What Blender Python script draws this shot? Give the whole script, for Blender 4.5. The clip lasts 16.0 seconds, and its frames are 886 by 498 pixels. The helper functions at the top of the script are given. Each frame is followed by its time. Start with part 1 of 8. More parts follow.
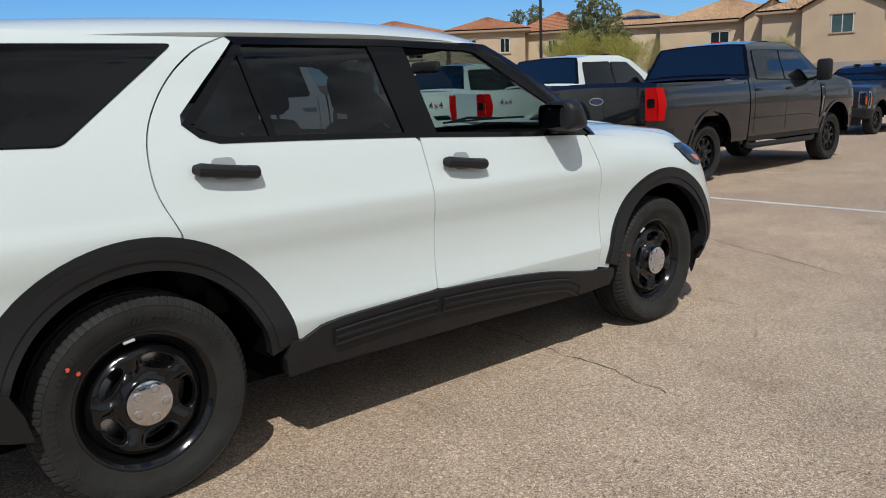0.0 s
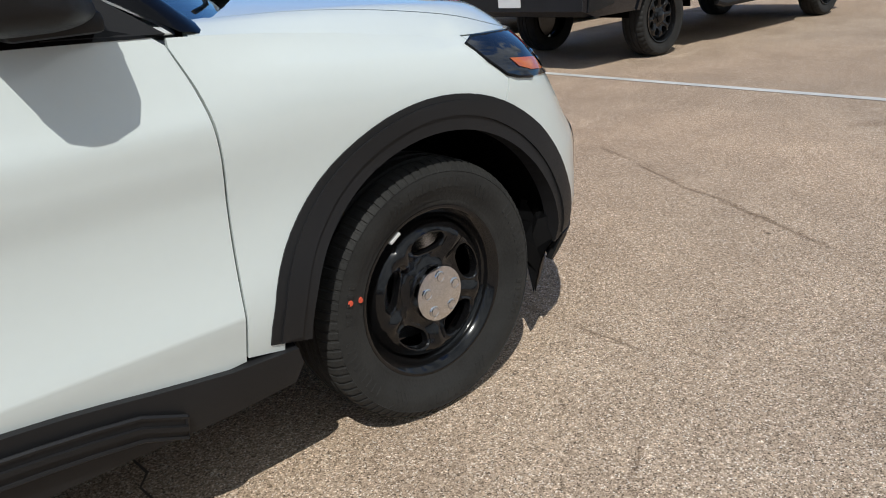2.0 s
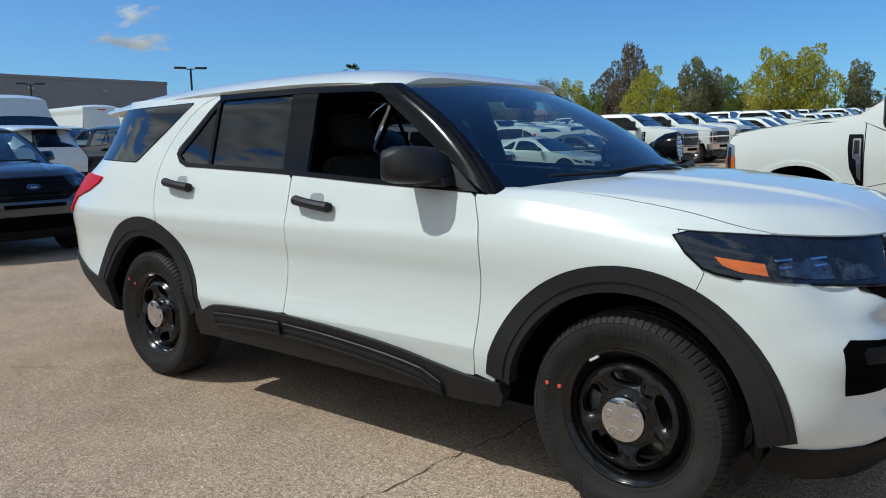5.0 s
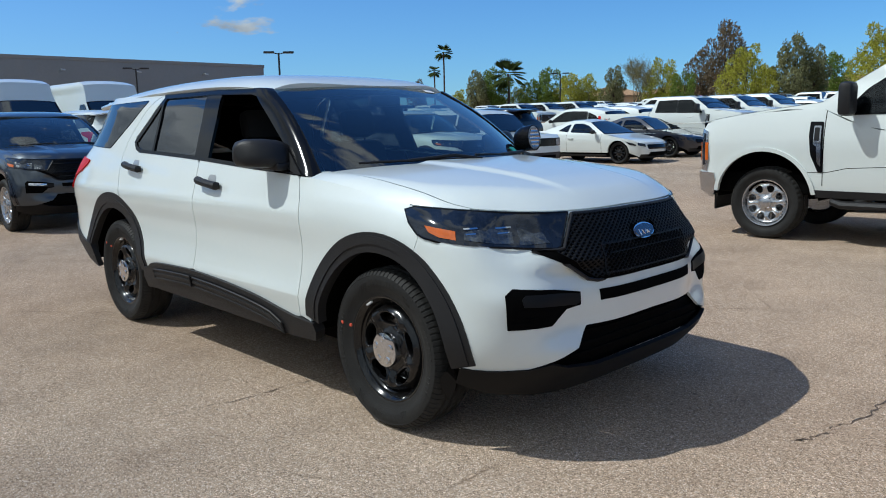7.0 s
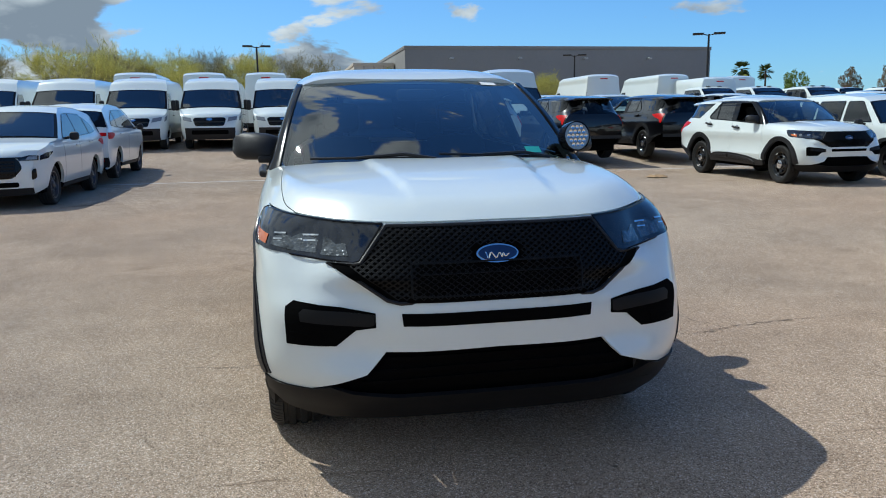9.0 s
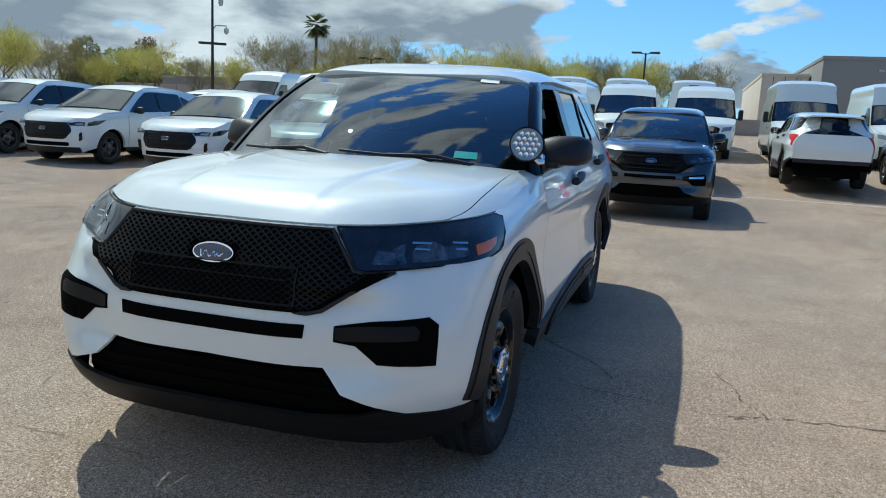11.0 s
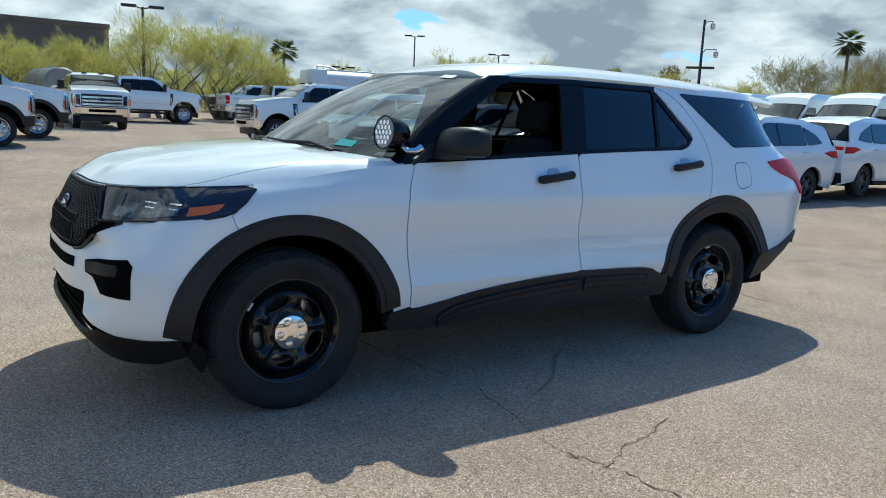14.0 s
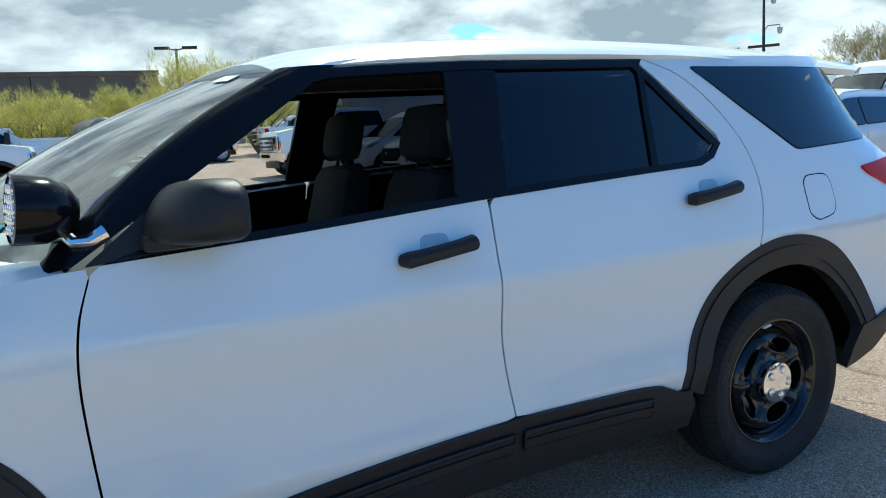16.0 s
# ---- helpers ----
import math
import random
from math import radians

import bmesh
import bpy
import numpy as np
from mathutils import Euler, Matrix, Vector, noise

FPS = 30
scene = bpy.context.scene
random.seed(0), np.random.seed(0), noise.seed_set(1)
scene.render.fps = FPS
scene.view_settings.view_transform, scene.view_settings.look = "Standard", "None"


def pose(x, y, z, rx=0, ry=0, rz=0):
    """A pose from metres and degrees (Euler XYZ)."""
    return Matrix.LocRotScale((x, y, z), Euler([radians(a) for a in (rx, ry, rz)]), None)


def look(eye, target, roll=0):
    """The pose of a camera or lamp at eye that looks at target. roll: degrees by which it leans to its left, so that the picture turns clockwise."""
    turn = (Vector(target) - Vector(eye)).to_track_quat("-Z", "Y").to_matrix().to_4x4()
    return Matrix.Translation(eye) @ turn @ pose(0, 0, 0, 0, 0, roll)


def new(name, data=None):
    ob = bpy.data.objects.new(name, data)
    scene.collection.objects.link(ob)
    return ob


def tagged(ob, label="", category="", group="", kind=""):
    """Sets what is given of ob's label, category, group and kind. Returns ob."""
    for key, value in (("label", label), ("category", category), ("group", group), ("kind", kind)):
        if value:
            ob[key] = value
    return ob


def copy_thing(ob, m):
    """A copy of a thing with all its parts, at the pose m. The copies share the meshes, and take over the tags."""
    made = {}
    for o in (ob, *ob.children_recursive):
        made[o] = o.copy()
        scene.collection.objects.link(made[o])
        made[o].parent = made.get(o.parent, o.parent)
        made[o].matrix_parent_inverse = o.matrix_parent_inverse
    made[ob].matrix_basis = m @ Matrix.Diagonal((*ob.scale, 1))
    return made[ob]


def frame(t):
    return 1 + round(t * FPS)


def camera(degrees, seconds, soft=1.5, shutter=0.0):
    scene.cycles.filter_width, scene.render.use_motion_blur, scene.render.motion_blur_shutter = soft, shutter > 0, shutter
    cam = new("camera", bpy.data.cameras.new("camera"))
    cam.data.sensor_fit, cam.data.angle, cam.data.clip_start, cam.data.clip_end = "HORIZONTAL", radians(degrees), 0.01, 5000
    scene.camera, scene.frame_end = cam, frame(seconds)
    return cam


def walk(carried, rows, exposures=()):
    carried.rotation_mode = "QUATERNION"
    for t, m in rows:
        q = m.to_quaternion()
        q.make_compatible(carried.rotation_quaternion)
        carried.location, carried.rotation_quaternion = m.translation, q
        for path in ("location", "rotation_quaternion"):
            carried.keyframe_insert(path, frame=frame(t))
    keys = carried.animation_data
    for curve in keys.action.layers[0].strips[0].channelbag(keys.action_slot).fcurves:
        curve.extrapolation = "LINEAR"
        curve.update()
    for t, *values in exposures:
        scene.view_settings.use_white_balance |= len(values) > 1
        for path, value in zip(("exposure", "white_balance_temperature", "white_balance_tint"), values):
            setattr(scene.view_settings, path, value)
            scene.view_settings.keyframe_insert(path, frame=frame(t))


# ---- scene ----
cam = camera(60.1, 16.0, soft=1.0)
PATH = [
    (0, (-3.847, -3.494, 1.394), (-2.588, -1.99, 1.0), -2.2),
    (0.5, (-3.185, -3.265, 1.39), (-1.885, -1.803, 0.972), -2.9),
    (1, (-2.493, -3.032, 1.387), (-1.178, -1.595, 0.932), -3.3),
    (1.5, (-1.874, -2.718, 1.345), (-0.588, -1.302, 0.759), -3.8),
    (2, (-1.244, -2.416, 1.275), (-0.054, -0.981, 0.552), -4.8),
    (2.5, (-0.734, -2.124, 1.209), (0.242, -0.585, 0.386), -4.9),
    (3, (-0.285, -1.962, 1.196), (0.182, -0.282, 0.218), 0.5),
    (3.5, (-0.018, -2.286, 1.264), (-0.276, -0.465, 0.476), 1.1),
    (4, (0.285, -2.697, 1.212), (-0.608, -0.953, 0.81), 1.8),
    (4.2, (0.449, -2.836, 1.296), (-0.582, -1.158, 0.944), 1.6),
    (6.3, (2.2, -3.611, 1.386), (0.866, -2.148, 1.097), -2.4),
    (6.5, (2.338, -3.492, 1.381), (0.985, -2.05, 1.083), -2.4),
    (7, (2.666, -3.065, 1.407), (1.245, -1.694, 1.084), -1.2),
    (7.5, (3.027, -2.59, 1.401), (1.434, -1.433, 1.051), -0.7),
    (8, (3.264, -2.009, 1.403), (1.503, -1.138, 1.025), -1.2),
    (8.5, (3.496, -1.399, 1.432), (1.61, -0.835, 1.078), -1.4),
    (9, (3.59, -0.762, 1.43), (1.657, -0.379, 1.086), -0.8),
    (9.5, (3.636, -0.134, 1.427), (1.667, 0.044, 1.12), 0.6),
    (10, (3.521, 0.48, 1.432), (1.545, 0.428, 1.128), 1.9),
    (12.3, (2.375, 2.962, 1.408), (0.857, 1.714, 1.037), 2.3),
    (12.5, (2.255, 3.181, 1.416), (0.796, 1.864, 1.045), 2.3),
    (13, (1.893, 3.58, 1.389), (0.552, 2.15, 0.995), 2.4),
    (13.5, (1.586, 3.992, 1.383), (0.374, 2.441, 1.026), 2.5),
    (14, (1.342, 4.116, 1.392), (0.244, 2.479, 1.053), 2.6),
    (14.5, (0.968, 3.971, 1.409), (-0.07, 2.292, 1.09), 1.9),
    (15, (0.401, 3.7, 1.405), (-0.614, 2.005, 1.093), -0.9),
    (15.5, (-0.04, 3.296, 1.433), (-1.035, 1.59, 1.114), -3.1),
    (16, (-0.53, 2.817, 1.431), (-1.466, 1.076, 1.124), -3.3),
]
walk(cam, [(t, look(e, g, r)) for t, e, g, r in PATH],
     [(0, -0.18, 6550, 6), (2, -0.12, 6550, 6), (3, 0.08, 6450, 5), (4, -0.11, 6450, 3), (7, -0.05, 6150, 3), (8, 0.05, 6250, 3), (9.5, 0.15, 6150, 0), (12.5, 0.34, 6150, -3), (14.4, 0.52, 6200, -4), (16, 0.76, 6250, -5)])

# ---- world, sun ----
SUN_WAY = Vector((0.495, 0.565, -1.0)).normalized()      # the way the sunlight goes
elev = math.asin(-SUN_WAY.z)
world = bpy.data.worlds.new("sky_world")
scene.world = world
world.use_nodes = True
wn, wl = world.node_tree.nodes, world.node_tree.links
wn.clear()
w_out = wn.new("ShaderNodeOutputWorld")
w_bg = wn.new("ShaderNodeBackground")
w_bg.inputs["Strength"].default_value = 0.118
w_sky = wn.new("ShaderNodeTexSky")
w_sky.sky_type = "NISHITA"
w_sky.sun_disc = False
w_sky.sun_elevation = elev
w_sky.sun_rotation = math.atan2(-SUN_WAY.x, -SUN_WAY.y)
w_sky.air_density, w_sky.dust_density, w_sky.ozone_density = 1.0, 0.1, 3.0
w_tc = wn.new("ShaderNodeTexCoord")
w_sep = wn.new("ShaderNodeSeparateXYZ")
wl.new(w_tc.outputs["Generated"], w_sep.inputs[0])


def w_math(op, a, b=None, c=None):
    n = wn.new("ShaderNodeMath")
    n.operation = op
    for i, v in enumerate((a, b, c)):
        if v is None:
            continue
        if isinstance(v, (int, float)):
            n.inputs[i].default_value = v
        else:
            wl.new(v, n.inputs[i])
    return n.outputs[0]


# clouds: heaped fair-weather cumulus, thicker towards -y; the coordinates are drawn out towards the horizon
w_lift = w_math("ADD", w_math("MAXIMUM", w_sep.outputs["Z"], 0.0), 0.13)
w_plan = wn.new("ShaderNodeCombineXYZ")
wl.new(w_math("DIVIDE", w_sep.outputs["X"], w_math("POWER", w_lift, 0.42)), w_plan.inputs[0])
wl.new(w_math("DIVIDE", w_sep.outputs["Y"], w_math("POWER", w_lift, 0.42)), w_plan.inputs[1])
wl.new(w_math("MULTIPLY", w_sep.outputs["Z"], 3.1), w_plan.inputs[2])


def cloud_field(rise_by, detail):
    """Soft masses with rounded heaps on them, looked up a little higher or lower."""
    mp = wn.new("ShaderNodeMapping")
    mp.inputs["Location"].default_value = (5.3, 1.7, rise_by)
    wl.new(w_plan.outputs[0], mp.inputs["Vector"])
    mass = wn.new("ShaderNodeTexNoise")
    mass.inputs["Scale"].default_value, mass.inputs["Detail"].default_value = 2.9, detail
    mass.inputs["Roughness"].default_value, mass.inputs["Distortion"].default_value = 0.56, 0.25
    wl.new(mp.outputs[0], mass.inputs["Vector"])
    heap = wn.new("ShaderNodeTexVoronoi")
    heap.feature = "SMOOTH_F1"
    heap.inputs["Scale"].default_value, heap.inputs["Smoothness"].default_value = 7.5, 0.5
    heap.inputs["Detail"].default_value, heap.inputs["Roughness"].default_value = 2.0, 0.5
    wl.new(mp.outputs[0], heap.inputs["Vector"])
    return w_math("MULTIPLY_ADD", heap.outputs["Distance"], -0.11, mass.outputs["Fac"])


w_cover = w_math("MULTIPLY_ADD", w_sep.outputs["Y"], -0.31, 0.083)
w_cover = w_math("MULTIPLY_ADD", w_sep.outputs["X"], 0.01, w_cover)
w_cover = w_math("MULTIPLY_ADD", w_math("POWER", w_math("SUBTRACT", 1.0, w_math("ABSOLUTE", w_sep.outputs["Z"])), 9.0), 0.075, w_cover)
w_den = w_math("ADD", cloud_field(0.0, 8.0), w_cover)
w_ramp = wn.new("ShaderNodeValToRGB")
w_ramp.color_ramp.elements[0].position, w_ramp.color_ramp.elements[1].position = 0.515, 0.575
w_ramp.color_ramp.interpolation = "EASE"
wl.new(w_den, w_ramp.inputs[0])
# bright crowns, grey bases: what lies above a place in the cloud shades it
w_thick = w_math("ADD", w_math("MULTIPLY_ADD", cloud_field(0.15, 6.0), 0.75, w_math("MULTIPLY", cloud_field(0.05, 9.0), 0.25)), w_math("MULTIPLY_ADD", w_sep.outputs["Z"], -0.11, w_math("MULTIPLY_ADD", w_sep.outputs["Y"], -0.05, 0.07)))
w_shade = wn.new("ShaderNodeValToRGB")
w_shade.color_ramp.elements[0].position, w_shade.color_ramp.elements[1].position = 0.385, 0.57
w_shade.color_ramp.elements[0].color, w_shade.color_ramp.elements[1].color = (5.3, 5.65, 6.1, 1), (1.85, 2.2, 2.75, 1)
wl.new(w_thick, w_shade.inputs[0])
w_tint = wn.new("ShaderNodeMixRGB")
w_tint.blend_type = "MULTIPLY"
w_tint.inputs[0].default_value = 1.0
w_tint.inputs[2].default_value = (0.42, 0.735, 1.12, 1)
wl.new(w_sky.outputs[0], w_tint.inputs[1])
# pale haze low over the horizon
w_low = w_math("POWER", w_math("SUBTRACT", 1.0, w_math("ABSOLUTE", w_sep.outputs["Z"])), 5.0)
w_haze = wn.new("ShaderNodeMixRGB")
w_haze.inputs[2].default_value = (2.9, 4.0, 5.5, 1)
wl.new(w_math("MULTIPLY", w_low, w_math("MULTIPLY_ADD", w_sep.outputs["Y"], -0.40, 0.44)), w_haze.inputs[0])
wl.new(w_tint.outputs[0], w_haze.inputs[1])
w_mix = wn.new("ShaderNodeMixRGB")
wl.new(w_ramp.outputs[0], w_mix.inputs[0])
wl.new(w_haze.outputs[0], w_mix.inputs[1])
wl.new(w_shade.outputs[0], w_mix.inputs[2])
wl.new(w_mix.outputs[0], w_bg.inputs["Color"])
wl.new(w_bg.outputs[0], w_out.inputs[0])

sun = new("sun", bpy.data.lights.new("sun", "SUN"))
sun.data.energy, sun.data.angle, sun.data.color = 3.3, radians(0.53), (1.0, 0.976, 0.940)
sun.matrix_world = look((0, 0, 30), Vector((0, 0, 30)) + SUN_WAY)


# ---- materials ----
def material(name, base, rough=0.5, metal=0.0, coat=0.0, var=0.08, scale=8.0, fine=120.0, bump=0.0, bump_scale=200.0,
             spec=0.5, island=0.0):
    """A surface with colour variation at two scales and fine relief."""
    m = bpy.data.materials.new(name)
    m.use_nodes = True
    n, l = m.node_tree.nodes, m.node_tree.links
    p = n["Principled BSDF"]
    p.inputs["Roughness"].default_value, p.inputs["Metallic"].default_value = rough, metal
    p.inputs["Coat Weight"].default_value, p.inputs["Coat Roughness"].default_value = coat, 0.03
    p.inputs["Specular IOR Level"].default_value = spec
    tc = n.new("ShaderNodeTexCoord")
    a, b = n.new("ShaderNodeTexNoise"), n.new("ShaderNodeTexNoise")
    for t, s in ((a, scale), (b, fine)):
        t.inputs["Scale"].default_value, t.inputs["Detail"].default_value = s, 3
        l.new(tc.outputs["Object"], t.inputs["Vector"])
    add = n.new("ShaderNodeMath")
    add.operation = "MULTIPLY_ADD"
    add.inputs[1].default_value, = (0.5,)
    l.new(b.outputs["Fac"], add.inputs[0])
    l.new(a.outputs["Fac"], add.inputs[2])
    ramp = n.new("ShaderNodeMapRange")
    ramp.inputs["From Min"].default_value, ramp.inputs["From Max"].default_value = 0.45, 1.05
    ramp.inputs["To Min"].default_value, ramp.inputs["To Max"].default_value = 1 - var, 1 + var
    l.new(add.outputs[0], ramp.inputs["Value"])
    value = ramp.outputs[0]
    if island:
        info = n.new("ShaderNodeObjectInfo")
        mr = n.new("ShaderNodeMapRange")
        mr.inputs["To Min"].default_value, mr.inputs["To Max"].default_value = 1 - island, 1 + island
        l.new(info.outputs["Random"], mr.inputs["Value"])
        mul = n.new("ShaderNodeMath")
        mul.operation = "MULTIPLY"
        l.new(value, mul.inputs[0])
        l.new(mr.outputs[0], mul.inputs[1])
        value = mul.outputs[0]
    mix = n.new("ShaderNodeVectorMath")
    mix.operation = "SCALE"
    mix.inputs[0].default_value = base
    l.new(value, mix.inputs["Scale"])
    l.new(mix.outputs[0], p.inputs["Base Color"])
    if bump:
        bt = n.new("ShaderNodeTexNoise")
        bt.inputs["Scale"].default_value, bt.inputs["Detail"].default_value = bump_scale, 2
        l.new(tc.outputs["Object"], bt.inputs["Vector"])
        bn = n.new("ShaderNodeBump")
        bn.inputs["Strength"].default_value, bn.inputs["Distance"].default_value = bump, 0.01
        l.new(bt.outputs["Fac"], bn.inputs["Height"])
        l.new(bn.outputs[0], p.inputs["Normal"])
    return m


def glass(name, tint, gloss=0.06, haze=0.0):
    """A pane: tinted see-through with a mirror gloss that grows at grazing angles, the same from both sides."""
    m = bpy.data.materials.new(name)
    m.use_nodes = True
    n, l = m.node_tree.nodes, m.node_tree.links
    n.clear()
    out, mix = n.new("ShaderNodeOutputMaterial"), n.new("ShaderNodeMixShader")
    see, gl, lw = n.new("ShaderNodeBsdfTransparent"), n.new("ShaderNodeBsdfGlossy"), n.new("ShaderNodeLayerWeight")
    see.inputs[0].default_value = (*tint, 1)
    gl.inputs["Roughness"].default_value = haze
    lw.inputs["Blend"].default_value = 0.5
    pw, ma = n.new("ShaderNodeMath"), n.new("ShaderNodeMath")
    pw.operation, ma.operation = "POWER", "MULTIPLY_ADD"
    pw.inputs[1].default_value, ma.inputs[1].default_value, ma.inputs[2].default_value = 2.9, 1 - gloss, gloss
    l.new(lw.outputs["Facing"], pw.inputs[0])
    l.new(pw.outputs[0], ma.inputs[0])
    l.new(ma.outputs[0], mix.inputs[0])
    l.new(see.outputs[0], mix.inputs[1])
    l.new(gl.outputs[0], mix.inputs[2])
    l.new(mix.outputs[0], out.inputs[0])
    return m


WHITE = material("white_paint", (0.72, 0.775, 0.76), 0.30, coat=1.0, var=0.015, scale=1.2, fine=40)
GREY = material("grey_metallic_paint", (0.013, 0.015, 0.021), 0.2, metal=0.6, coat=1.0, var=0.06, scale=1.0, fine=900)
BLACK_PAINT = material("black_paint", (0.004, 0.004, 0.005), 0.3, coat=1.0, var=0.05, spec=0.2)
BLUE_GREY = material("blue_grey_metallic_paint", (0.058, 0.070, 0.084), 0.28, metal=0.75, coat=1.0, var=0.06, scale=1.0, fine=900)
NAVY = material("dark_blue_paint", (0.012, 0.014, 0.024), 0.3, coat=1.0, var=0.05)
SILVER = material("silver_paint", (0.42, 0.43, 0.44), 0.35, metal=0.4, coat=0.8, var=0.04)
PLASTIC = material("black_grained_plastic", (0.018, 0.018, 0.0195), 0.46, var=0.16, scale=5, fine=300, bump=0.12, bump_scale=900, spec=0.30)
# black plastic again, with the shade of low and recessed parts in its colour
SHADED_BLACK = material("smooth_black_plastic", (0.007, 0.007, 0.0075), 0.5, var=0.12, scale=6, fine=200, spec=0.2)
GLOSS_BLACK = material("gloss_black_trim", (0.005, 0.005, 0.006), 0.12, var=0.1, spec=0.22)
RUBBER = material("tyre_rubber", (0.028, 0.0275, 0.0265), 0.6, var=0.30, scale=9, fine=160, bump=0.2, bump_scale=120, spec=0.22)
RUBBER.node_tree.nodes["Principled BSDF"].inputs["Diffuse Roughness"].default_value = 1.0
STEEL_BLACK = material("black_enamel_wheel", (0.005, 0.005, 0.0055), 0.16, var=0.1, coat=0.5, spec=0.3)
CAST = material("cast_caliper", (0.30, 0.30, 0.30), 0.5, metal=0.6, var=0.2, scale=30)
CHROME = material("chrome", (0.78, 0.78, 0.79), 0.07, metal=1.0, var=0.03)
ALLOY = material("silver_alloy", (0.55, 0.56, 0.58), 0.25, metal=0.9, var=0.05)
# near-black for liners, joints and inner parts; openings have their shade painted with it
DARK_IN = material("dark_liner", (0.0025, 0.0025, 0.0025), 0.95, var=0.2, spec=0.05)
CLOTH = material("black_seat_cloth", (0.022, 0.021, 0.021), 0.9, var=0.2, fine=300, bump=0.3, bump_scale=500, spec=0.2)
TRIM_IN = material("charcoal_interior_trim", (0.022, 0.022, 0.024), 0.6, var=0.12, bump=0.1, bump_scale=700)
LAMP_RED = material("red_lamp_lens", (0.52, 0.003, 0.004), 0.35, spec=0.12, coat=0.05, var=0.12, scale=30)
LAMP_AMBER = material("amber_lamp_lens", (0.60, 0.125, 0.016), 0.12, coat=1.0, var=0.12, scale=30)
LAMP_DARK = material("smoked_lamp_lens", (0.012, 0.016, 0.026), 0.06, spec=0.4, coat=0.5, var=0.5, scale=18, fine=60)
LAMP_CLEAR = material("clear_lamp_lens", (0.20, 0.22, 0.25), 0.08, coat=1.0, var=0.25, scale=25)
LAMP_BOWL = material("lamp_reflector", (0.10, 0.11, 0.12), 0.22, metal=0.8, coat=1.0, var=0.95, scale=26, fine=90, bump=0.6, bump_scale=60)
BADGE_BLUE = material("blue_badge_enamel", (0.006, 0.016, 0.075), 0.15, coat=1.0, var=0.05)
ORANGE_DOT = material("orange_crayon", (0.72, 0.10, 0.05), 0.7, var=0.2, scale=60)
WHITE_MARK = material("white_mark", (0.7, 0.7, 0.7), 0.6, var=0.1)
PAPER = material("paper", (0.78, 0.78, 0.76), 0.7, var=0.03)
STICKER = material("green_sticker", (0.05, 0.42, 0.36), 0.5, var=0.15)
RED_MARK = material("red_decal", (0.55, 0.03, 0.03), 0.4, var=0.05)
DARK_MARK = material("dark_decal", (0.03, 0.03, 0.03), 0.4, var=0.05)
GLASS = glass("clear_window_glass", (0.80, 0.86, 0.84))
GLASS_WIND = glass("windshield_glass", (0.42, 0.55, 0.53), 0.14)
GLASS_TINT = glass("dark_privacy_glass", (0.075, 0.085, 0.10), 0.04)


# ---- mesh tools ----
from mathutils.geometry import tessellate_polygon


class Geo:
    """Vertices, faces and corner normals of one mesh; faces without normals are shaded by angle."""

    def __init__(self):
        self.v, self.f, self.n = [], [], []

    def add(self, verts, faces, normals=None):
        k = len(self.v)
        self.v += [tuple(map(float, p)) for p in verts]
        self.f += [tuple(i + k for i in f) for f in faces]
        self.n += [None] * len(faces) if normals is None else [[normals[i] for i in f] for f in faces]
        return self

    def data(self, name, mat, angle=35):
        me = bpy.data.meshes.new(name)
        me.from_pydata(self.v, [], self.f)
        me.materials.append(mat)
        me.polygons.foreach_set("use_smooth", [True] * len(me.polygons))
        if any(n is not None for n in self.n):
            me.update()
            flat = []
            for f, n in zip(me.polygons, self.n):
                flat += [f.normal[:]] * len(f.vertices) if n is None else n
            me.normals_split_custom_set(flat)
        else:
            me.set_sharp_from_angle(angle=radians(angle))
        return me

    def ob(self, name, mat, parent=None, label="", angle=35):
        o = new(name, self.data(name, mat, angle))
        if parent is not None:
            o.parent = parent
        return tagged(o, label)


def part(name, bm, mat, parent, label=""):
    """Links a bmesh as one mesh object under a thing or a part."""
    me = bpy.data.meshes.new(name)
    bm.to_mesh(me)
    bm.free()
    me.materials.append(mat)
    me.polygons.foreach_set("use_smooth", [True] * len(me.polygons))
    me.set_sharp_from_angle(angle=radians(35))
    o = new(name, me)
    o.parent = parent
    return tagged(o, label)


def thing(name, label, category, group="", kind="", m=None):
    o = new(name)
    o.empty_display_size = 0.1
    if m is not None:
        o.matrix_world = m
    return tagged(o, label, category, group, kind)


def spline(pts, n=6, closed=False):
    """A smooth line (Catmull-Rom) through the points, n steps between each two."""
    p = np.array(pts, float)
    if closed:
        p = np.vstack([p[-1], p, p[0], p[1]])
    else:
        p = np.vstack([2 * p[0] - p[1], p, 2 * p[-1] - p[-2]])
    out = []
    for i in range(1, len(p) - 2):
        for k in range(n):
            t = k / n
            a, b, c, d = p[i - 1], p[i], p[i + 1], p[i + 2]
            out.append(0.5 * (2 * b + (c - a) * t + (2 * a - 5 * b + 4 * c - d) * t * t + (3 * b - a - 3 * c + d) * t ** 3))
    if not closed:
        out.append(p[-2])
    return [tuple(q) for q in out]


def rounded(pts, r, n=4):
    """A polygon with rounded corners."""
    out, m = [], len(pts)
    for i in range(m):
        a, b, c = (np.array(pts[j % m], float) for j in (i - 1, i, i + 1))
        u, w = a - b, c - b
        lu, lw = np.linalg.norm(u), np.linalg.norm(w)
        d = min(r, lu * 0.45, lw * 0.45)
        p, q = b + u / lu * d, b + w / lw * d
        for k in range(n + 1):
            t = k / n
            out.append(tuple((1 - t) ** 2 * p + 2 * t * (1 - t) * b + t * t * q))
    return out


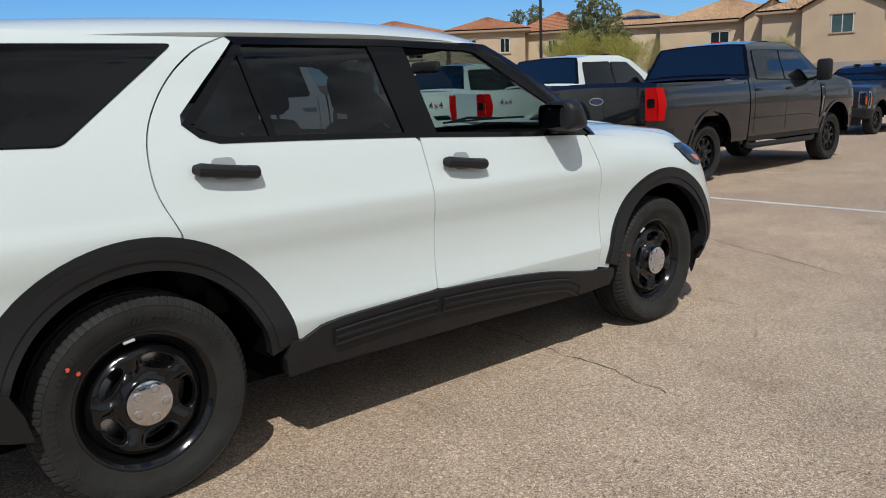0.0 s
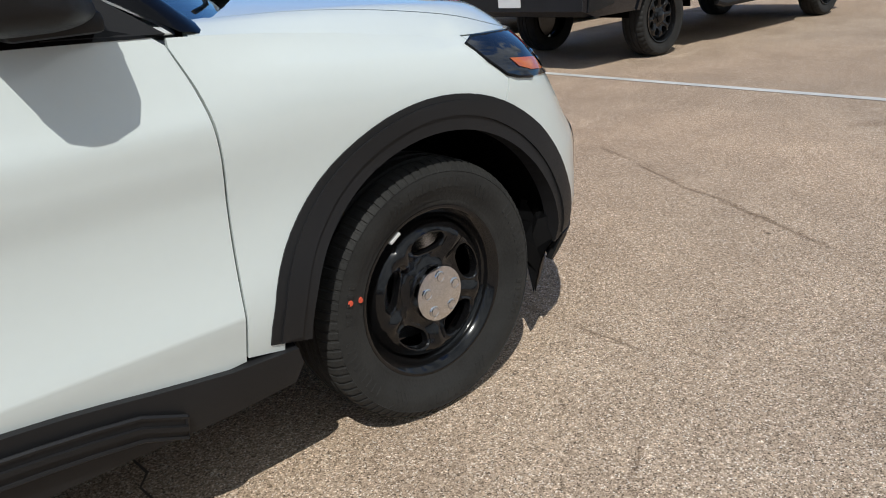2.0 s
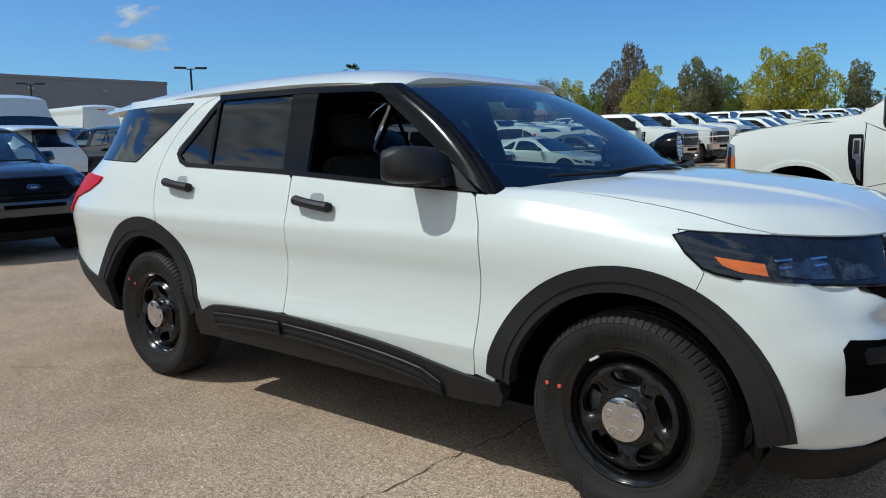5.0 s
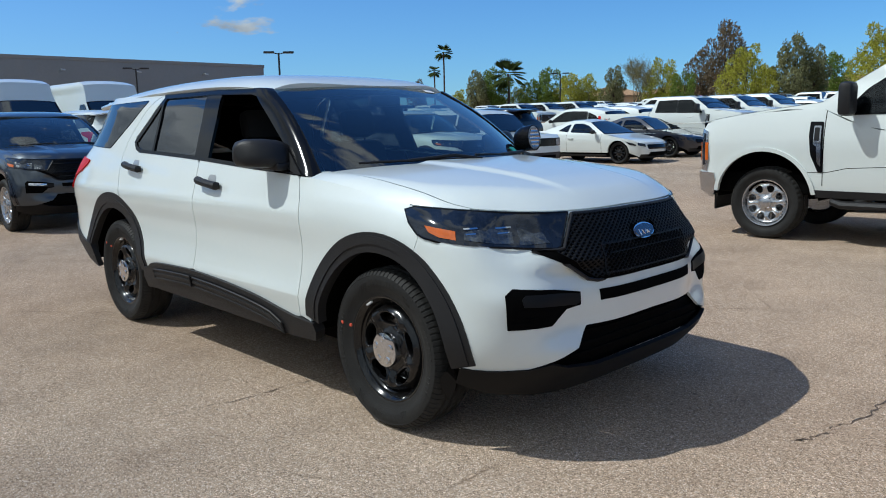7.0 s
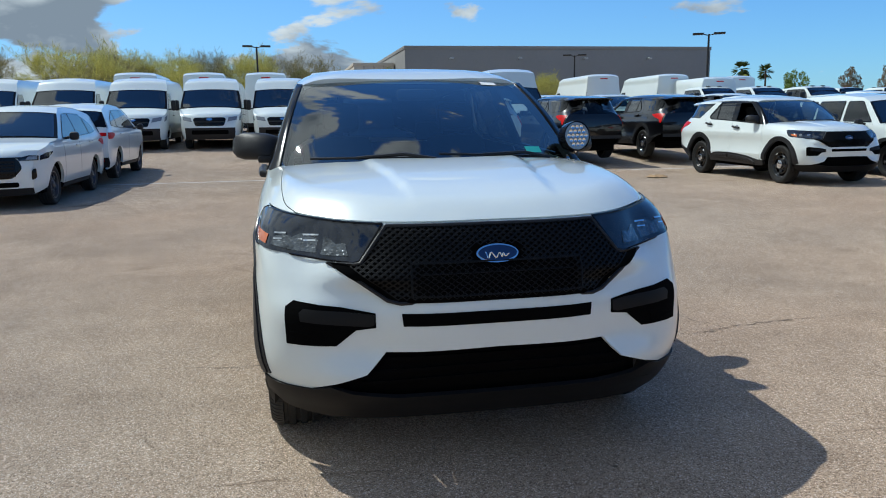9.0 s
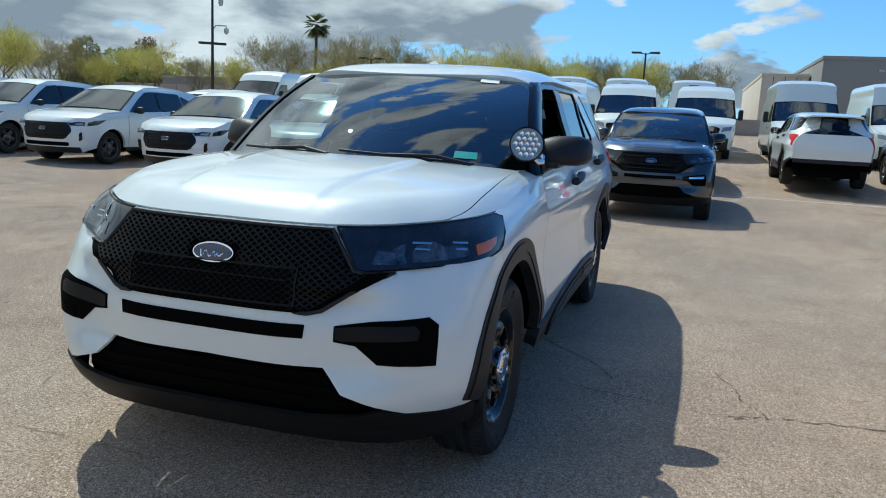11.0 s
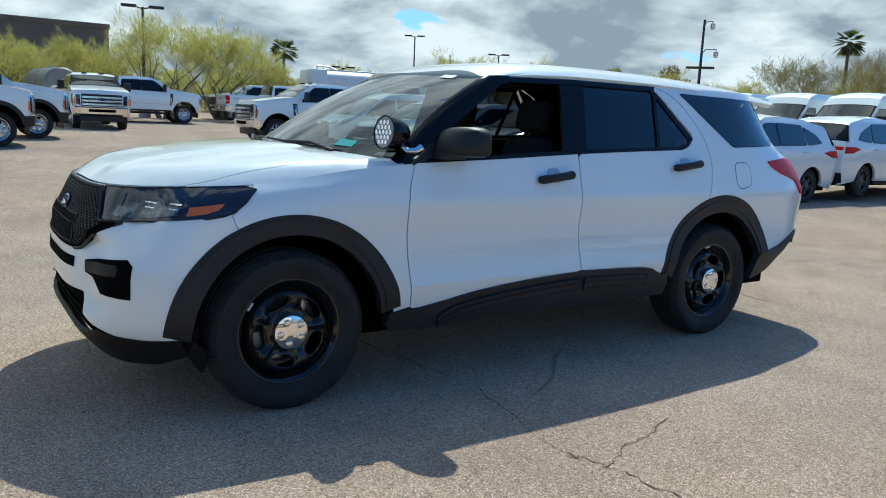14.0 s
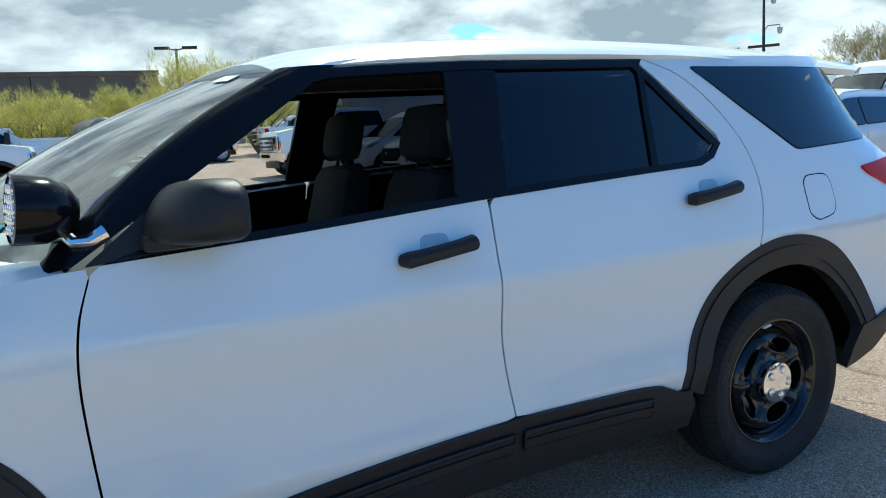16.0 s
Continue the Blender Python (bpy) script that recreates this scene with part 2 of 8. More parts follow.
def arc(cx, cz, r, a0, a1, n, rz=None):
    rz = rz or r
    return [(cx + r * math.cos(radians(a0 + (a1 - a0) * k / n)), cz + rz * math.sin(radians(a0 + (a1 - a0) * k / n))) for k in range(n + 1)]


def lerp(xs, ys):
    """A smooth function through a few knots."""
    xs, ys = np.array(xs, float), np.array(ys, float)

    def f(x):
        x = np.clip(np.asarray(x, float), xs[0], xs[-1])
        i = np.clip(np.searchsorted(xs, x) - 1, 0, len(xs) - 2)
        h = xs[i + 1] - xs[i]
        t = (x - xs[i]) / h
        s = np.gradient(ys, xs)
        return (2 * t ** 3 - 3 * t ** 2 + 1) * ys[i] + (t ** 3 - 2 * t ** 2 + t) * h * s[i] + (3 * t ** 2 - 2 * t ** 3) * ys[i + 1] + (t ** 3 - t ** 2) * h * s[i + 1]
    return f


def sheet(geo, poly, fmap, du, dv, thick=0.012, off=0.0, hub=(-1.6, 0, 0.75), edge=True):
    """A polygon of a surface's own plane, cut into a fine mesh, laid on the surface and given an edge. fmap takes arrays u, v."""
    bm = bmesh.new()
    keep = [q for i, q in enumerate(poly) if math.dist(q, poly[i - 1]) > 1e-4]
    vs = [bm.verts.new((u, v, 0)) for u, v in keep]
    for t in tessellate_polygon([[Vector((u, v, 0)) for u, v in keep]]):
        try:
            bm.faces.new([vs[i] for i in t])
        except ValueError:
            pass
    for axis, d in ((0, du), (1, dv)):
        c = [p[axis] for p in poly]
        lo, hi = min(c), max(c)
        n = max(1, int(math.ceil((hi - lo) / d)))
        for k in range(1, n):
            q, no = [0, 0, 0], [0, 0, 0]
            q[axis], no[axis] = lo + (hi - lo) * k / n, 1
            bmesh.ops.bisect_plane(bm, geom=bm.verts[:] + bm.edges[:] + bm.faces[:], plane_co=q, plane_no=no, dist=1e-5)
    bm.verts.index_update()
    uv = np.array([v.co[:2] for v in bm.verts])
    faces = [[v.index for v in f.verts] for f in bm.faces]
    rim = [(e.verts[0].index, e.verts[1].index) for e in bm.edges if len(e.link_faces) == 1]
    bm.free()
    e = 1e-3 * max(du, dv) / 0.05
    x = fmap(uv[:, 0], uv[:, 1])
    nu, nv = (fmap(uv[:, 0] + e * a, uv[:, 1] + e * b) - fmap(uv[:, 0] - e * a, uv[:, 1] - e * b) for a, b in ((1, 0), (0, 1)))
    no = np.cross(nu, nv)
    no /= np.linalg.norm(no, axis=1, keepdims=True) + 1e-12
    if ((x - np.array(hub)) * no).sum() < 0:
        no = -no
    x = x + no * off
    # wind faces with the normals
    a = x[[f[0] for f in faces]]
    b = x[[f[1] for f in faces]]
    c = x[[f[2] for f in faces]]
    if (np.cross(b - a, c - a) * no[[f[0] for f in faces]]).sum() < 0:
        faces = [f[::-1] for f in faces]
    geo.add(x, faces, [tuple(q) for q in no])
    if edge:
        inner = x - no * thick
        v, q = [], []
        for i, j in rim:
            k = len(v)
            v += [x[i], x[j], inner[j], inner[i]]
            q.append((k, k + 1, k + 2, k + 3))
        geo.add(v, q)
    return geo


def grid(geo, fmap, us, vs, closed_v=False):
    """A mesh over a lattice of u and v."""
    u, v = np.meshgrid(us, vs, indexing="ij")
    x = fmap(u.ravel(), v.ravel())
    m = len(vs)
    f = [(i * m + j, i * m + (j + 1) % m, (i + 1) * m + (j + 1) % m, (i + 1) * m + j) for i in range(len(us) - 1) for j in range(m if closed_v else m - 1)]
    return geo.add(x, f)


def loft(geo, rings, cap=True):
    """Closed rings of equal length joined to a skin."""
    m = len(rings[0])
    v = [p for r in rings for p in r]
    f = [(i * m + j, i * m + (j + 1) % m, (i + 1) * m + (j + 1) % m, (i + 1) * m + j) for i in range(len(rings) - 1) for j in range(m)]
    if cap:
        f += [tuple(range(m - 1, -1, -1)), tuple(range((len(rings) - 1) * m, len(rings) * m))]
    return geo.add(v, f)


def lathe(geo, profile, n=48, place=(0, 0, 0), turn=None):
    """A profile of (radius, height) turned round the y axis; height runs along y."""
    rings = []
    for k in range(n):
        a = 2 * math.pi * k / n
        rings.append([(r * math.cos(a), h, r * math.sin(a)) for r, h in profile])
    m = len(profile)
    v = [p for r in rings for p in r]
    f = [(i * m + j, i * m + j + 1, ((i + 1) % n) * m + j + 1, ((i + 1) % n) * m + j) for i in range(n) for j in range(m - 1)]
    mat = Matrix.Translation(place) @ (turn if turn is not None else Matrix())
    return geo.add([mat @ Vector(p) for p in v], f)


def tube(geo, pts, r, n=8, cap=True):
    """A round bar along points; r may be one radius or one a point."""
    pts = [Vector(p) for p in pts]
    rs = r if isinstance(r, (list, tuple)) else [r] * len(pts)
    rings, side = [], None
    for i, p in enumerate(pts):
        d = (pts[min(i + 1, len(pts) - 1)] - pts[max(i - 1, 0)]).normalized()
        if side is None:
            side = d.orthogonal().normalized()
        side = (side - d * side.dot(d)).normalized()
        up = d.cross(side)
        rings.append([p + rs[i] * (math.cos(2 * math.pi * k / n) * side + math.sin(2 * math.pi * k / n) * up) for k in range(n)])
    return loft(geo, rings, cap)


def box(geo, lo, hi, bev=0.01, m=None, taper=(1, 1)):
    """A bevelled block from corner lo to corner hi; taper shrinks its top in x and y."""
    bm = bmesh.new()
    bmesh.ops.create_cube(bm, size=1)
    lo, hi = Vector(lo), Vector(hi)
    c, s = (lo + hi) / 2, hi - lo
    for v in bm.verts:
        t = taper if v.co.z > 0 else (1, 1)
        v.co = Vector((c.x + v.co.x * s.x * t[0], c.y + v.co.y * s.y * t[1], c.z + v.co.z * s.z))
    if bev:
        bmesh.ops.bevel(bm, geom=bm.edges[:], offset=min(bev, min(s) * 0.45), segments=2, affect="EDGES", profile=0.5)
    bm.verts.index_update()
    vs = [(m @ v.co if m is not None else v.co.copy()) for v in bm.verts]
    geo.add(vs, [[v.index for v in f.verts] for f in bm.faces])
    bm.free()
    return geo


# ---- wheels ----
def tyre(geo, r, rim, w, lugs=84, n=96):
    """Tyre section turned round y, with shoulder blocks and grooves cut into the tread."""
    h = w / 2
    e = r - rim
    wall = [(rim - 0.008, 0.62), (rim + 0.004, 0.745), (rim + 0.010, 0.785), (rim + 0.018, 0.80), (rim + 0.024, 0.805), (rim + e * 0.34, 0.925), (rim + e * 0.50, 0.985), (rim + e * 0.64, 1.0), (rim + e * 0.765, 0.965), (rim + e * 0.775, 0.98), (rim + e * 0.82, 0.95), (rim + e * 0.83, 0.93), (rim + e * 0.91, 0.855), (rim + e * 0.965, 0.75)]
    prof = [(q, -h * y) for q, y in wall]
    for k, g in enumerate((-0.42, 0.0, 0.42)):
        prof += [(r - 0.001 * abs(g), h * (g - 0.10)), (r - 0.009, h * (g - 0.08)), (r - 0.009, h * (g + 0.08)), (r - 0.001 * abs(g), h * (g + 0.10))]
    prof += [(q, h * y) for q, y in reversed(wall)]
    rings, m = [], len(prof)
    for k in range(lugs * 4):
        a = 2 * math.pi * (k // 4 + (0.0, 0.62, 0.70, 0.92)[k % 4]) / lugs
        cut = 0.0 if k % 4 < 2 else 0.0045
        rings.append([((q - cut * float(abs(y) > h * 0.55 and q > r - 0.03)) * math.cos(a), y, (q - cut * float(abs(y) > h * 0.55 and q > r - 0.03)) * math.sin(a)) for q, y in prof])
    v = [p for g in rings for p in g]
    c = len(rings)
    return geo.add(v, [(i * m + j, i * m + j + 1, ((i + 1) % c) * m + j + 1, ((i + 1) % c) * m + j) for i in range(c) for j in range(m - 1)])


def steel_disc(geo, r_in, r_out, y0, slots=5, n=40, slot=None, ring=0.0):
    """A pressed steel wheel face with oval openings: each sector joins its opening to its edges."""
    step = 2 * math.pi / slots
    rc, rh, th = slot or (r_in * 0.5 + r_out * 0.5 + 0.012, (r_out - r_in) * 0.21, 0.285)
    dish = lerp((r_in * 0.5, r_in, r_in * 1.25, (r_in + r_out) / 2, r_out - 0.02, r_out), (y0 + 0.015, y0 + 0.008, y0 - 0.004, y0 + 0.004, y0 + ring - 0.004, y0 - 0.03))
    for s in range(slots):
        a0 = s * step + 0.3
        oval, edge = [], []
        for k in range(n):
            t = 2 * math.pi * k / n
            c, q = math.cos(t), math.sin(t)
            e = 2 / 2.4
            oval.append((rc + rh * np.sign(c) * abs(c) ** e, a0 + step * th * np.sign(q) * abs(q) ** e * (1 + 0.16 * c)))
            m = max(abs(c), abs(q))
            edge.append(((r_in + r_out) / 2 + (r_out - r_in) / 2 * c / m, a0 + step / 2 * q / m))
        rings = []
        for f, drop in ((0.0, 0.026), (0.02, 0.008), (0.07, 0.001), (0.16, -0.001), (0.32, 0.003), (0.55, 0.0), (0.8, 0.0), (1.0, 0.0)):
            loop = []
            for (r1, t1), (r2, t2) in zip(oval, edge):
                r, t = r1 + (r2 - r1) * f, t1 + (t2 - t1) * f
                y = float(dish(r)) - drop
                # raised spokes between the openings
                y += 0.014 * math.exp(-((abs(t - a0) - step / 2) / 0.13) ** 2) * math.exp(-((r - (r_in + r_out) / 2) / 0.042) ** 2)
                loop.append((r * math.cos(t), y, r * math.sin(t)))
            rings.append(loop)
        loft(geo, rings, cap=False)
    return geo


def sidewall_bars(r, rim, w):
    """Raised marks on the outer sidewall: arrow ribs and plain bars where the maker's writing stands."""
    g, h, e = Geo(), w / 2, r - rim
    level = lerp((rim + e * 0.2, rim + e * 0.34, rim + e * 0.5, rim + e * 0.64, rim + e * 0.765), (0.82, 0.925, 0.985, 1.0, 0.965))

    def bar(a0, r0, a1, r1, wd):
        p, q = np.array((r0 * math.cos(a0), r0 * math.sin(a0))), np.array((r1 * math.cos(a1), r1 * math.sin(a1)))
        d = (q - p) / np.linalg.norm(q - p)
        o = np.array((-d[1], d[0])) * wd
        v = []
        for c, lift in ((p - o, -0.002), (p + o, -0.002), (q + o, -0.002), (q - o, -0.002), (p - o * 0.7, 0.0016), (p + o * 0.7, 0.0016), (q + o * 0.7, 0.0016), (q - o * 0.7, 0.0016)):
            v.append((c[0], float(level(np.hypot(*c))) * h + lift, c[1]))
        g.add(v, [(4, 5, 6, 7), (0, 1, 5, 4), (1, 2, 6, 5), (2, 3, 7, 6), (3, 0, 4, 7)])
    ra, rb, rm = rim + e * 0.36, rim + e * 0.74, rim + e * 0.56
    for start, turn in ((1.05, 1), (2.25, -1), (4.2, 1), (5.4, -1)):
        for k in range(3):
            a = start + turn * 0.055 * k
            bar(a, ra, a + turn * 0.06, rm, 0.0035)
            bar(a + turn * 0.06, rm, a, rb, 0.0035)
    for start, count in ((1.32, 8), (2.55, 9), (3.35, 6), (4.5, 7), (5.6, 9), (0.1, 5)):
        for k in range(count):
            a = start + 0.075 * k
            bar(a, rim + e * 0.46, a, rim + e * (0.66 if count > 6 else 0.60), 0.0065)
    return g


def police_wheel(parent, at, side, red=None, turn=0.0):
    """Black steel wheel with chrome cap on a road tyre; its face looks to +y before it is turned for its side."""
    w = new("wheel")
    w.parent = parent
    w.matrix_local = Matrix.Translation(at) @ Matrix.Rotation(0 if side > 0 else math.pi, 4, "Z") @ Matrix.Rotation(turn, 4, "Y")
    if "t" not in police_wheel.cache:
        c = police_wheel.cache
        c["t"] = tyre(Geo(), 0.381, 0.245, 0.245).data("tyre", RUBBER)
        c["s"] = sidewall_bars(0.381, 0.245, 0.245).data("sidewall_marking", RUBBER)
        rim = Geo()
        lathe(rim, [(0.236, -0.10), (0.215, -0.09), (0.211, 0.0), (0.208, 0.042), (0.211, 0.054), (0.218, 0.058), (0.224, 0.068), (0.228, 0.079), (0.236, 0.085), (0.240, 0.091), (0.246, 0.096), (0.252, 0.095), (0.255, 0.088), (0.253, 0.074)], 72)
        steel_disc(rim, 0.070, 0.210, 0.072, slot=(0.146, 0.027, 0.30), ring=0.008)
        lathe(rim, [(0.0, 0.076), (0.08, 0.076), (0.08, 0.03)], 24)
        c["r"] = rim.data("rim", STEEL_BLACK, 50)
        cap = Geo()
        lathe(cap, [(0.080, 0.074), (0.084, 0.100), (0.080, 0.111), (0.062, 0.116), (0.030, 0.120), (0.0, 0.121)], 40)
        for k in range(5):
            a = 2 * math.pi * k / 5 + 0.3
            lathe(cap, [(0.018, 0.110), (0.0165, 0.119), (0.0145, 0.1205), (0.0125, 0.1185), (0.011, 0.122), (0.0, 0.1235)], 14, (0.053 * math.cos(a), 0, 0.053 * math.sin(a)))
        c["c"] = cap.data("hub_cap", CHROME)
        hub = Geo()
        lathe(hub, [(0.0, -0.045), (0.168, -0.045), (0.172, -0.015), (0.0, -0.013)], 32)
        c["d"] = hub.data("brake_disc", ALLOY)
        cal = Geo()
        loft(cal, [[(q * math.cos(a), y, q * math.sin(a)) for q, y in ((0.105, -0.06), (0.105, 0.0), (0.125, 0.022), (0.172, 0.020), (0.190, 0.0), (0.190, -0.06))] for a in np.linspace(-0.75, 0.35, 8)])
        c["k"] = cal.data("brake_caliper", CAST)
        mark = Geo()
        box(mark, (-0.02, 0.084, 0.229), (0.02, 0.096, 0.238), 0.002, Matrix.Rotation(0.55, 4, "Y"))
        c["w"] = mark.data("balance_weight", WHITE_MARK)
        for key, r, s, top in (("o", 0.314, 0.0095, 0.1228), ("p", 0.270, 0.009, 0.1055)):
            a, dot = 0.27, Geo()
            lathe(dot, [(0.0, top), (s * 0.8, top - 0.0004), (s, top - 0.006)], 10, (r * math.cos(a), 0, r * math.sin(a)))
            c[key] = dot.data("crayon_mark", ORANGE_DOT)
    c = police_wheel.cache
    for key, nm, lab in (("t", "tyre", "black road tyre"), ("r", "rim", "black steel rim with oval slots"), ("c", "hub_cap", "chrome hub cap"), ("s", "sidewall_marking", ""), ("d", "brake_disc", ""), ("k", "brake_caliper", "cast metal brake caliper"), ("w", "balance_weight", "")):
        o = new(nm, c[key])
        o.parent = w
        tagged(o, lab, kind="stuff" if key == "s" else "")
    if red:
        for key in "op":
            o = new("crayon_mark", c[key])
            o.parent = w
            tagged(o, "orange crayon dot")
    return w


police_wheel.cache = {}

wheel_cache = {}


def alloy_wheel(parent, at, side, r, rim, w, slots, mat):
    o = new("wheel")
    o.parent = parent
    o.matrix_local = Matrix.Translation(at) @ Matrix.Rotation(0 if side > 0 else math.pi, 4, "Z")
    key = (r, rim, w, slots, mat.name)
    if key not in wheel_cache:
        t = tyre(Geo(), r, rim, w, 44, 56).data("tyre", RUBBER)
        g = Geo()
        h = w / 2
        lathe(g, [(rim - 0.01, -h * 0.8), (rim - 0.03, 0), (rim - 0.012, h * 0.72), (rim - 0.006, h * 0.86), (rim + 0.006, h * 0.88), (rim + 0.006, h * 0.7)], 40)
        steel_disc(g, 0.065, rim - 0.018, h * 0.62, slots, 20)
        lathe(g, [(0.07, h * 0.5), (0.066, h * 0.76), (0.05, h * 0.84), (0.0, h * 0.86)], 20)
        lathe(g, [(0.0, -h * 0.2), (rim - 0.03, -h * 0.2)], 24)
        wheel_cache[key] = (t, g.data("rim", mat))
    for nm, me in zip(("tyre", "rim"), wheel_cache[key]):
        c = new(nm, me)
        c.parent = o
    return o


# ---- the sport utility body ----
X0, NE = -0.66, 4.5
half_width = lerp((0.25, 0.40, 0.50, 0.546, 0.554, 0.562, 0.61, 0.70, 0.82, 0.92, 0.98, 1.04, 1.12, 1.20, 1.30, 1.45, 1.61, 1.70),
                  (0.880, 0.922, 0.939, 0.9465, 0.9472, 0.9460, 0.936, 0.922, 0.918, 0.930, 0.930, 0.912, 0.888, 0.862, 0.825, 0.765, 0.700, 0.640))
fender_width = lerp((0.25, 0.40, 0.50, 0.58, 0.70, 0.82, 0.92, 0.98, 1.04, 1.10, 1.13, 1.15, 1.17), (0.895, 0.928, 0.943, 0.943, 0.930, 0.922, 0.93, 0.93, 0.920, 0.900, 0.882, 0.860, 0.82))
nose = lerp((0.25, 0.36, 0.45, 0.55, 0.70, 0.75, 0.80, 0.90, 1.00, 1.04, 1.08, 1.15), (0.735, 0.825, 0.852, 0.860, 0.862, 0.852, 0.838, 0.800, 0.755, 0.728, 0.69, 0.60))
side_power = lerp((0.25, 0.95, 1.02, 1.06, 1.2), (5.8, 5.6, 4.6, 3.7, 3.6))
plan_power = lerp((0.25, 0.40, 0.60, 0.72, 0.76, 0.82, 0.88, 1.2), (4.4, 4.6, 4.9, 4.9, 4.5, 3.9, 3.4, 3.4))


def smooth(t):
    t = np.clip(t, 0, 1)
    return t * t * (3 - 2 * t)


tail_run = lerp((0.2, 1.20, 1.30, 1.45, 1.60, 1.75), (1.22, 1.22, 1.06, 0.94, 0.86, 0.83))


def side_y(x, z):
    """Half width of the doors and the rear."""
    t = np.clip((-2.95 - x) / tail_run(z), 0, 0.995)
    return half_width(z) * (1 - t ** 4) ** 0.25


def side_map(s):
    return lambda x, z: np.stack([x, s * side_y(x, z), z + 0 * x], 1)


def front_xy(a, z):
    """Front clip by its bearing a (degrees from the nose) about a point under the cowl, and height."""
    ab = np.abs(a)
    w = smooth((90 - ab) / 25)
    lift = 0.055 * smooth((90 - ab) / 60)
    b = half_width(z) * (1 - w) + fender_width(z + lift) * w
    n = nose(z) - X0
    c, s = np.cos(np.radians(ab)), np.sin(np.radians(ab))
    p = plan_power(z)
    p = p + (side_power(z) - p) * smooth((ab - 27) / 17)
    r = ((c / n) ** p + (s / b) ** p) ** (-1 / p)
    # hollow beside the grille's lower corners
    r = r * (1 - 0.036 * np.exp(-((ab - 20.0) / 7) ** 2) * smooth((z - 0.44) / 0.12) * smooth((0.84 - z) / 0.06))
    # full corners outside the side intakes
    r = r * (1 + 0.013 * np.exp(-((ab - 42.0) / 5.0) ** 2) * smooth((z - 0.36) / 0.12) * smooth((0.86 - z) / 0.10))
    return X0 + r * c, np.sign(a) * r * s


def front_map(s):
    def f(a, z):
        x, y = front_xy(a, z)
        return np.stack([x, s * y, z + 0 * x], 1)
    return f


def by_x(pts):
    """Points (x, z) of the side view as (bearing, z)."""
    out, aa = [], np.linspace(0.5, 90, 360)
    for x, z in pts:
        xx = front_xy(aa, np.full_like(aa, z))[0]
        out.append((float(np.interp(-x, -xx, aa)), z))
    return out


def by_y(pts):
    """Points (y, z) of the front view as (bearing, z)."""
    out, aa = [], np.linspace(0, 62, 250)
    for y, z in pts:
        yy = front_xy(aa, np.full_like(aa, z))[1]
        out.append((math.copysign(float(np.interp(abs(y), yy, aa)), y), z))
    return out


hood_mid = lerp((-0.6, -0.5, -0.3, 0.0, 0.3, 0.5, 0.62, 0.72, 0.9), (1.225, 1.222, 1.217, 1.198, 1.163, 1.130, 1.104, 1.080, 1.03))


hood_line = lerp((0, 10, 20, 27, 34, 40, 45, 52, 62, 74, 84, 90), (1.030, 1.029, 1.031, 1.037, 1.048, 1.056, 1.062, 1.082, 1.114, 1.140, 1.154, 1.160))
_a = np.linspace(0, 90, 91)
hood_reach = lerp(_a, np.hypot(front_xy(_a, hood_line(_a))[0] - X0, front_xy(_a, hood_line(_a))[1]))


def hood_map(x, y):
    """Hood and fender tops: a crowned sheet that rolls down to the nose and over the fenders."""
    ay = np.abs(y)
    a = np.degrees(np.arctan2(ay, np.maximum(x - X0, 1e-6)))
    rho = np.hypot(x - X0, ay) / hood_reach(a)
    top = hood_mid(x) - (0.058 - 0.018 * smooth((x - 0.1) / 0.5)) * (ay / 0.88) ** 3
    near = np.clip(1 - (1 - rho) / (0.095 + 0.030 * smooth(a / 35) - 0.04 * smooth((a - 45) / 30)), 0, 1.2)
    z = top - (top - hood_line(a)) * near ** 2.3
    crease = 0.43 - 0.10 * smooth((x + 0.4) / 1.0)
    z = z + 0.013 * smooth((crease - ay) / 0.06) * smooth((1 - rho) / 0.22) * smooth((x + 0.42) / 0.2)
    return np.stack([x, y, z], 1)


def wind_map(y, v):
    """Windshield: y at its base, v from the cowl to the roof."""
    k = 1 - 0.185 * v
    q = (y / 0.82) ** 2
    xb, xt = -0.20 - 0.34 * q, -1.08 - 0.11 * q
    zb, zt = 1.195 - 0.03 * q, 1.640 - 0.020 * q
    bulge = 0.035 * np.sin(np.pi * v)
    return np.stack([xb + (xt - xb) * v + bulge * 0.4, y * k, zb + (zt - zb) * v + bulge], 1)


roof_mid = lerp((-4.06, -3.6, -3.0, -2.2, -1.7, -1.4, -1.22, -1.12, -1.06), (1.640, 1.692, 1.728, 1.748, 1.742, 1.722, 1.694, 1.664, 1.638))


def roof_map(x, y):
    q = np.abs(y) / (0.70 - 0.05 * smooth((-2.6 - x) / 1.4))
    return np.stack([x, y, roof_mid(x) - 0.022 * q ** 2 - 0.072 * q ** 8], 1)


def rect(x0, z0, x1, z1, r=0.01):
    return rounded([(x0, z0), (x1, z0), (x1, z1), (x0, z1)], r)


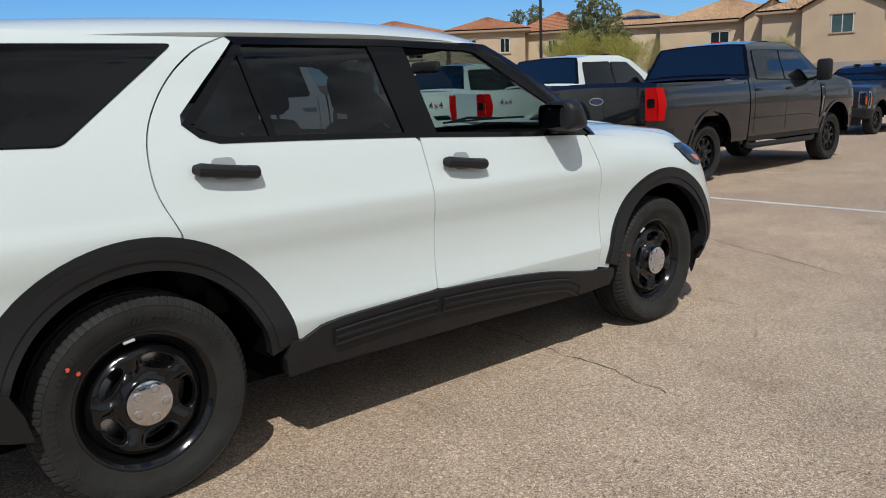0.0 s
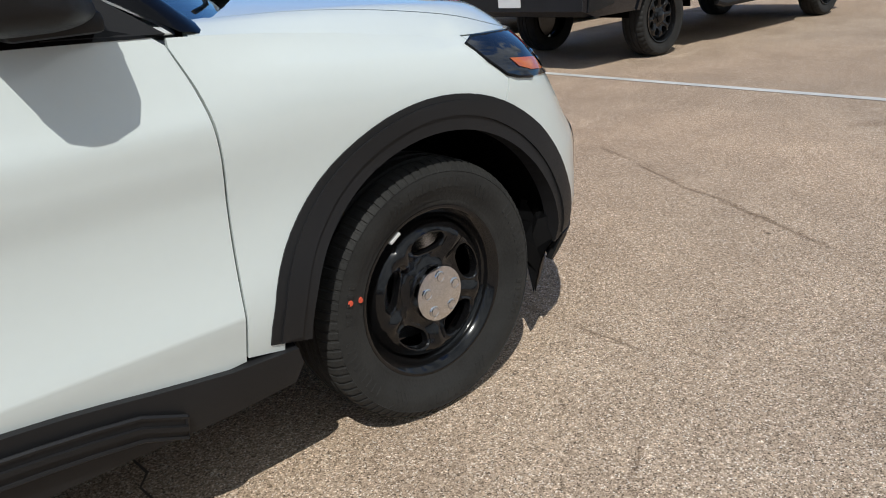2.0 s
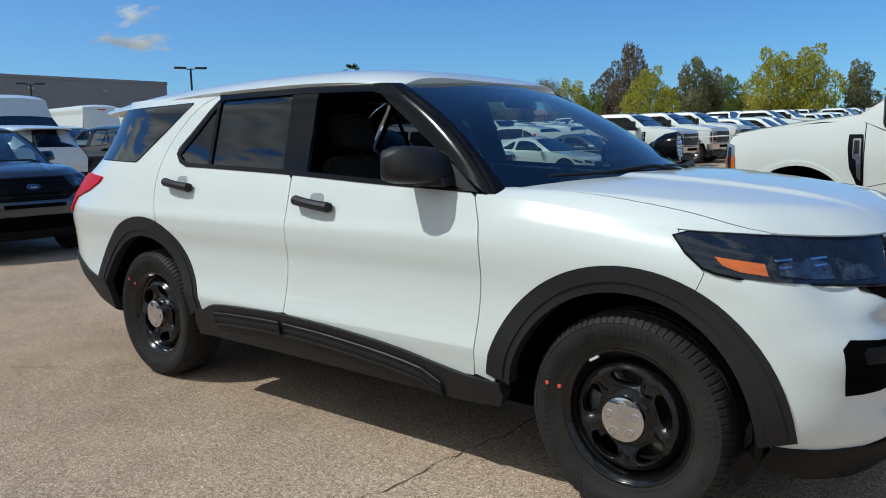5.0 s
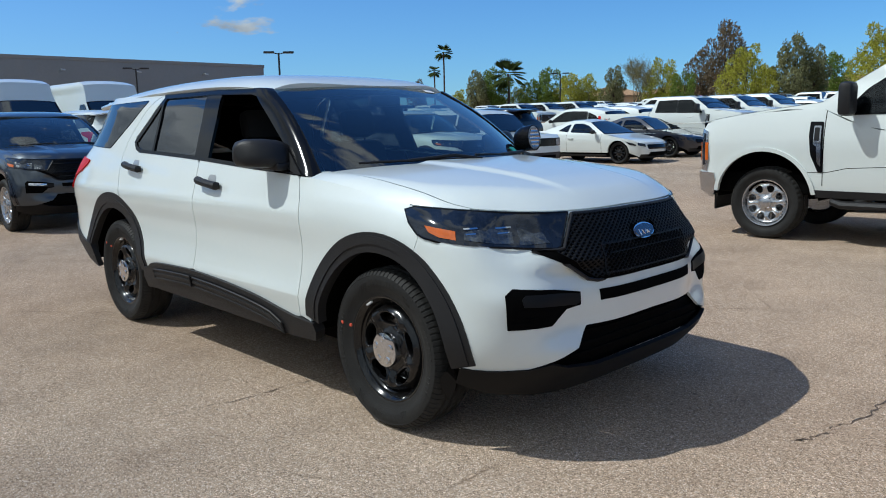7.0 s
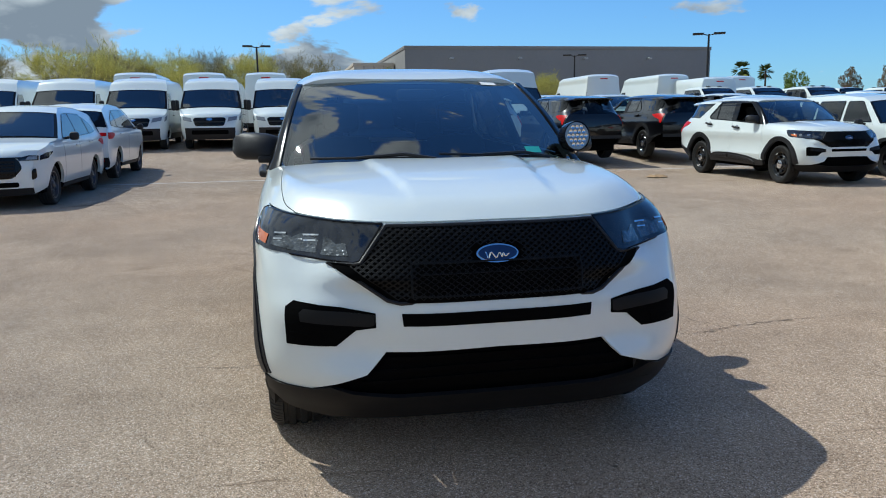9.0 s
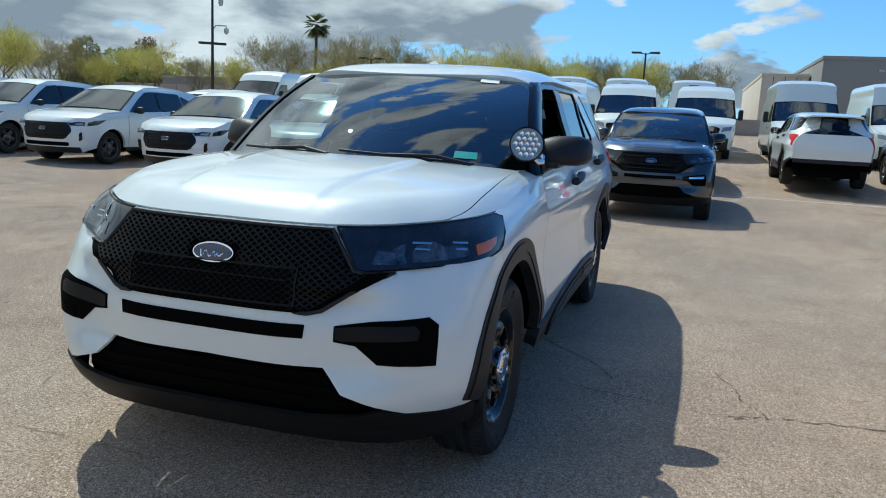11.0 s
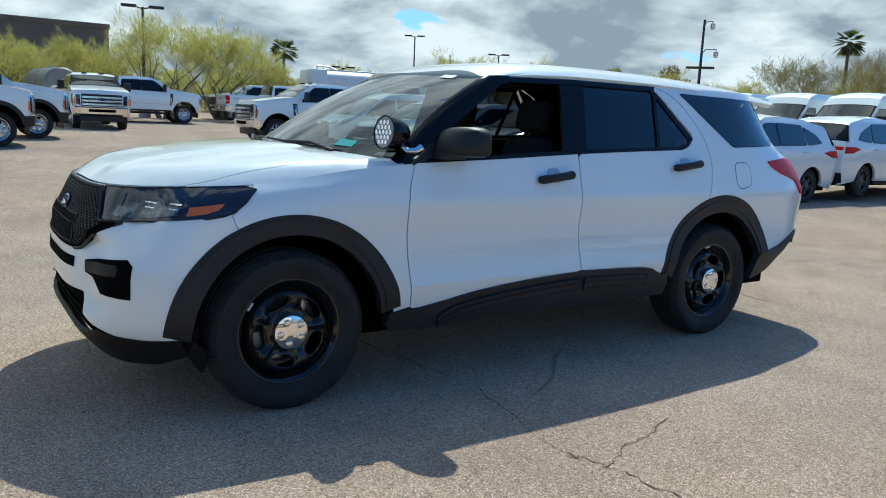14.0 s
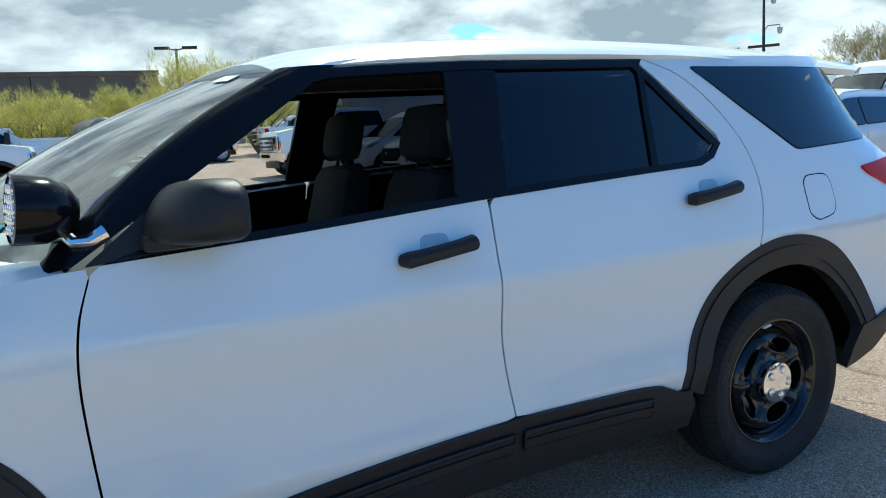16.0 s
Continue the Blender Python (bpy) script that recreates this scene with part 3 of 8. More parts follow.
ARCH_F, ARCH_R = (0.0, 0.395), (-3.022, 0.405)
SILL = [(-2.44, 0.485), (-2.31, 0.532), (-1.9, 0.550), (-1.74, 0.550), (-1.4, 0.535), (-1.04, 0.502), (-0.80, 0.462), (-0.605, 0.432)]
SEAM_F = [(-0.655, 0.440), (-0.640, 0.70), (-0.630, 0.95), (-0.612, 1.158)]
SEAM_M = [(-1.750, 1.216), (-1.742, 1.05), (-1.738, 0.81), (-1.757, 0.549)]
SEAM_R = [(-2.53, 1.648), (-2.68, 1.58), (-2.82, 1.46), (-2.915, 1.30), (-2.945, 1.10), (-2.945, 0.958)]
BELT = [(-0.570, 1.158), (-1.16, 1.184), (-1.75, 1.217), (-2.3, 1.240), (-2.66, 1.252)]


def between(line, x0, x1):
    """The stretch of a line of falling x between two x."""
    p = spline(line, 8)
    xs, zs = np.array(p).T
    if xs[0] < xs[-1]:
        xs, zs = xs[::-1], zs[::-1]
    n = max(2, int(abs(x1 - x0) / 0.08))
    return [(x, float(np.interp(-x, -xs, zs))) for x in np.linspace(x0, x1, n)]


def patrol_utility(paint, label, m, spot=False, group="", red=False, cladding=None, civil=False):
    """The patrol-type sport utility; origin on the ground under the front axle, nose to +x."""
    car = thing("sport_utility_vehicle", label, "car", group)
    body = Geo()
    glass_on = []
    cladding = cladding or PLASTIC
    F, Fc = front_map, (0, 0, 0.7)
    # fenders
    a_split = by_x([(0.190, 1.045)])[0][0]
    top = [(a, float(hood_line(a))) for a in np.linspace(by_x([(-0.630, 1.15)])[0][0], a_split + 0.06, 20)]
    fen = by_x(spline([(-0.611, 0.45), (-0.590, 0.70), (-0.581, 0.90), (-0.594, 1.03), (-0.632, 1.140)], 5)) + top
    fen += by_x([(0.188, 1.045), (0.237, 0.975), (0.285, 0.935), (0.252, 0.855)]) + by_x(arc(*ARCH_F, 0.52, 61.8, 176, 26))
    rim = [tuple(float(q[0]) for q in front_xy(np.array([a]), hood_line(np.array([a])))) for a in np.linspace(85, 0, 60)]
    cut = spline([(-0.49, 0.786), (-0.30, 0.792), (0.0, 0.800), (0.25, 0.795), (0.36, 0.780), (0.440, 0.748)], 5)
    a_cut = math.degrees(math.atan2(0.748, 0.44 - X0))
    cap = [q for q in rim if math.degrees(math.atan2(q[1], q[0] - X0)) > a_cut] + list(reversed([(x, y + 0.003) for x, y in cut])) + [(-0.50, 0.78), (-0.572, 0.80)]
    for s, nm in ((1, "left"), (-1, "right")):
        g = sheet(Geo(), fen, F(s), 4, 0.02, hub=Fc)
        sheet(g, [(x, s * y) for x, y in cap], hood_map, 0.04, 0.03, thick=0.014, hub=(0, 0, 0.4))
        g.ob("fender", paint, car)
    # front bumper with its painted corners
    bar = by_x(arc(*ARCH_F, 0.52, 2, 60.8, 16)) + by_x([(0.255, 0.855), (0.288, 0.935), (0.240, 0.975), (0.191, 1.045)])
    bar += [(a, float(hood_line(a)) - 0.004) for a in np.linspace(a_split - 0.06, 0, 20)]
    low = [(float(by_x([(0.50, 0.40)])[0][0]), 0.40), (33, 0.395), (28, 0.40), (23, 0.435), (19, 0.47), (16.5, 0.55), (0, 0.557)]
    right = [(a, z) for a, z in low]
    loop = right + [(-a, z) for a, z in reversed(low[:-1])] + [(-a, z) for a, z in bar] + [(a, z) for a, z in reversed(bar[:-1])]
    sheet(Geo(), loop, F(1), 2, 0.025, hub=Fc).ob("front_bumper", paint, car)
    # lower intake and valance, black; the intake's near-black sheet carries the hollow's shade
    g = Geo()
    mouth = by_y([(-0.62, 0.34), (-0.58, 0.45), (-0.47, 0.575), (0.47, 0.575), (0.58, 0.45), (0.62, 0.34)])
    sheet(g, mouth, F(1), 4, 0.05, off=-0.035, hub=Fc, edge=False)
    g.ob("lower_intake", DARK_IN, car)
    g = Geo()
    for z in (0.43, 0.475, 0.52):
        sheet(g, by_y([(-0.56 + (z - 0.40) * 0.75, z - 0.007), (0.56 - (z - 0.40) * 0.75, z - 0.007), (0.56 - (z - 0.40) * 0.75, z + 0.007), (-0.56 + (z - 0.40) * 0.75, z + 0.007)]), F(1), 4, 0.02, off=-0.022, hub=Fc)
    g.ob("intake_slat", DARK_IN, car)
    a1 = by_x([(0.505, 0.40)])[0][0]
    lip = [(-a1, 0.405), (-33, 0.40), (-27, 0.405), (-24, 0.42), (-21, 0.395), (-15, 0.375), (0, 0.372), (15, 0.375), (21, 0.395), (24, 0.42), (27, 0.405), (33, 0.40), (a1, 0.405), (a1 + 0.5, 0.330), (33, 0.285), (26, 0.265), (0, 0.258), (-26, 0.265), (-33, 0.285), (-a1 - 0.5, 0.330)]
    sheet(Geo(), lip, F(1), 4, 0.04, off=0.008, thick=0.02, hub=Fc).ob("front_valance", SHADED_BLACK, car)
    # upper slot and side intakes: flat sheets, the holes' shade put in as near-black
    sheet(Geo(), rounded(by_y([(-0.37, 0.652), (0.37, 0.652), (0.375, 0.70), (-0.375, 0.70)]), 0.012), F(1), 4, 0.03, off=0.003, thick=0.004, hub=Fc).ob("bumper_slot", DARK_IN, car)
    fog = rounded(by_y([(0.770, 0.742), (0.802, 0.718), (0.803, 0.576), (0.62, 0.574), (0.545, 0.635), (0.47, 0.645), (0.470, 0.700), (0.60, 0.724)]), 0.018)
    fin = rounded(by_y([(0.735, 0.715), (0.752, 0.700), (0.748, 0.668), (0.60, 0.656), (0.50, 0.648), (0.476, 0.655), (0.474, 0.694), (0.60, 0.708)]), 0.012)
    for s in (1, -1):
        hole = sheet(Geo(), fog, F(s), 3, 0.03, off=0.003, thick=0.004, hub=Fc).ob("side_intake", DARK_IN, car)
        sheet(Geo(), fin, F(s), 3, 0.03, off=0.006, thick=0.006, hub=Fc).ob("intake_blade", SHADED_BLACK, hole)
        g = Geo()
        for z in (0.598, 0.618):
            sheet(g, by_y([(0.785, z), (0.66, z - 0.008), (0.66, z), (0.785, z + 0.008)]), F(s), 3, 0.03, off=0.006, thick=0.004, hub=Fc)
        g.ob("intake_vane", DARK_IN, hole)
        if civil:
            sheet(Geo(), rounded(by_y([(0.56, 0.672), (0.765, 0.684), (0.765, 0.712), (0.56, 0.698)]), 0.006), F(s), 3, 0.03, off=0.016, thick=0.012, hub=Fc).ob("fog_lamp", CHROME, hole, "bright slim fog lamp bar")
    # grille: dark plate for the shaded depth, a raised honeycomb, the oval badge
    gp = [(a, float(hood_line(a)) - 0.012) for a in np.linspace(-16.9, 16.9, 9)] + [(20.2, 0.885), (21.3, 0.880), (25.6, 0.882)] + by_y([(0.52, 0.815), (0.425, 0.748), (0.38, 0.738), (-0.38, 0.738), (-0.425, 0.748), (-0.52, 0.815)]) + [(-25.6, 0.882), (-21.3, 0.880), (-20.2, 0.885)]
    gr = sheet(Geo(), gp, F(1), 2, 0.025, off=0.006, thick=0.02, hub=Fc).ob("grille", DARK_IN, car, "black honeycomb grille")
    hc = Geo()
    g = Geo()
    pts = [tuple(q) for q in F(1)(np.array([q[0] for q in gp]), np.array([q[1] for q in gp]))]
    tube(g, [Vector(q) + Vector((0.008, 0, 0)) for q in pts + pts[:1]], 0.008, 6)
    g.ob("grille_frame", PLASTIC, gr)

    def in_grille(y, z):
        return 0.755 < z < 1.018 and abs(y) < np.interp(z, (0.75, 0.815, 0.875, 0.89, 1.02), (0.400, 0.480, 0.545, 0.500, 0.420))

    def on_nose(y, z, o):
        a = math.degrees(math.atan2(y, 1.45))
        for _ in range(2):
            rr = front_xy(np.array([a]), np.array([z]))
            a = math.degrees(math.atan2(y, float(rr[0][0]) - X0))
        rr = front_xy(np.array([a]), np.array([z]))
        return (float(rr[0][0]) + o, float(rr[1][0]), z)

    wy, wz = 0.0155, 0.0112
    for j in range(26):
        for i in range(-38, 39):
            y, z = (i + 0.5 * (j % 2)) * 2 * wy, 0.750 + j * wz
            if not in_grille(y, z) or (abs(y) < 0.10 and abs(z - 0.905) < 0.04):
                continue
            insert = abs(y) < 0.325 and z < 0.880
            q = 0.84 if insert else 0.64
            vs = [on_nose(y + k * e * wy, z + k * c * wz, o) for k, o in ((1.0, 0.0135), (q + 0.04, 0.014), (q - 0.05, 0.007)) for e, c in ((1, 0), (0.0, 1), (-1, 0), (0.0, -1))]
            hc.add(vs, [(b + k, b + (k + 1) % 4, b + 4 + (k + 1) % 4, b + 4 + k) for b in (0, 4) for k in range(4)])
    g = Geo()
    for y0, z0, y1, z1 in ((-0.335, 0.757, 0.335, 0.763), (-0.335, 0.876, 0.335, 0.882), (-0.335, 0.757, -0.328, 0.882), (0.328, 0.757, 0.335, 0.882), (-0.30, 0.838, 0.30, 0.842)):
        sheet(g, by_y([(y0, z0), (y1, z0), (y1, z1), (y0, z1)]), F(1), 3, 0.03, off=0.0165, thick=0.008, hub=Fc)
    g.ob("grille_insert", SHADED_BLACK, gr, "black rectangular insert frame")
    if civil:
        for z in (0.79, 0.85, 0.96, 1.005):
            w = 0.36 + 0.9 * (z - 0.76) if z < 0.88 else 0.46 - 0.3 * (z - 0.9)
            sheet(Geo(), by_y([(-w, z - 0.008), (w, z - 0.008), (w, z + 0.008), (-w, z + 0.008)]), F(1), 3, 0.02, off=0.022, thick=0.012, hub=Fc).ob("grille_bar", GLOSS_BLACK, gr)
    if hc.v:
        tagged(hc.ob("honeycomb", SHADED_BLACK, gr, angle=20), kind="stuff")
    for r1, r2, o, mt, nm in ((0.085, 0.034, 0.016, CHROME, "badge_ring"), (0.078, 0.028, 0.020, BADGE_BLUE, "badge")):
        b = Geo()
        pl = [(math.degrees(math.atan2(r1 * math.cos(t), 1.495)), 0.905 + r2 * math.sin(t)) for t in np.linspace(0, 2 * math.pi, 28, endpoint=False)]
        sheet(b, pl, F(1), 3, 0.05, off=o, thick=0.014, hub=Fc)
        b.ob(nm, mt, gr, "plain blue oval badge with a chrome rim" if nm == "badge" else "")
    b = Geo()
    ts = np.linspace(0, 1, 40)
    line = [on_nose(-0.048 + 0.096 * t - 0.006 * math.sin(9 * t), 0.905 + (0.013 - 0.006 * t) * math.sin(26 * t + 0.6) * (1 - 0.4 * t), 0.021) for t in ts]
    tube(b, line, [0.0022 + 0.0012 * abs(math.sin(13 * t)) for t in ts], 5)
    b.ob("badge_script", CHROME, gr)
    # headlamps: smoked lens in a black rim, amber corner, bright inner pieces
    brow = [(a, float(hood_line(a)) - 0.005) for a in np.linspace(17.3, 44.6, 14)]
    hl = brow + by_x([(0.165, 1.044), (0.219, 0.991), (0.277, 0.948), (0.32, 0.934), (0.384, 0.924)]) + [(31.7, 0.902), (26, 0.890), (21.3, 0.884), (20.3, 0.892)]
    for s in (1, -1):
        lamp = sheet(Geo(), hl, F(s), 3, 0.03, off=0.004, thick=0.012, hub=Fc).ob("headlight", LAMP_DARK, car, "smoked headlamp with an amber corner")
        g = Geo()
        ca, cz = 30.0, 0.975
        big = [(ca + (a - ca) * 0.985, cz + (z - cz) * 0.94) for a, z in hl]
        pts = [tuple(q) for q in F(s)(np.array([q[0] for q in hl]), np.array([q[1] for q in hl]))]
        tube(g, [Vector(q) + Vector((0.003, s * 0.003, 0)) for q in pts + pts[:1]], 0.0045, 6)
        g.ob("lamp_rim", GLOSS_BLACK, lamp)
        amb = rounded([(37.6, 0.966), (42.7, 0.984), (42.0, 0.958), (40.3, 0.941), (37.6, 0.931)], 0.006)
        sheet(Geo(), amb, F(s), 2, 0.03, off=0.0055, thick=0.002, hub=Fc).ob("turn_lens", LAMP_AMBER, lamp, "amber corner lens")
        g = Geo()
        low_in = [(22.2, 0.905), (26, 0.902), (31.5, 0.914), (36.3, 0.932), (36.2, 0.958), (34.5, 0.972), (32.6, 0.962), (31.2, 0.978), (28.6, 0.960), (26.5, 0.968), (24.5, 0.945), (23.0, 0.950)]
        sheet(g, low_in, F(s), 2, 0.03, off=0.0055, thick=0.001, hub=Fc)
        g.ob("reflector", LAMP_BOWL, lamp)
        for a0, a1, z0 in ((28.0, 30.8, 0.960), (33.9, 36.2, 0.962)):
            g = Geo()
            sheet(g, rounded([(a0, z0 + 0.010), (a1, z0 + 0.008), (a1 + 0.1, z0 + 0.014), (a0, z0 + 0.016)], 0.002), F(s), 2, 0.03, off=0.007, thick=0.002, hub=Fc)
            sheet(g, rounded([(a0 + 0.4, z0 - 0.010), (a1 - 0.3, z0 - 0.012), (a1 - 0.2, z0 - 0.007), (a0 + 0.4, z0 - 0.005)], 0.002), F(s), 2, 0.03, off=0.007, thick=0.002, hub=Fc)
            g.ob("lamp_module", CHROME, lamp)
    # hood
    edge = [(x - 0.003, y - 0.0015) for x, y in rim if math.degrees(math.atan2(y, x - X0)) < a_cut - 0.1]
    left = cut + edge
    cowl = [(-0.155 - 0.36 * (y / 0.82) ** 2, y) for y in np.linspace(-0.775, 0.775, 16)]
    loop = left + [(x, -y) for x, y in reversed(left[:-1])] + cowl
    sheet(Geo(), loop, hood_map, 0.04, 0.03, thick=0.02, hub=(0, 0, 0.4)).ob("hood", paint, car)
    # cowl: black scuttle with two wipers
    g = Geo()
    grid(g, lambda u, v: np.stack([-0.115 - 0.34 * (u / 0.82) ** 2 - 0.13 * v, u, 1.160 - 0.030 * (u / 0.82) ** 2 - 0.012 * np.sin(v * 3.1) + 0.03 * v], 1), np.linspace(-0.84, 0.84, 24), np.linspace(0, 1, 5))
    g.ob("cowl", PLASTIC, car)
    for y0, y1 in ((0.60, -0.02), (-0.05, -0.66)):
        g = Geo()
        p = [wind_map(np.array([y]), np.array([v]))[0] + np.array((0.015, 0, 0.02)) for y, v in zip(np.linspace(y0, y1, 9), np.linspace(0.010, 0.042, 9))]
        tube(g, p, 0.0065, 6)
        q = [p[0] + np.array((0.05, 0, 0)), p[2] + np.array((0.02, 0, 0.02)), p[5]]
        tube(g, q, 0.009, 6)
        g.ob("wiper", PLASTIC, car)
    # windshield and its black surround, roof
    g = Geo()
    sheet(g, [(y, 0.0) for y in np.linspace(-0.832, 0.832, 20)] + [(y, 1.0) for y in np.linspace(0.832, -0.832, 20)], wind_map, 0.08, 0.1, thick=0.004, hub=(-1.5, 0, 0.9))
    o = g.ob("windshield", GLASS_WIND, car, "clear raked windshield")
    o.visible_shadow = False
    rg = [(-1.078 - 0.11 * (y / 0.82) ** 2, y * 0.825) for y in np.linspace(-0.82, 0.82, 18)]
    rg += spline([(-1.25, 0.682), (-1.6, 0.690), (-2.6, 0.692), (-3.4, 0.668), (-3.86, 0.630)], 5) + [(-4.02, 0.55), (-4.06, 0.0), (-4.02, -0.55)] + spline([(-3.86, -0.630), (-3.4, -0.668), (-2.6, -0.692), (-1.6, -0.690), (-1.25, -0.682)], 5)
    sheet(Geo(), rg, roof_map, 0.08, 0.05, thick=0.03, hub=(-2, 0, 0.4)).ob("roof", paint, car)
    head = Geo()
    sheet(head, [(x * 0.95 - 0.12, y * 0.92) for x, y in rg], lambda x, y: roof_map(x, y) - np.array((0, 0, 0.055)), 0.2, 0.1, thick=0.004, hub=(-2, 0, 5))
    head.ob("headlining", TRIM_IN, car)
    # pillars, doors, quarters
    for s in (1, -1):
        S = side_map(s)
        fd = spline([(-0.617, 0.442), (-0.596, 0.70), (-0.587, 0.90), (-0.600, 1.03), (-0.638, 1.145)], 5) + between(BELT, -0.66, -1.744) + spline([(-1.745, 1.2), (-1.737, 1.05), (-1.733, 0.81), (-1.752, 0.556)], 5)[1:] + between(SILL, -1.72, -0.66)
        door = sheet(Geo(), fd, S, 0.06, 0.02, thick=0.03).ob("front_door", paint, car)
        rd = spline([(-1.758, 0.556), (-1.739, 0.81), (-1.743, 1.05), (-1.752, 1.2)], 5) + between(BELT, -1.77, -2.66) + [(-2.73, 1.275), (-2.785, 1.325), (-2.78, 1.36), (-2.505, 1.632)]
        rd += spline([(-2.535, 1.640), (-2.675, 1.58), (-2.812, 1.46), (-2.907, 1.30), (-2.922, 1.12), (-2.863, 0.955)], 5) + arc(*ARCH_R, 0.52, 71, 10, 14) + between(SILL, -2.44, -1.80)
        rear = sheet(Geo(), rd, S, 0.06, 0.02, thick=0.03).ob("rear_door", paint, car)
        qp = spline([(-2.541, 1.644), (-2.681, 1.584), (-2.818, 1.462), (-2.913, 1.30), (-2.928, 1.12), (-2.869, 0.957)], 5) + arc(*ARCH_R, 0.52, 74, 164, 14) + [(-3.60, 0.555), (-3.8, 0.60), (-4.08, 0.66), (-4.10, 0.8), (-4.085, 1.0), (-4.04, 1.2), (-3.97, 1.36), (-3.86, 1.62)] + [(x, 1.652) for x in np.linspace(-3.7, -2.62, 10)]
        sheet(Geo(), qp, S, 0.06, 0.05, thick=0.03).ob("quarter_panel", paint, car)
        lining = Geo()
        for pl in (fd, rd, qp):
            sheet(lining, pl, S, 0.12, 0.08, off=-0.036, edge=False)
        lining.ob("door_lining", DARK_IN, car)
        # dark frame round the side glass: belt strip, top strip, middle pillar
        g = Geo()
        sheet(g, between(BELT, -0.66, -2.66) + [(-2.73, 1.275), (-2.785, 1.325), (-2.765, 1.335), (-2.715, 1.295), (-2.65, 1.278)] + [(x, z + 0.022) for x, z in between(BELT, -2.62, -0.75)], S, 0.08, 0.03, off=0.003, thick=0.01)
        sheet(g, [(-1.13, 1.575), (-1.20, 1.604), (-1.30, 1.622), (-1.8, 1.640), (-2.53, 1.640), (-2.50, 1.612), (-1.8, 1.612), (-1.34, 1.596), (-1.22, 1.572)], S, 0.08, 0.03, off=0.004, thick=0.015)
        sheet(g, [(-1.645, 1.225), (-1.82, 1.235), (-1.895, 1.63), (-1.705, 1.63)], S, 0.08, 0.06, off=0.002, thick=0.02)
        sheet(g, [(-2.425, 1.25), (-2.455, 1.25), (-2.512, 1.612), (-2.488, 1.612)], S, 0.08, 0.06, off=0.003, thick=0.01)
        sheet(g, [(-2.785, 1.325), (-2.50, 1.622), (-2.46, 1.622), (-2.735, 1.325)], S, 0.08, 0.06, off=0.003, thick=0.01)
        g.ob("window_trim", GLOSS_BLACK, car)
        sheet(Geo(), [(-1.27, 1.622), (-1.36, 1.633), (-1.8, 1.644), (-2.53, 1.644), (-2.53, 1.672), (-1.9, 1.672), (-1.5, 1.660), (-1.34, 1.641)], S, 0.08, 0.03, off=0.002, thick=0.02).ob("roof_rail", paint, car)
        # rear door glass and fixed glass
        g = Geo()
        sheet(g, [(-1.80, 1.245), (-2.44, 1.265), (-2.50, 1.612), (-1.885, 1.622)], S, 0.1, 0.08, off=-0.006, thick=0.004)
        sheet(g, [(-2.45, 1.265), (-2.66, 1.272), (-2.74, 1.32), (-2.512, 1.598)], S, 0.1, 0.08, off=-0.004, thick=0.004)
        o = g.ob("rear_door_glass", GLASS_TINT, rear, "dark privacy glass")
        qg = rounded([(-2.74, 1.612), (-3.19, 1.275), (-3.70, 1.292), (-3.80, 1.36), (-3.72, 1.60)], 0.03)
        # black sheet shows as a border and paints in the dark behind the glass
        sheet(Geo(), qg, S, 0.1, 0.08, off=0.002, thick=0.003).ob("quarter_glass_border", GLOSS_BLACK, car)
        sheet(Geo(), [(x * 0.985 - 0.05, z * 0.97 + 0.043) for x, z in qg], S, 0.1, 0.08, off=0.004, thick=0.003).ob("quarter_glass", GLASS_TINT, car, "dark privacy glass")
        # front pillar
        g = Geo()
        tt = np.linspace(-0.035, 1, 14)
        inner = wind_map(np.full(14, s * 0.815), tt) + np.array((0.004, 0, 0.006))
        mid = wind_map(np.full(14, s * 0.836), tt) + np.array((0.0, s * 0.012, 0.008))
        dx, dz = -0.600 - 0.755 * np.maximum(tt, 0), 1.166 + 0.468 * np.maximum(tt, 0) - 0.004 * np.sin(math.pi * np.clip(tt, 0, 1))
        outer = np.stack([dx, s * (side_y(dx, dz) + 0.004), dz], 1)
        low = (mid * 0.45 + outer * 0.55) + np.array((0, s * 0.004, 0.002))
        back = outer - np.array((0.0, s * 0.035, 0.0))
        under = inner * 0.6 + outer * 0.4 - np.array((0.01, s * 0.045, 0.02))
        loft(g, [[tuple(q[k]) for q in (inner, mid, low, outer, back, under)] for k in range(14)])
        g.ob("front_pillar", GLOSS_BLACK, car, angle=60)
        g = Geo()
        sheet(g, [(-0.63, 1.165), (-0.86, 1.178), (-0.90, 1.32), (-0.80, 1.29)], S, 0.06, 0.06, off=0.003, thick=0.02)
        g.ob("mirror_base", PLASTIC, car)
        # wheel arch trims
        for (cx, cz), a0, a1, fm, conv in ((ARCH_F, 3, 173, F(s), by_x), (ARCH_R, 8, 168, S, lambda p: p)):
            cx = cx + (0.008 if cx == 0 else 0)
            ro, rz = (0.566, 0.539) if conv is by_x else (0.572, 0.562)
            ring = arc(cx, cz, ro, a0, a1, 36, rz) + arc(cx, cz, 0.456, a1 + 2, a0 - 3, 36, 0.446)
            du = 3 if conv is by_x else 0.05
            g = sheet(Geo(), conv(ring), fm, du, 0.05, off=0.004, thick=0.05, hub=Fc if conv is by_x else (-1.6, 0, 0.75))
            ring = arc(cx, cz, 0.540, a0, a1, 36, 0.522) + arc(cx, cz, 0.485, a1, a0, 36)
            sheet(g, conv(ring), fm, du, 0.05, off=0.009, thick=0.008, hub=Fc if conv is by_x else (-1.6, 0, 0.75))
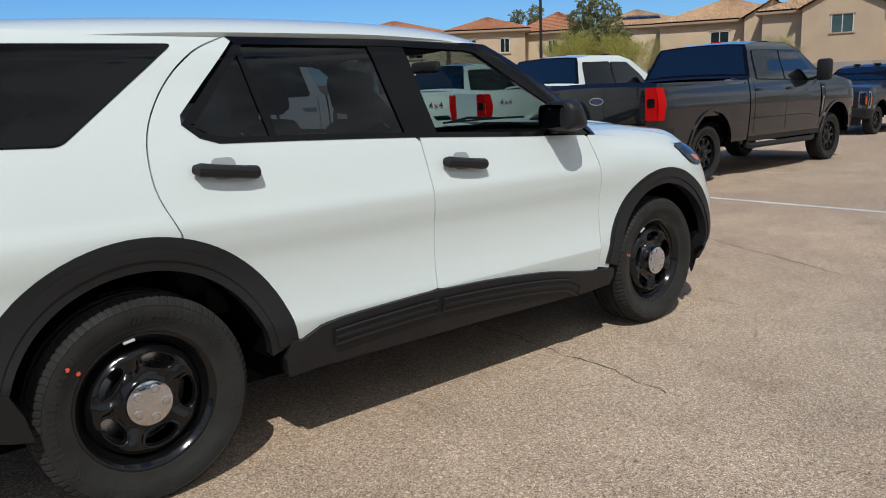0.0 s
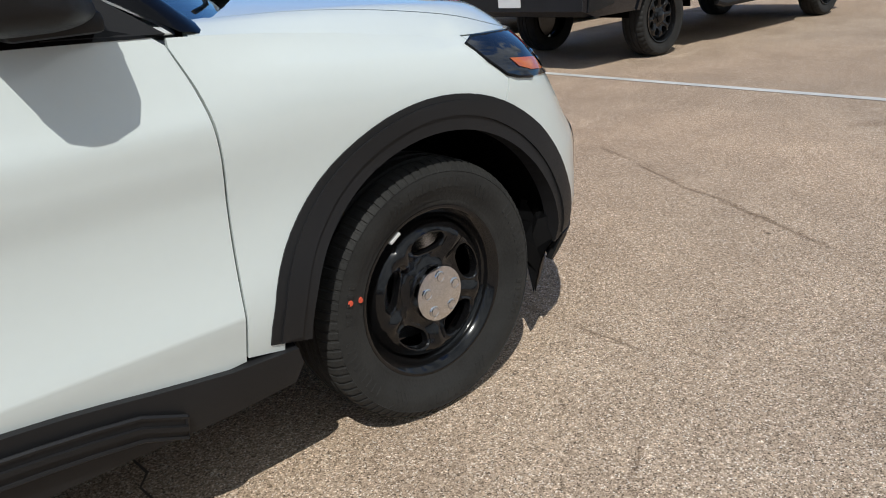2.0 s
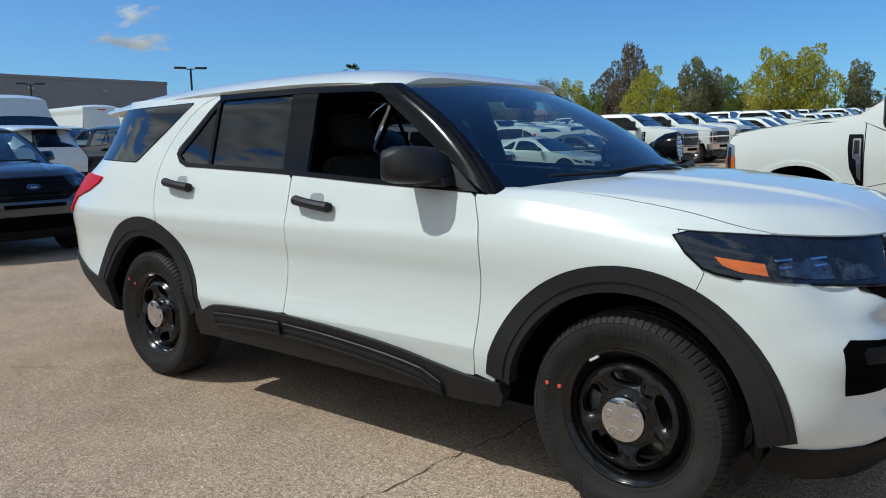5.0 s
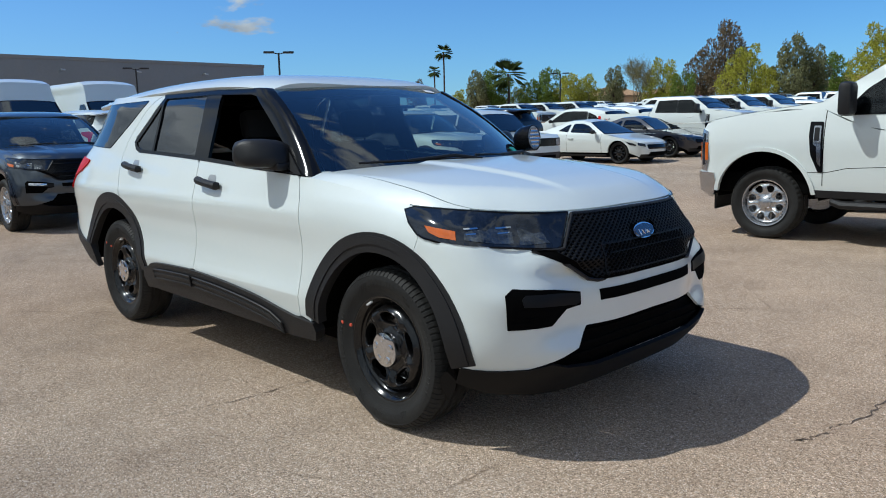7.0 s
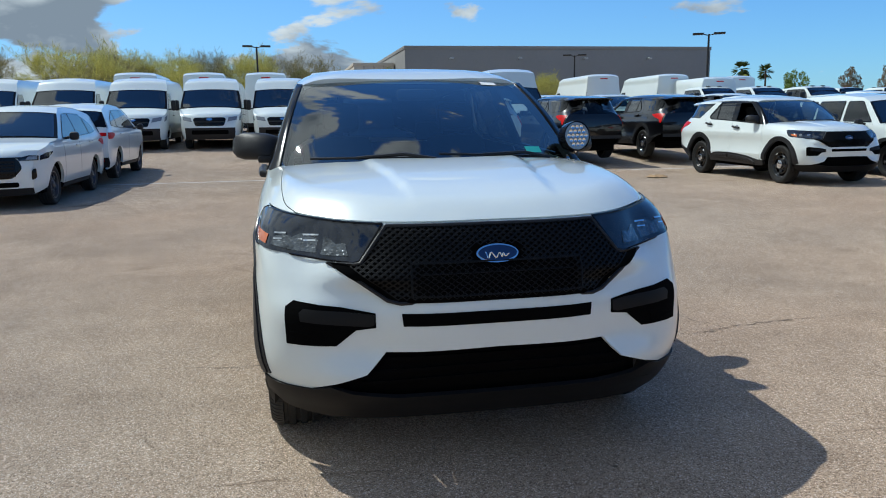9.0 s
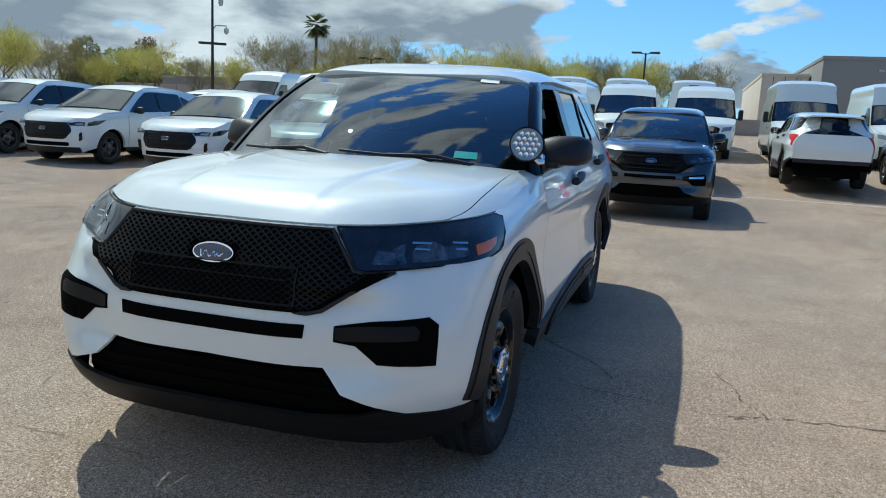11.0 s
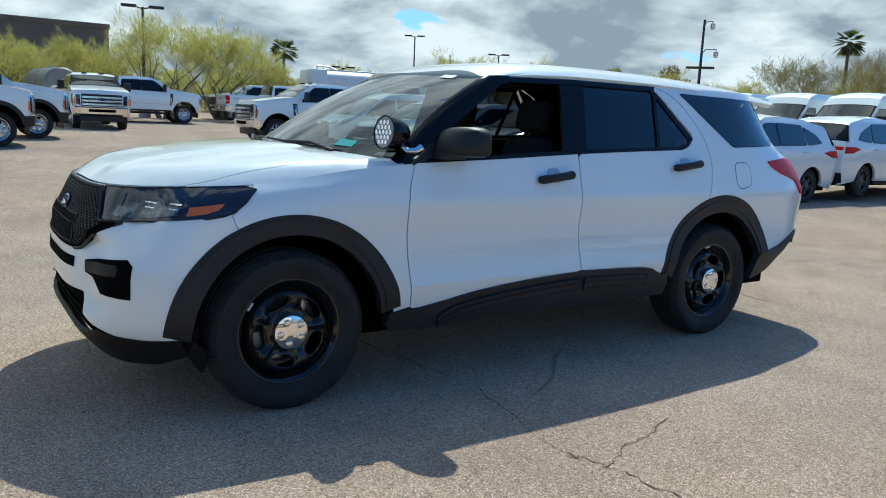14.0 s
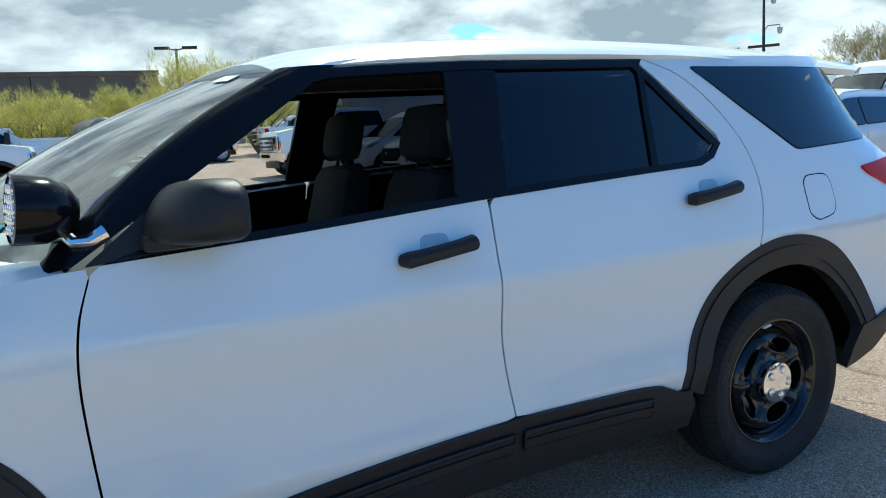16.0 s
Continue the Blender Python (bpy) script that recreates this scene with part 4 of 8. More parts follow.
            g.ob("wheel_arch_trim", cladding, car)
        # sill
        g = Geo()
        sheet(g, between(SILL, -2.44, -0.66) + [(-0.56, 0.435), (-0.490, 0.430), (-0.478, 0.385), (-0.50, 0.335), (-0.68, 0.325), (-1.5, 0.340), (-2.36, 0.348), (-2.50, 0.342), (-2.515, 0.42), (-2.492, 0.485)], S, 0.08, 0.04, off=0.016, thick=0.06)
        for x0, x1 in ((-0.78, -1.735), (-1.775, -2.30)):
            strip = between([(p[0], p[1] - 0.045) for p in SILL], x0, x1)
            if x0 > -1:
                strip[0] = (strip[0][0], strip[0][1] - 0.03)
            low_edge = [(x, z - 0.060) for x, z in reversed(strip)]
            sheet(g, strip + low_edge, S, 0.08, 0.03, off=0.026, thick=0.012)
            sheet(g, [(x, z - 0.018) for x, z in strip] + [(x, z - 0.030) for x, z in reversed(strip)], S, 0.08, 0.03, off=0.033, thick=0.008)
            loopp = strip + low_edge
            pts = S(np.array([q[0] for q in loopp]), np.array([q[1] for q in loopp]))
            tube(g, [Vector(q) + Vector((0, s * 0.026, 0)) for q in pts] + [Vector(pts[0]) + Vector((0, s * 0.026, 0))], 0.006, 6)
        g.ob("sill_trim", cladding, car)
        # rear bumper corner and tail lamp
        g = sheet(Geo(), [(-3.46, 0.548), (-3.55, 0.559), (-3.72, 0.595), (-3.92, 0.653), (-4.03, 0.680), (-4.03, 0.650), (-3.91, 0.612), (-3.724, 0.526), (-3.58, 0.424), (-3.46, 0.385), (-3.40, 0.372), (-3.42, 0.46)], S, 0.06, 0.05, off=0.012, thick=0.04)
        g.ob("rear_bumper_corner", cladding, car)
        tl = rounded([(-3.555, 1.186), (-3.80, 1.205), (-4.02, 1.192), (-4.045, 0.975), (-4.03, 0.945), (-3.985, 0.965), (-3.93, 1.05), (-3.72, 1.100), (-3.60, 1.150)], 0.02)
        tail = sheet(Geo(), tl, S, 0.04, 0.03, off=0.010, thick=0.03).ob("tail_lamp", LAMP_RED, car, "red tail lamp lens")
        # door handles in their cups
        for x0, z0 in ((-1.54, 1.092), (-2.665, 1.157)):
            h = Geo()
            py = float(side_y(np.array([x0]), np.array([z0]))[0])
            p = [(x0 + d, s * (py + o), z0 - 0.012 * d / 0.1) for d, o in ((-0.115, 0.012), (-0.105, 0.032), (-0.05, 0.040), (0.05, 0.040), (0.105, 0.032), (0.115, 0.012))]
            tube(h, p, [0.018, 0.025, 0.023, 0.023, 0.025, 0.018], 10)
            cup = Geo()
            sheet(cup, rounded([(x0 - 0.050, z0 - 0.030), (x0 + 0.050, z0 - 0.030), (x0 + 0.045, z0 + 0.046), (x0 - 0.045, z0 + 0.046)], 0.025, 5), S, 0.03, 0.03, off=0.0015, thick=0.003)
            host = door if x0 > -2 else rear
            # no hollow here: on white paint the silver-grey stands for the cup's shade
            cup.ob("handle_cup", SILVER if paint is WHITE else paint, host, "shaded recess behind the handle")
            h.ob("handle", cladding, host, "black pull handle")
        # mirror: shell, glass, foot
        c = Vector((-0.895, s * 0.955, 1.266))
        rings = []
        for t, w, hh, dx in ((-0.03, 0.06, 0.045, 0.03), (0.0, 0.095, 0.062, 0.025), (0.05, 0.120, 0.076, 0.015), (0.11, 0.124, 0.082, 0.005), (0.18, 0.112, 0.082, -0.015), (0.222, 0.085, 0.068, -0.030), (0.245, 0.035, 0.038, -0.04)):
            y = c.y + s * (t - 0.13)
            ring = []
            for k in np.linspace(0, 2 * math.pi, 24, endpoint=False):
                ck, sk = math.cos(k), math.sin(k)
                zz = hh * (abs(sk) ** 0.58 if sk > 0 else -0.84 * abs(sk) ** 0.35)
                xx = w * math.copysign(abs(ck) ** (0.7 if ck > 0 else 0.38), ck) * (1.0 if ck > 0 else 0.66)
                ring.append((c.x + dx + xx - (0.55 * max(0.0, zz + 0.02) * (ck > 0) * abs(ck)), y, c.z + zz + 0.01 * t))
            rings.append(ring)
        g = loft(Geo(), rings)
        mir = g.ob("side_mirror", cladding, car, "black plastic door mirror", angle=50)
        g = Geo()
        box(g, (c.x - 0.03, min(s * 0.84, s * 0.93), 1.185), (c.x + 0.14, max(s * 0.84, s * 0.93), 1.225), 0.012)
        g.ob("mirror_foot", cladding, mir)
        g = Geo()
        sheet(g, rounded([(s * 0.85, 1.212), (s * 1.035, 1.222), (s * 1.025, 1.325), (s * 0.85, 1.328)], 0.03), lambda u, v: np.stack([c.x - 0.086 + 0 * u, u, v], 1), 0.1, 0.1, thick=0.003, hub=(2, 0, 1.2))
        g.ob("mirror_glass", CHROME, mir)
        # wheels and liners
        for cx, st in ((0.0, 0.4), (-3.025, -0.38)):
            if civil:
                alloy_wheel(car, (cx, s * 0.790, 0.377), s, 0.377, 0.262, 0.245, 10, ALLOY)
            else:
                police_wheel(car, (cx, s * 0.775, 0.377), s, red and s < 0, 0.0 if s < 0 and cx == 0 else st)
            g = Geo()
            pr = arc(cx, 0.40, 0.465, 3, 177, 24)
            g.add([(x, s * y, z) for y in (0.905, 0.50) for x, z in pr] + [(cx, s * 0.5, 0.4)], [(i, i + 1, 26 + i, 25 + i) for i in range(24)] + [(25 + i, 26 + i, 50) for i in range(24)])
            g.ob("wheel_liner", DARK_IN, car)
        g, rf = Geo(), random.Random(8)
        cols = 9
        flap = []
        for i in range(cols):
            y = s * (0.60 + 0.30 * i / (cols - 1))
            for j in range(7):
                t = j / 6
                flap.append((0.455 - 0.05 * t + 0.022 * math.sin(i * 2.1 + j * 1.3) + rf.uniform(-0.008, 0.008), y + rf.uniform(-0.008, 0.008), 0.52 - (0.22 + 0.07 * (i % 3 == 1)) * t))
        k = len(flap)
        g.add(flap + [(x + 0.008, y, z) for x, y, z in flap], [(i * 7 + j, i * 7 + j + 1, i * 7 + j + 8, i * 7 + j + 7) for i in range(cols - 1) for j in range(6)] + [(k + i * 7 + j, k + i * 7 + j + 7, k + i * 7 + j + 8, k + i * 7 + j + 1) for i in range(cols - 1) for j in range(6)])
        g.ob("splash_flap", SHADED_BLACK, car, "crumpled black rubber splash flap", angle=20)
        if s > 0:
            fu = rounded([(-3.17, 1.175), (-3.33, 1.175), (-3.33, 1.025), (-3.21, 1.005), (-3.17, 1.03)], 0.05, 5)
            cx, cz = -3.25, 1.09
            sheet(Geo(), [(cx + (x - cx) * 1.05, cz + (z - cz) * 1.05) for x, z in fu], S, 0.05, 0.05, off=0.0006, thick=0.002).ob("fuel_flap_gap", DARK_IN, car)
            sheet(Geo(), fu, S, 0.05, 0.05, off=0.0016, thick=0.002).ob("fuel_flap", paint, car)
    # tail: gate, glass, bumper, spoiler
    tail_x = lerp((0.35, 0.5, 0.66, 0.8, 1.0, 1.2, 1.36, 1.62), (-4.02, -4.085, -4.085, -4.10, -4.085, -4.04, -3.97, -3.86))

    def tail_map(u, z):
        x = tail_x(z)
        return np.stack([x - 0.06 * (1 - u ** 2), u * side_y(x, z), z + 0 * u], 1)
    for nm, z0, z1, mt in (("tailgate", 0.66, 1.22, paint), ("rear_window", 1.22, 1.64, GLASS_TINT), ("rear_bumper", 0.57, 0.66, cladding)):
        grid(Geo(), tail_map, np.linspace(-1, 1, 17), np.linspace(z0, z1, 8)).ob(nm, mt, car)
    g = Geo()
    box(g, (-4.03, -0.50, 1.612), (-3.82, 0.50, 1.640), 0.012)
    g.ob("spoiler", paint, car)
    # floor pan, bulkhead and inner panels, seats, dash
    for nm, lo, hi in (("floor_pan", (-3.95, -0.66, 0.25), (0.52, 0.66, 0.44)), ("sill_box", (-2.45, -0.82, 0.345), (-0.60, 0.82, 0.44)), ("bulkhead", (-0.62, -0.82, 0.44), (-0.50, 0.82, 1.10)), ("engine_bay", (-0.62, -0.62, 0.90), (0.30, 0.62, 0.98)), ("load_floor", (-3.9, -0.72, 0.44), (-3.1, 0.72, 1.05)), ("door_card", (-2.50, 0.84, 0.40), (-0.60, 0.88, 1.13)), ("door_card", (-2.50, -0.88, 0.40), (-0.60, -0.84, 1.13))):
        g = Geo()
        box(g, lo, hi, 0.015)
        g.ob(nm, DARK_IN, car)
    for y in (0.40, -0.40):
        g = Geo()
        box(g, (-1.62, y - 0.26, 0.56), (-1.05, y + 0.26, 0.72), 0.06)
        seat = g.ob("front_seat", CLOTH, car, "black cloth front seat")
        g = Geo()
        box(g, (-0.10, y - 0.25, 0.0), (0.08, y + 0.25, 0.66), 0.07, Matrix.Translation((-1.62, 0, 0.66)) @ Matrix.Rotation(-0.24, 4, "Y"), taper=(0.8, 0.84))
        g.ob("backrest", CLOTH, seat)
        g = Geo()
        box(g, (-0.06, y - 0.13, 0.68), (0.06, y + 0.13, 0.88), 0.05, Matrix.Translation((-1.62, 0, 0.66)) @ Matrix.Rotation(-0.22, 4, "Y"))
        for d in (-0.05, 0.05):
            tube(g, [(-1.76, y + d, 1.26), (-1.80, y + d, 1.40)], 0.008, 6)
        g.ob("headrest", CLOTH, seat)
    g = Geo()
    box(g, (-2.70, -0.66, 0.56), (-2.20, 0.66, 0.72), 0.06)
    box(g, (-0.08, -0.66, 0.0), (0.08, 0.66, 0.58), 0.06, Matrix.Translation((-2.70, 0, 0.66)) @ Matrix.Rotation(-0.3, 4, "Y"))
    for y in (-0.42, 0.42):
        box(g, (-2.98, y - 0.12, 1.22), (-2.88, y + 0.12, 1.38), 0.04)
    g.ob("rear_seat", CLOTH, car)
    g = Geo()
    box(g, (-0.95, -0.80, 0.80), (-0.45, 0.80, 1.13), 0.07)
    box(g, (-0.92, 0.22, 1.08), (-0.72, 0.60, 1.18), 0.05)
    box(g, (-1.5, -0.12, 0.5), (-0.85, 0.12, 0.82), 0.04)
    g.ob("dashboard", TRIM_IN, car)
    g = Geo()
    ring = [(-1.02 + 0.06 * math.sin(t), 0.40 + 0.185 * math.cos(t), 1.02 + 0.175 * math.sin(t)) for t in np.linspace(0, 2 * math.pi, 25)]
    tube(g, ring, 0.016, 8, cap=False)
    box(g, (-1.03, 0.33, 0.97), (-0.98, 0.47, 1.06), 0.02)
    g.ob("steering_wheel", TRIM_IN, car)
    g = Geo()
    box(g, (-1.02, -0.12, 1.52), (-0.98, 0.12, 1.585), 0.02)
    g.ob("rear_view_mirror", TRIM_IN, car)
    if spot:
        lp = new("spot_lamp")
        lp.parent = car
        lp.matrix_local = Matrix.Translation((-0.515, 0.815, 1.305)) @ Matrix.Rotation(radians(9), 4, "Z") @ Matrix.Rotation(radians(-6), 4, "Y")
        g = Geo()
        T = Matrix.Rotation(radians(-90), 4, "Z")
        lathe(g, [(0.0, -0.125), (0.03, -0.12), (0.06, -0.095), (0.08, -0.05), (0.083, 0.0), (0.083, 0.022), (0.076, 0.024)], 32, turn=T)
        g.ob("housing", GLOSS_BLACK, lp, "gloss black round housing")
        g = Geo()
        lathe(g, [(0.0, 0.020), (0.076, 0.020)], 32, turn=T)
        g.ob("lens", LAMP_CLEAR, lp)
        for q in range(-2, 3):
            for w in range(-2, 3):
                y, z = 0.027 * (q + 0.5 * (w % 2)), 0.024 * w
                if y * y + z * z < 0.062 ** 2:
                    g = Geo()
                    lathe(g, [(0.012, 0.020), (0.011, 0.026), (0.0, 0.022)], 10, (0, 0, 0), T @ Matrix.Translation((-y, 0, z)))
                    g.ob("led_cup", CHROME, lp)
        g = Geo()
        tube(g, [(-0.08, 0.02, -0.05), (-0.10, 0.05, -0.075), (-0.13, 0.07, -0.07), (-0.165, 0.07, -0.05)], [0.013, 0.016, 0.016, 0.02], 10)
        g.ob("bracket", CHROME, lp)
        g = Geo()
        sheet(g, [(0.50, 0.93), (0.62, 0.93), (0.62, 0.985), (0.50, 0.985)], wind_map, 0.05, 0.05, off=0.004, thick=0.001, hub=(-1.5, 0, 0.9))
        g.ob("window_label", PAPER, car, "white paper label")
        g = Geo()
        sheet(g, [(0.50, 0.075), (0.60, 0.075), (0.60, 0.13), (0.50, 0.13)], wind_map, 0.05, 0.05, off=0.004, thick=0.001, hub=(-1.5, 0, 0.9))
        g.ob("window_sticker", STICKER, car, "small green windshield sticker")
    g = Geo()
    box(g, (-0.62, -0.50, 1.135), (-0.40, -0.05, 1.142), 0.002)
    g.ob("dash_papers", PAPER, car)
    car.matrix_world = m
    return car


hero = patrol_utility(WHITE, "white patrol sport utility with black steel wheels and cladding", pose(0, 0, 0), spot=True, red=True)


# ---- ground ----
def ground_material():
    m = bpy.data.materials.new("chip_seal_asphalt")
    m.use_nodes = True
    n, l = m.node_tree.nodes, m.node_tree.links
    p = n["Principled BSDF"]
    p.inputs["Roughness"].default_value = 0.9
    p.inputs["Specular IOR Level"].default_value = 0.10
    p.inputs["Diffuse Roughness"].default_value = 0.35
    tc = n.new("ShaderNodeTexCoord")

    def noise_tex(scale, detail=3.0, rough=0.55):
        t = n.new("ShaderNodeTexNoise")
        t.inputs["Scale"].default_value, t.inputs["Detail"].default_value, t.inputs["Roughness"].default_value = scale, detail, rough
        l.new(tc.outputs["Object"], t.inputs["Vector"])
        return t

    def ramp(src, stops):
        r = n.new("ShaderNodeValToRGB")
        e = r.color_ramp.elements
        e[0].position, e[0].color = stops[0][0], (*stops[0][1], 1)
        e[1].position, e[1].color = stops[-1][0], (*stops[-1][1], 1)
        for q, c in stops[1:-1]:
            k = e.new(q)
            k.color = (*c, 1)
        l.new(src, r.inputs[0])
        return r.outputs[0]

    def mix(kind, fac, a, b):
        x = n.new("ShaderNodeMixRGB")
        x.blend_type = kind
        for i, v in enumerate((fac, a, b)):
            if isinstance(v, (int, float)):
                x.inputs[i].default_value = v
            elif isinstance(v, tuple):
                x.inputs[i].default_value = (*v, 1)
            else:
                l.new(v, x.inputs[i])
        return x.outputs[0]

    stones = n.new("ShaderNodeTexVoronoi")
    stones.inputs["Scale"].default_value = 255
    l.new(tc.outputs["Object"], stones.inputs["Vector"])
    sep = n.new("ShaderNodeSeparateColor")
    l.new(stones.outputs["Color"], sep.inputs[0])
    chip = ramp(sep.outputs[0], [(0.0, (0.11, 0.080, 0.058)), (0.22, (0.36, 0.270, 0.193)), (0.70, (0.53, 0.404, 0.293)), (0.90, (0.70, 0.565, 0.435)), (1.0, (0.90, 0.82, 0.72))])
    tone = ramp(noise_tex(0.45, 4).outputs["Fac"], [(0.25, (0.78, 0.78, 0.79)), (0.75, (1.14, 1.12, 1.10))])
    patch = ramp(noise_tex(2.6, 4).outputs["Fac"], [(0.25, (0.86, 0.85, 0.85)), (0.8, (1.10, 1.10, 1.10))])
    stain = ramp(noise_tex(1.15, 2).outputs["Fac"], [(0.27, (0.62, 0.59, 0.57)), (0.34, (1, 1, 1))])
    warm = ramp(noise_tex(0.17, 2).outputs["Fac"], [(0.3, (1.03, 0.97, 0.93)), (0.7, (0.97, 1.0, 1.03))])
    c = mix("MULTIPLY", 1.0, chip, tone)
    c = mix("MULTIPLY", 1.0, c, patch)
    c = mix("MULTIPLY", 0.6, c, stain)
    c = mix("MULTIPLY", 1.0, c, warm)
    clump = n.new("ShaderNodeTexVoronoi")
    clump.inputs["Scale"].default_value = 150
    l.new(tc.outputs["Object"], clump.inputs["Vector"])
    sep2 = n.new("ShaderNodeSeparateColor")
    l.new(clump.outputs["Color"], sep2.inputs[0])
    c = mix("MULTIPLY", 1.0, c, ramp(sep2.outputs[1], [(0.0, (0.74, 0.73, 0.72)), (0.25, (0.96, 0.96, 0.96)), (0.85, (1.05, 1.05, 1.05)), (1.0, (1.24, 1.23, 1.21))]))
    # loose gravel gathered into coarser grain
    grain = ramp(noise_tex(52, 3).outputs["Fac"], [(0.30, (0.80, 0.79, 0.78)), (0.5, (1.0, 1.0, 1.0)), (0.70, (1.20, 1.19, 1.18))])
    c = mix("MULTIPLY", 1.0, c, grain)
    # long thin cracks
    warp = n.new("ShaderNodeMixRGB")
    warp.inputs[0].default_value = 0.12
    l.new(tc.outputs["Object"], warp.inputs[1])
    l.new(noise_tex(1.5, 5).outputs["Color"], warp.inputs[2])
    crack = n.new("ShaderNodeTexVoronoi")
    crack.feature = "DISTANCE_TO_EDGE"
    crack.inputs["Scale"].default_value = 0.33
    l.new(warp.outputs[0], crack.inputs["Vector"])
    gap = ramp(crack.outputs["Distance"], [(0.0, (0.55, 0.52, 0.5)), (0.0014, (0.7, 0.68, 0.66)), (0.0024, (1, 1, 1))])
    show = ramp(noise_tex(0.6, 2).outputs["Fac"], [(0.54, (0, 0, 0)), (0.60, (1, 1, 1))])
    c = mix("MULTIPLY", show, c, gap)
    # dark crumbs
    crumb = n.new("ShaderNodeTexVoronoi")
    crumb.inputs["Scale"].default_value = 2.3
    l.new(tc.outputs["Object"], crumb.inputs["Vector"])
    dots = ramp(crumb.outputs["Distance"], [(0.025, (0.25, 0.24, 0.24)), (0.04, (1, 1, 1))])
    c = mix("MULTIPLY", 0.8, c, dots)
    l.new(c, p.inputs["Base Color"])
    b = n.new("ShaderNodeBump")
    b.inputs["Strength"].default_value, b.inputs["Distance"].default_value = 0.55, 0.0035
    h = n.new("ShaderNodeMath")
    h.operation = "MULTIPLY_ADD"
    h.inputs[1].default_value = -1.0
    l.new(stones.outputs["Distance"], h.inputs[0])
    l.new(sep.outputs[1], h.inputs[2])
    l.new(h.outputs[0], b.inputs["Height"])
    l.new(b.outputs[0], p.inputs["Normal"])
    return m


ASPHALT = ground_material()


def rise(x, y):
    """The lot climbs gently to the south, the west and the north."""
    w = 0.045 * min(max(0.0, -16.0 - x), 12.0) + 0.008 * min(max(0.0, -28.0 - x), 50.0)
    return max(w, 0.022 * min(max(0.0, -9.0 - y), 55.0), 0.026 * min(max(0.0, y - 17.0), 70.0)) + 0.3 * min(w, 0.5 * abs(y) * 0.01)


g = Geo()
xs = sorted(set([-1500, -400, 400, 1500] + [-28, -16] + list(np.linspace(-150, 120, 55))))
ys = sorted(set([-1500, -400, -64, -9, 16, 106, 400, 1500] + list(np.linspace(-150, 150, 61))))
n = len(ys)
g.add([(x, y, rise(x, y)) for x in xs for y in ys], [(i * n + j, (i + 1) * n + j, (i + 1) * n + j + 1, i * n + j + 1) for i in range(len(xs) - 1) for j in range(n - 1)])
tagged(g.ob("ground", ASPHALT), "tan chip-seal asphalt of a large parking lot", "pavement", kind="structure")
LINE = material("worn_white_line", (0.62, 0.60, 0.56), 0.8, var=0.25, scale=3, fine=60)
for x0, y0, x1, y1 in ((4.83, -9.0, 4.93, 15.5), (-14.65, -20.0, -14.55, 15.5)):
    g = Geo()
    nn = 12
    pts = [(x, y0 + (y1 - y0) * k / nn, rise(x, y0 + (y1 - y0) * k / nn) + 0.004) for k in range(nn + 1) for x in (x0, x1)]
    g.add(pts, [(2 * k, 2 * k + 1, 2 * k + 3, 2 * k + 2) for k in range(nn)])
    tagged(g.ob("parking_line", LINE), "worn white painted line on the asphalt", "road marking", kind="structure")

# cracks in the asphalt
CRACK = material("crack_filler", (0.11, 0.08, 0.06), 0.95, var=0.3, scale=20)
rc = random.Random(3)
for pts in ([(-0.94, -1.6), (-0.84, -1.05), (-0.80, 0.0), (-0.95, 1.0), (-0.84, 1.79), (-0.91, 2.04), (-0.99, 2.63), (-0.99, 3.3)], [(-1.57, 1.8), (-0.91, 2.04)], [(1.42, 0.2), (1.50, 0.43), (1.57, 1.03), (1.45, 1.8)]):
    g, v = Geo(), []
    line = spline(pts, 14)
    for k, (x, y) in enumerate(line):
        x, y = x + rc.gauss(0, 0.012), y + rc.gauss(0, 0.012)
        w = max(0.001, 0.0028 + rc.gauss(0, 0.0015))
        a, b = line[max(0, k - 1)], line[min(len(line) - 1, k + 1)]
        d = Vector((b[1] - a[1], a[0] - b[0])).normalized() * w
        v += [(x - d.x, y - d.y, 0.0035), (x + d.x, y + d.y, 0.0035)]
    g.add(v, [(2 * k, 2 * k + 1, 2 * k + 3, 2 * k + 2) for k in range(len(line) - 1)])
    tagged(g.ob("pavement_crack", CRACK), "thin dark crack in the asphalt", "crack", kind="structure")


# crumpled cardboard on the lane
CARD = material("brown_cardboard", (0.36, 0.23, 0.12), 0.85, var=0.2, scale=12, fine=80)
rc = random.Random(21)
g = Geo()
v = [(0.09 * i + rc.uniform(-0.02, 0.02), 0.08 * j + rc.uniform(-0.02, 0.02), 0.012 + 0.06 * rc.random() * (0 < i < 5) * (0 < j < 3)) for i in range(6) for j in range(4)]
g.add(v + [(x, y, z + 0.005) for x, y, z in v], [(i * 4 + j, i * 4 + j + 1, i * 4 + j + 5, i * 4 + j + 4) for i in range(5) for j in range(3)] + [(24 + i * 4 + j, 28 + i * 4 + j, 29 + i * 4 + j, 25 + i * 4 + j) for i in range(5) for j in range(3)])
card = tagged(g.ob("cardboard_scrap", CARD, angle=15), "crumpled brown cardboard scrap on the asphalt", "litter")
card.matrix_world = pose(-12.2, 7.0, 0.0, 0, 0, 70)

# ---- other vehicles ----
DARK_CAB = material("dark_cabin", (0.014, 0.014, 0.016), 0.7, var=0.3, scale=3)
PANE = glass("vehicle_window_glass", (0.55, 0.60, 0.60), 0.045)
SCREEN = glass("vehicle_screen_glass", (0.45, 0.52, 0.52), 0.13)
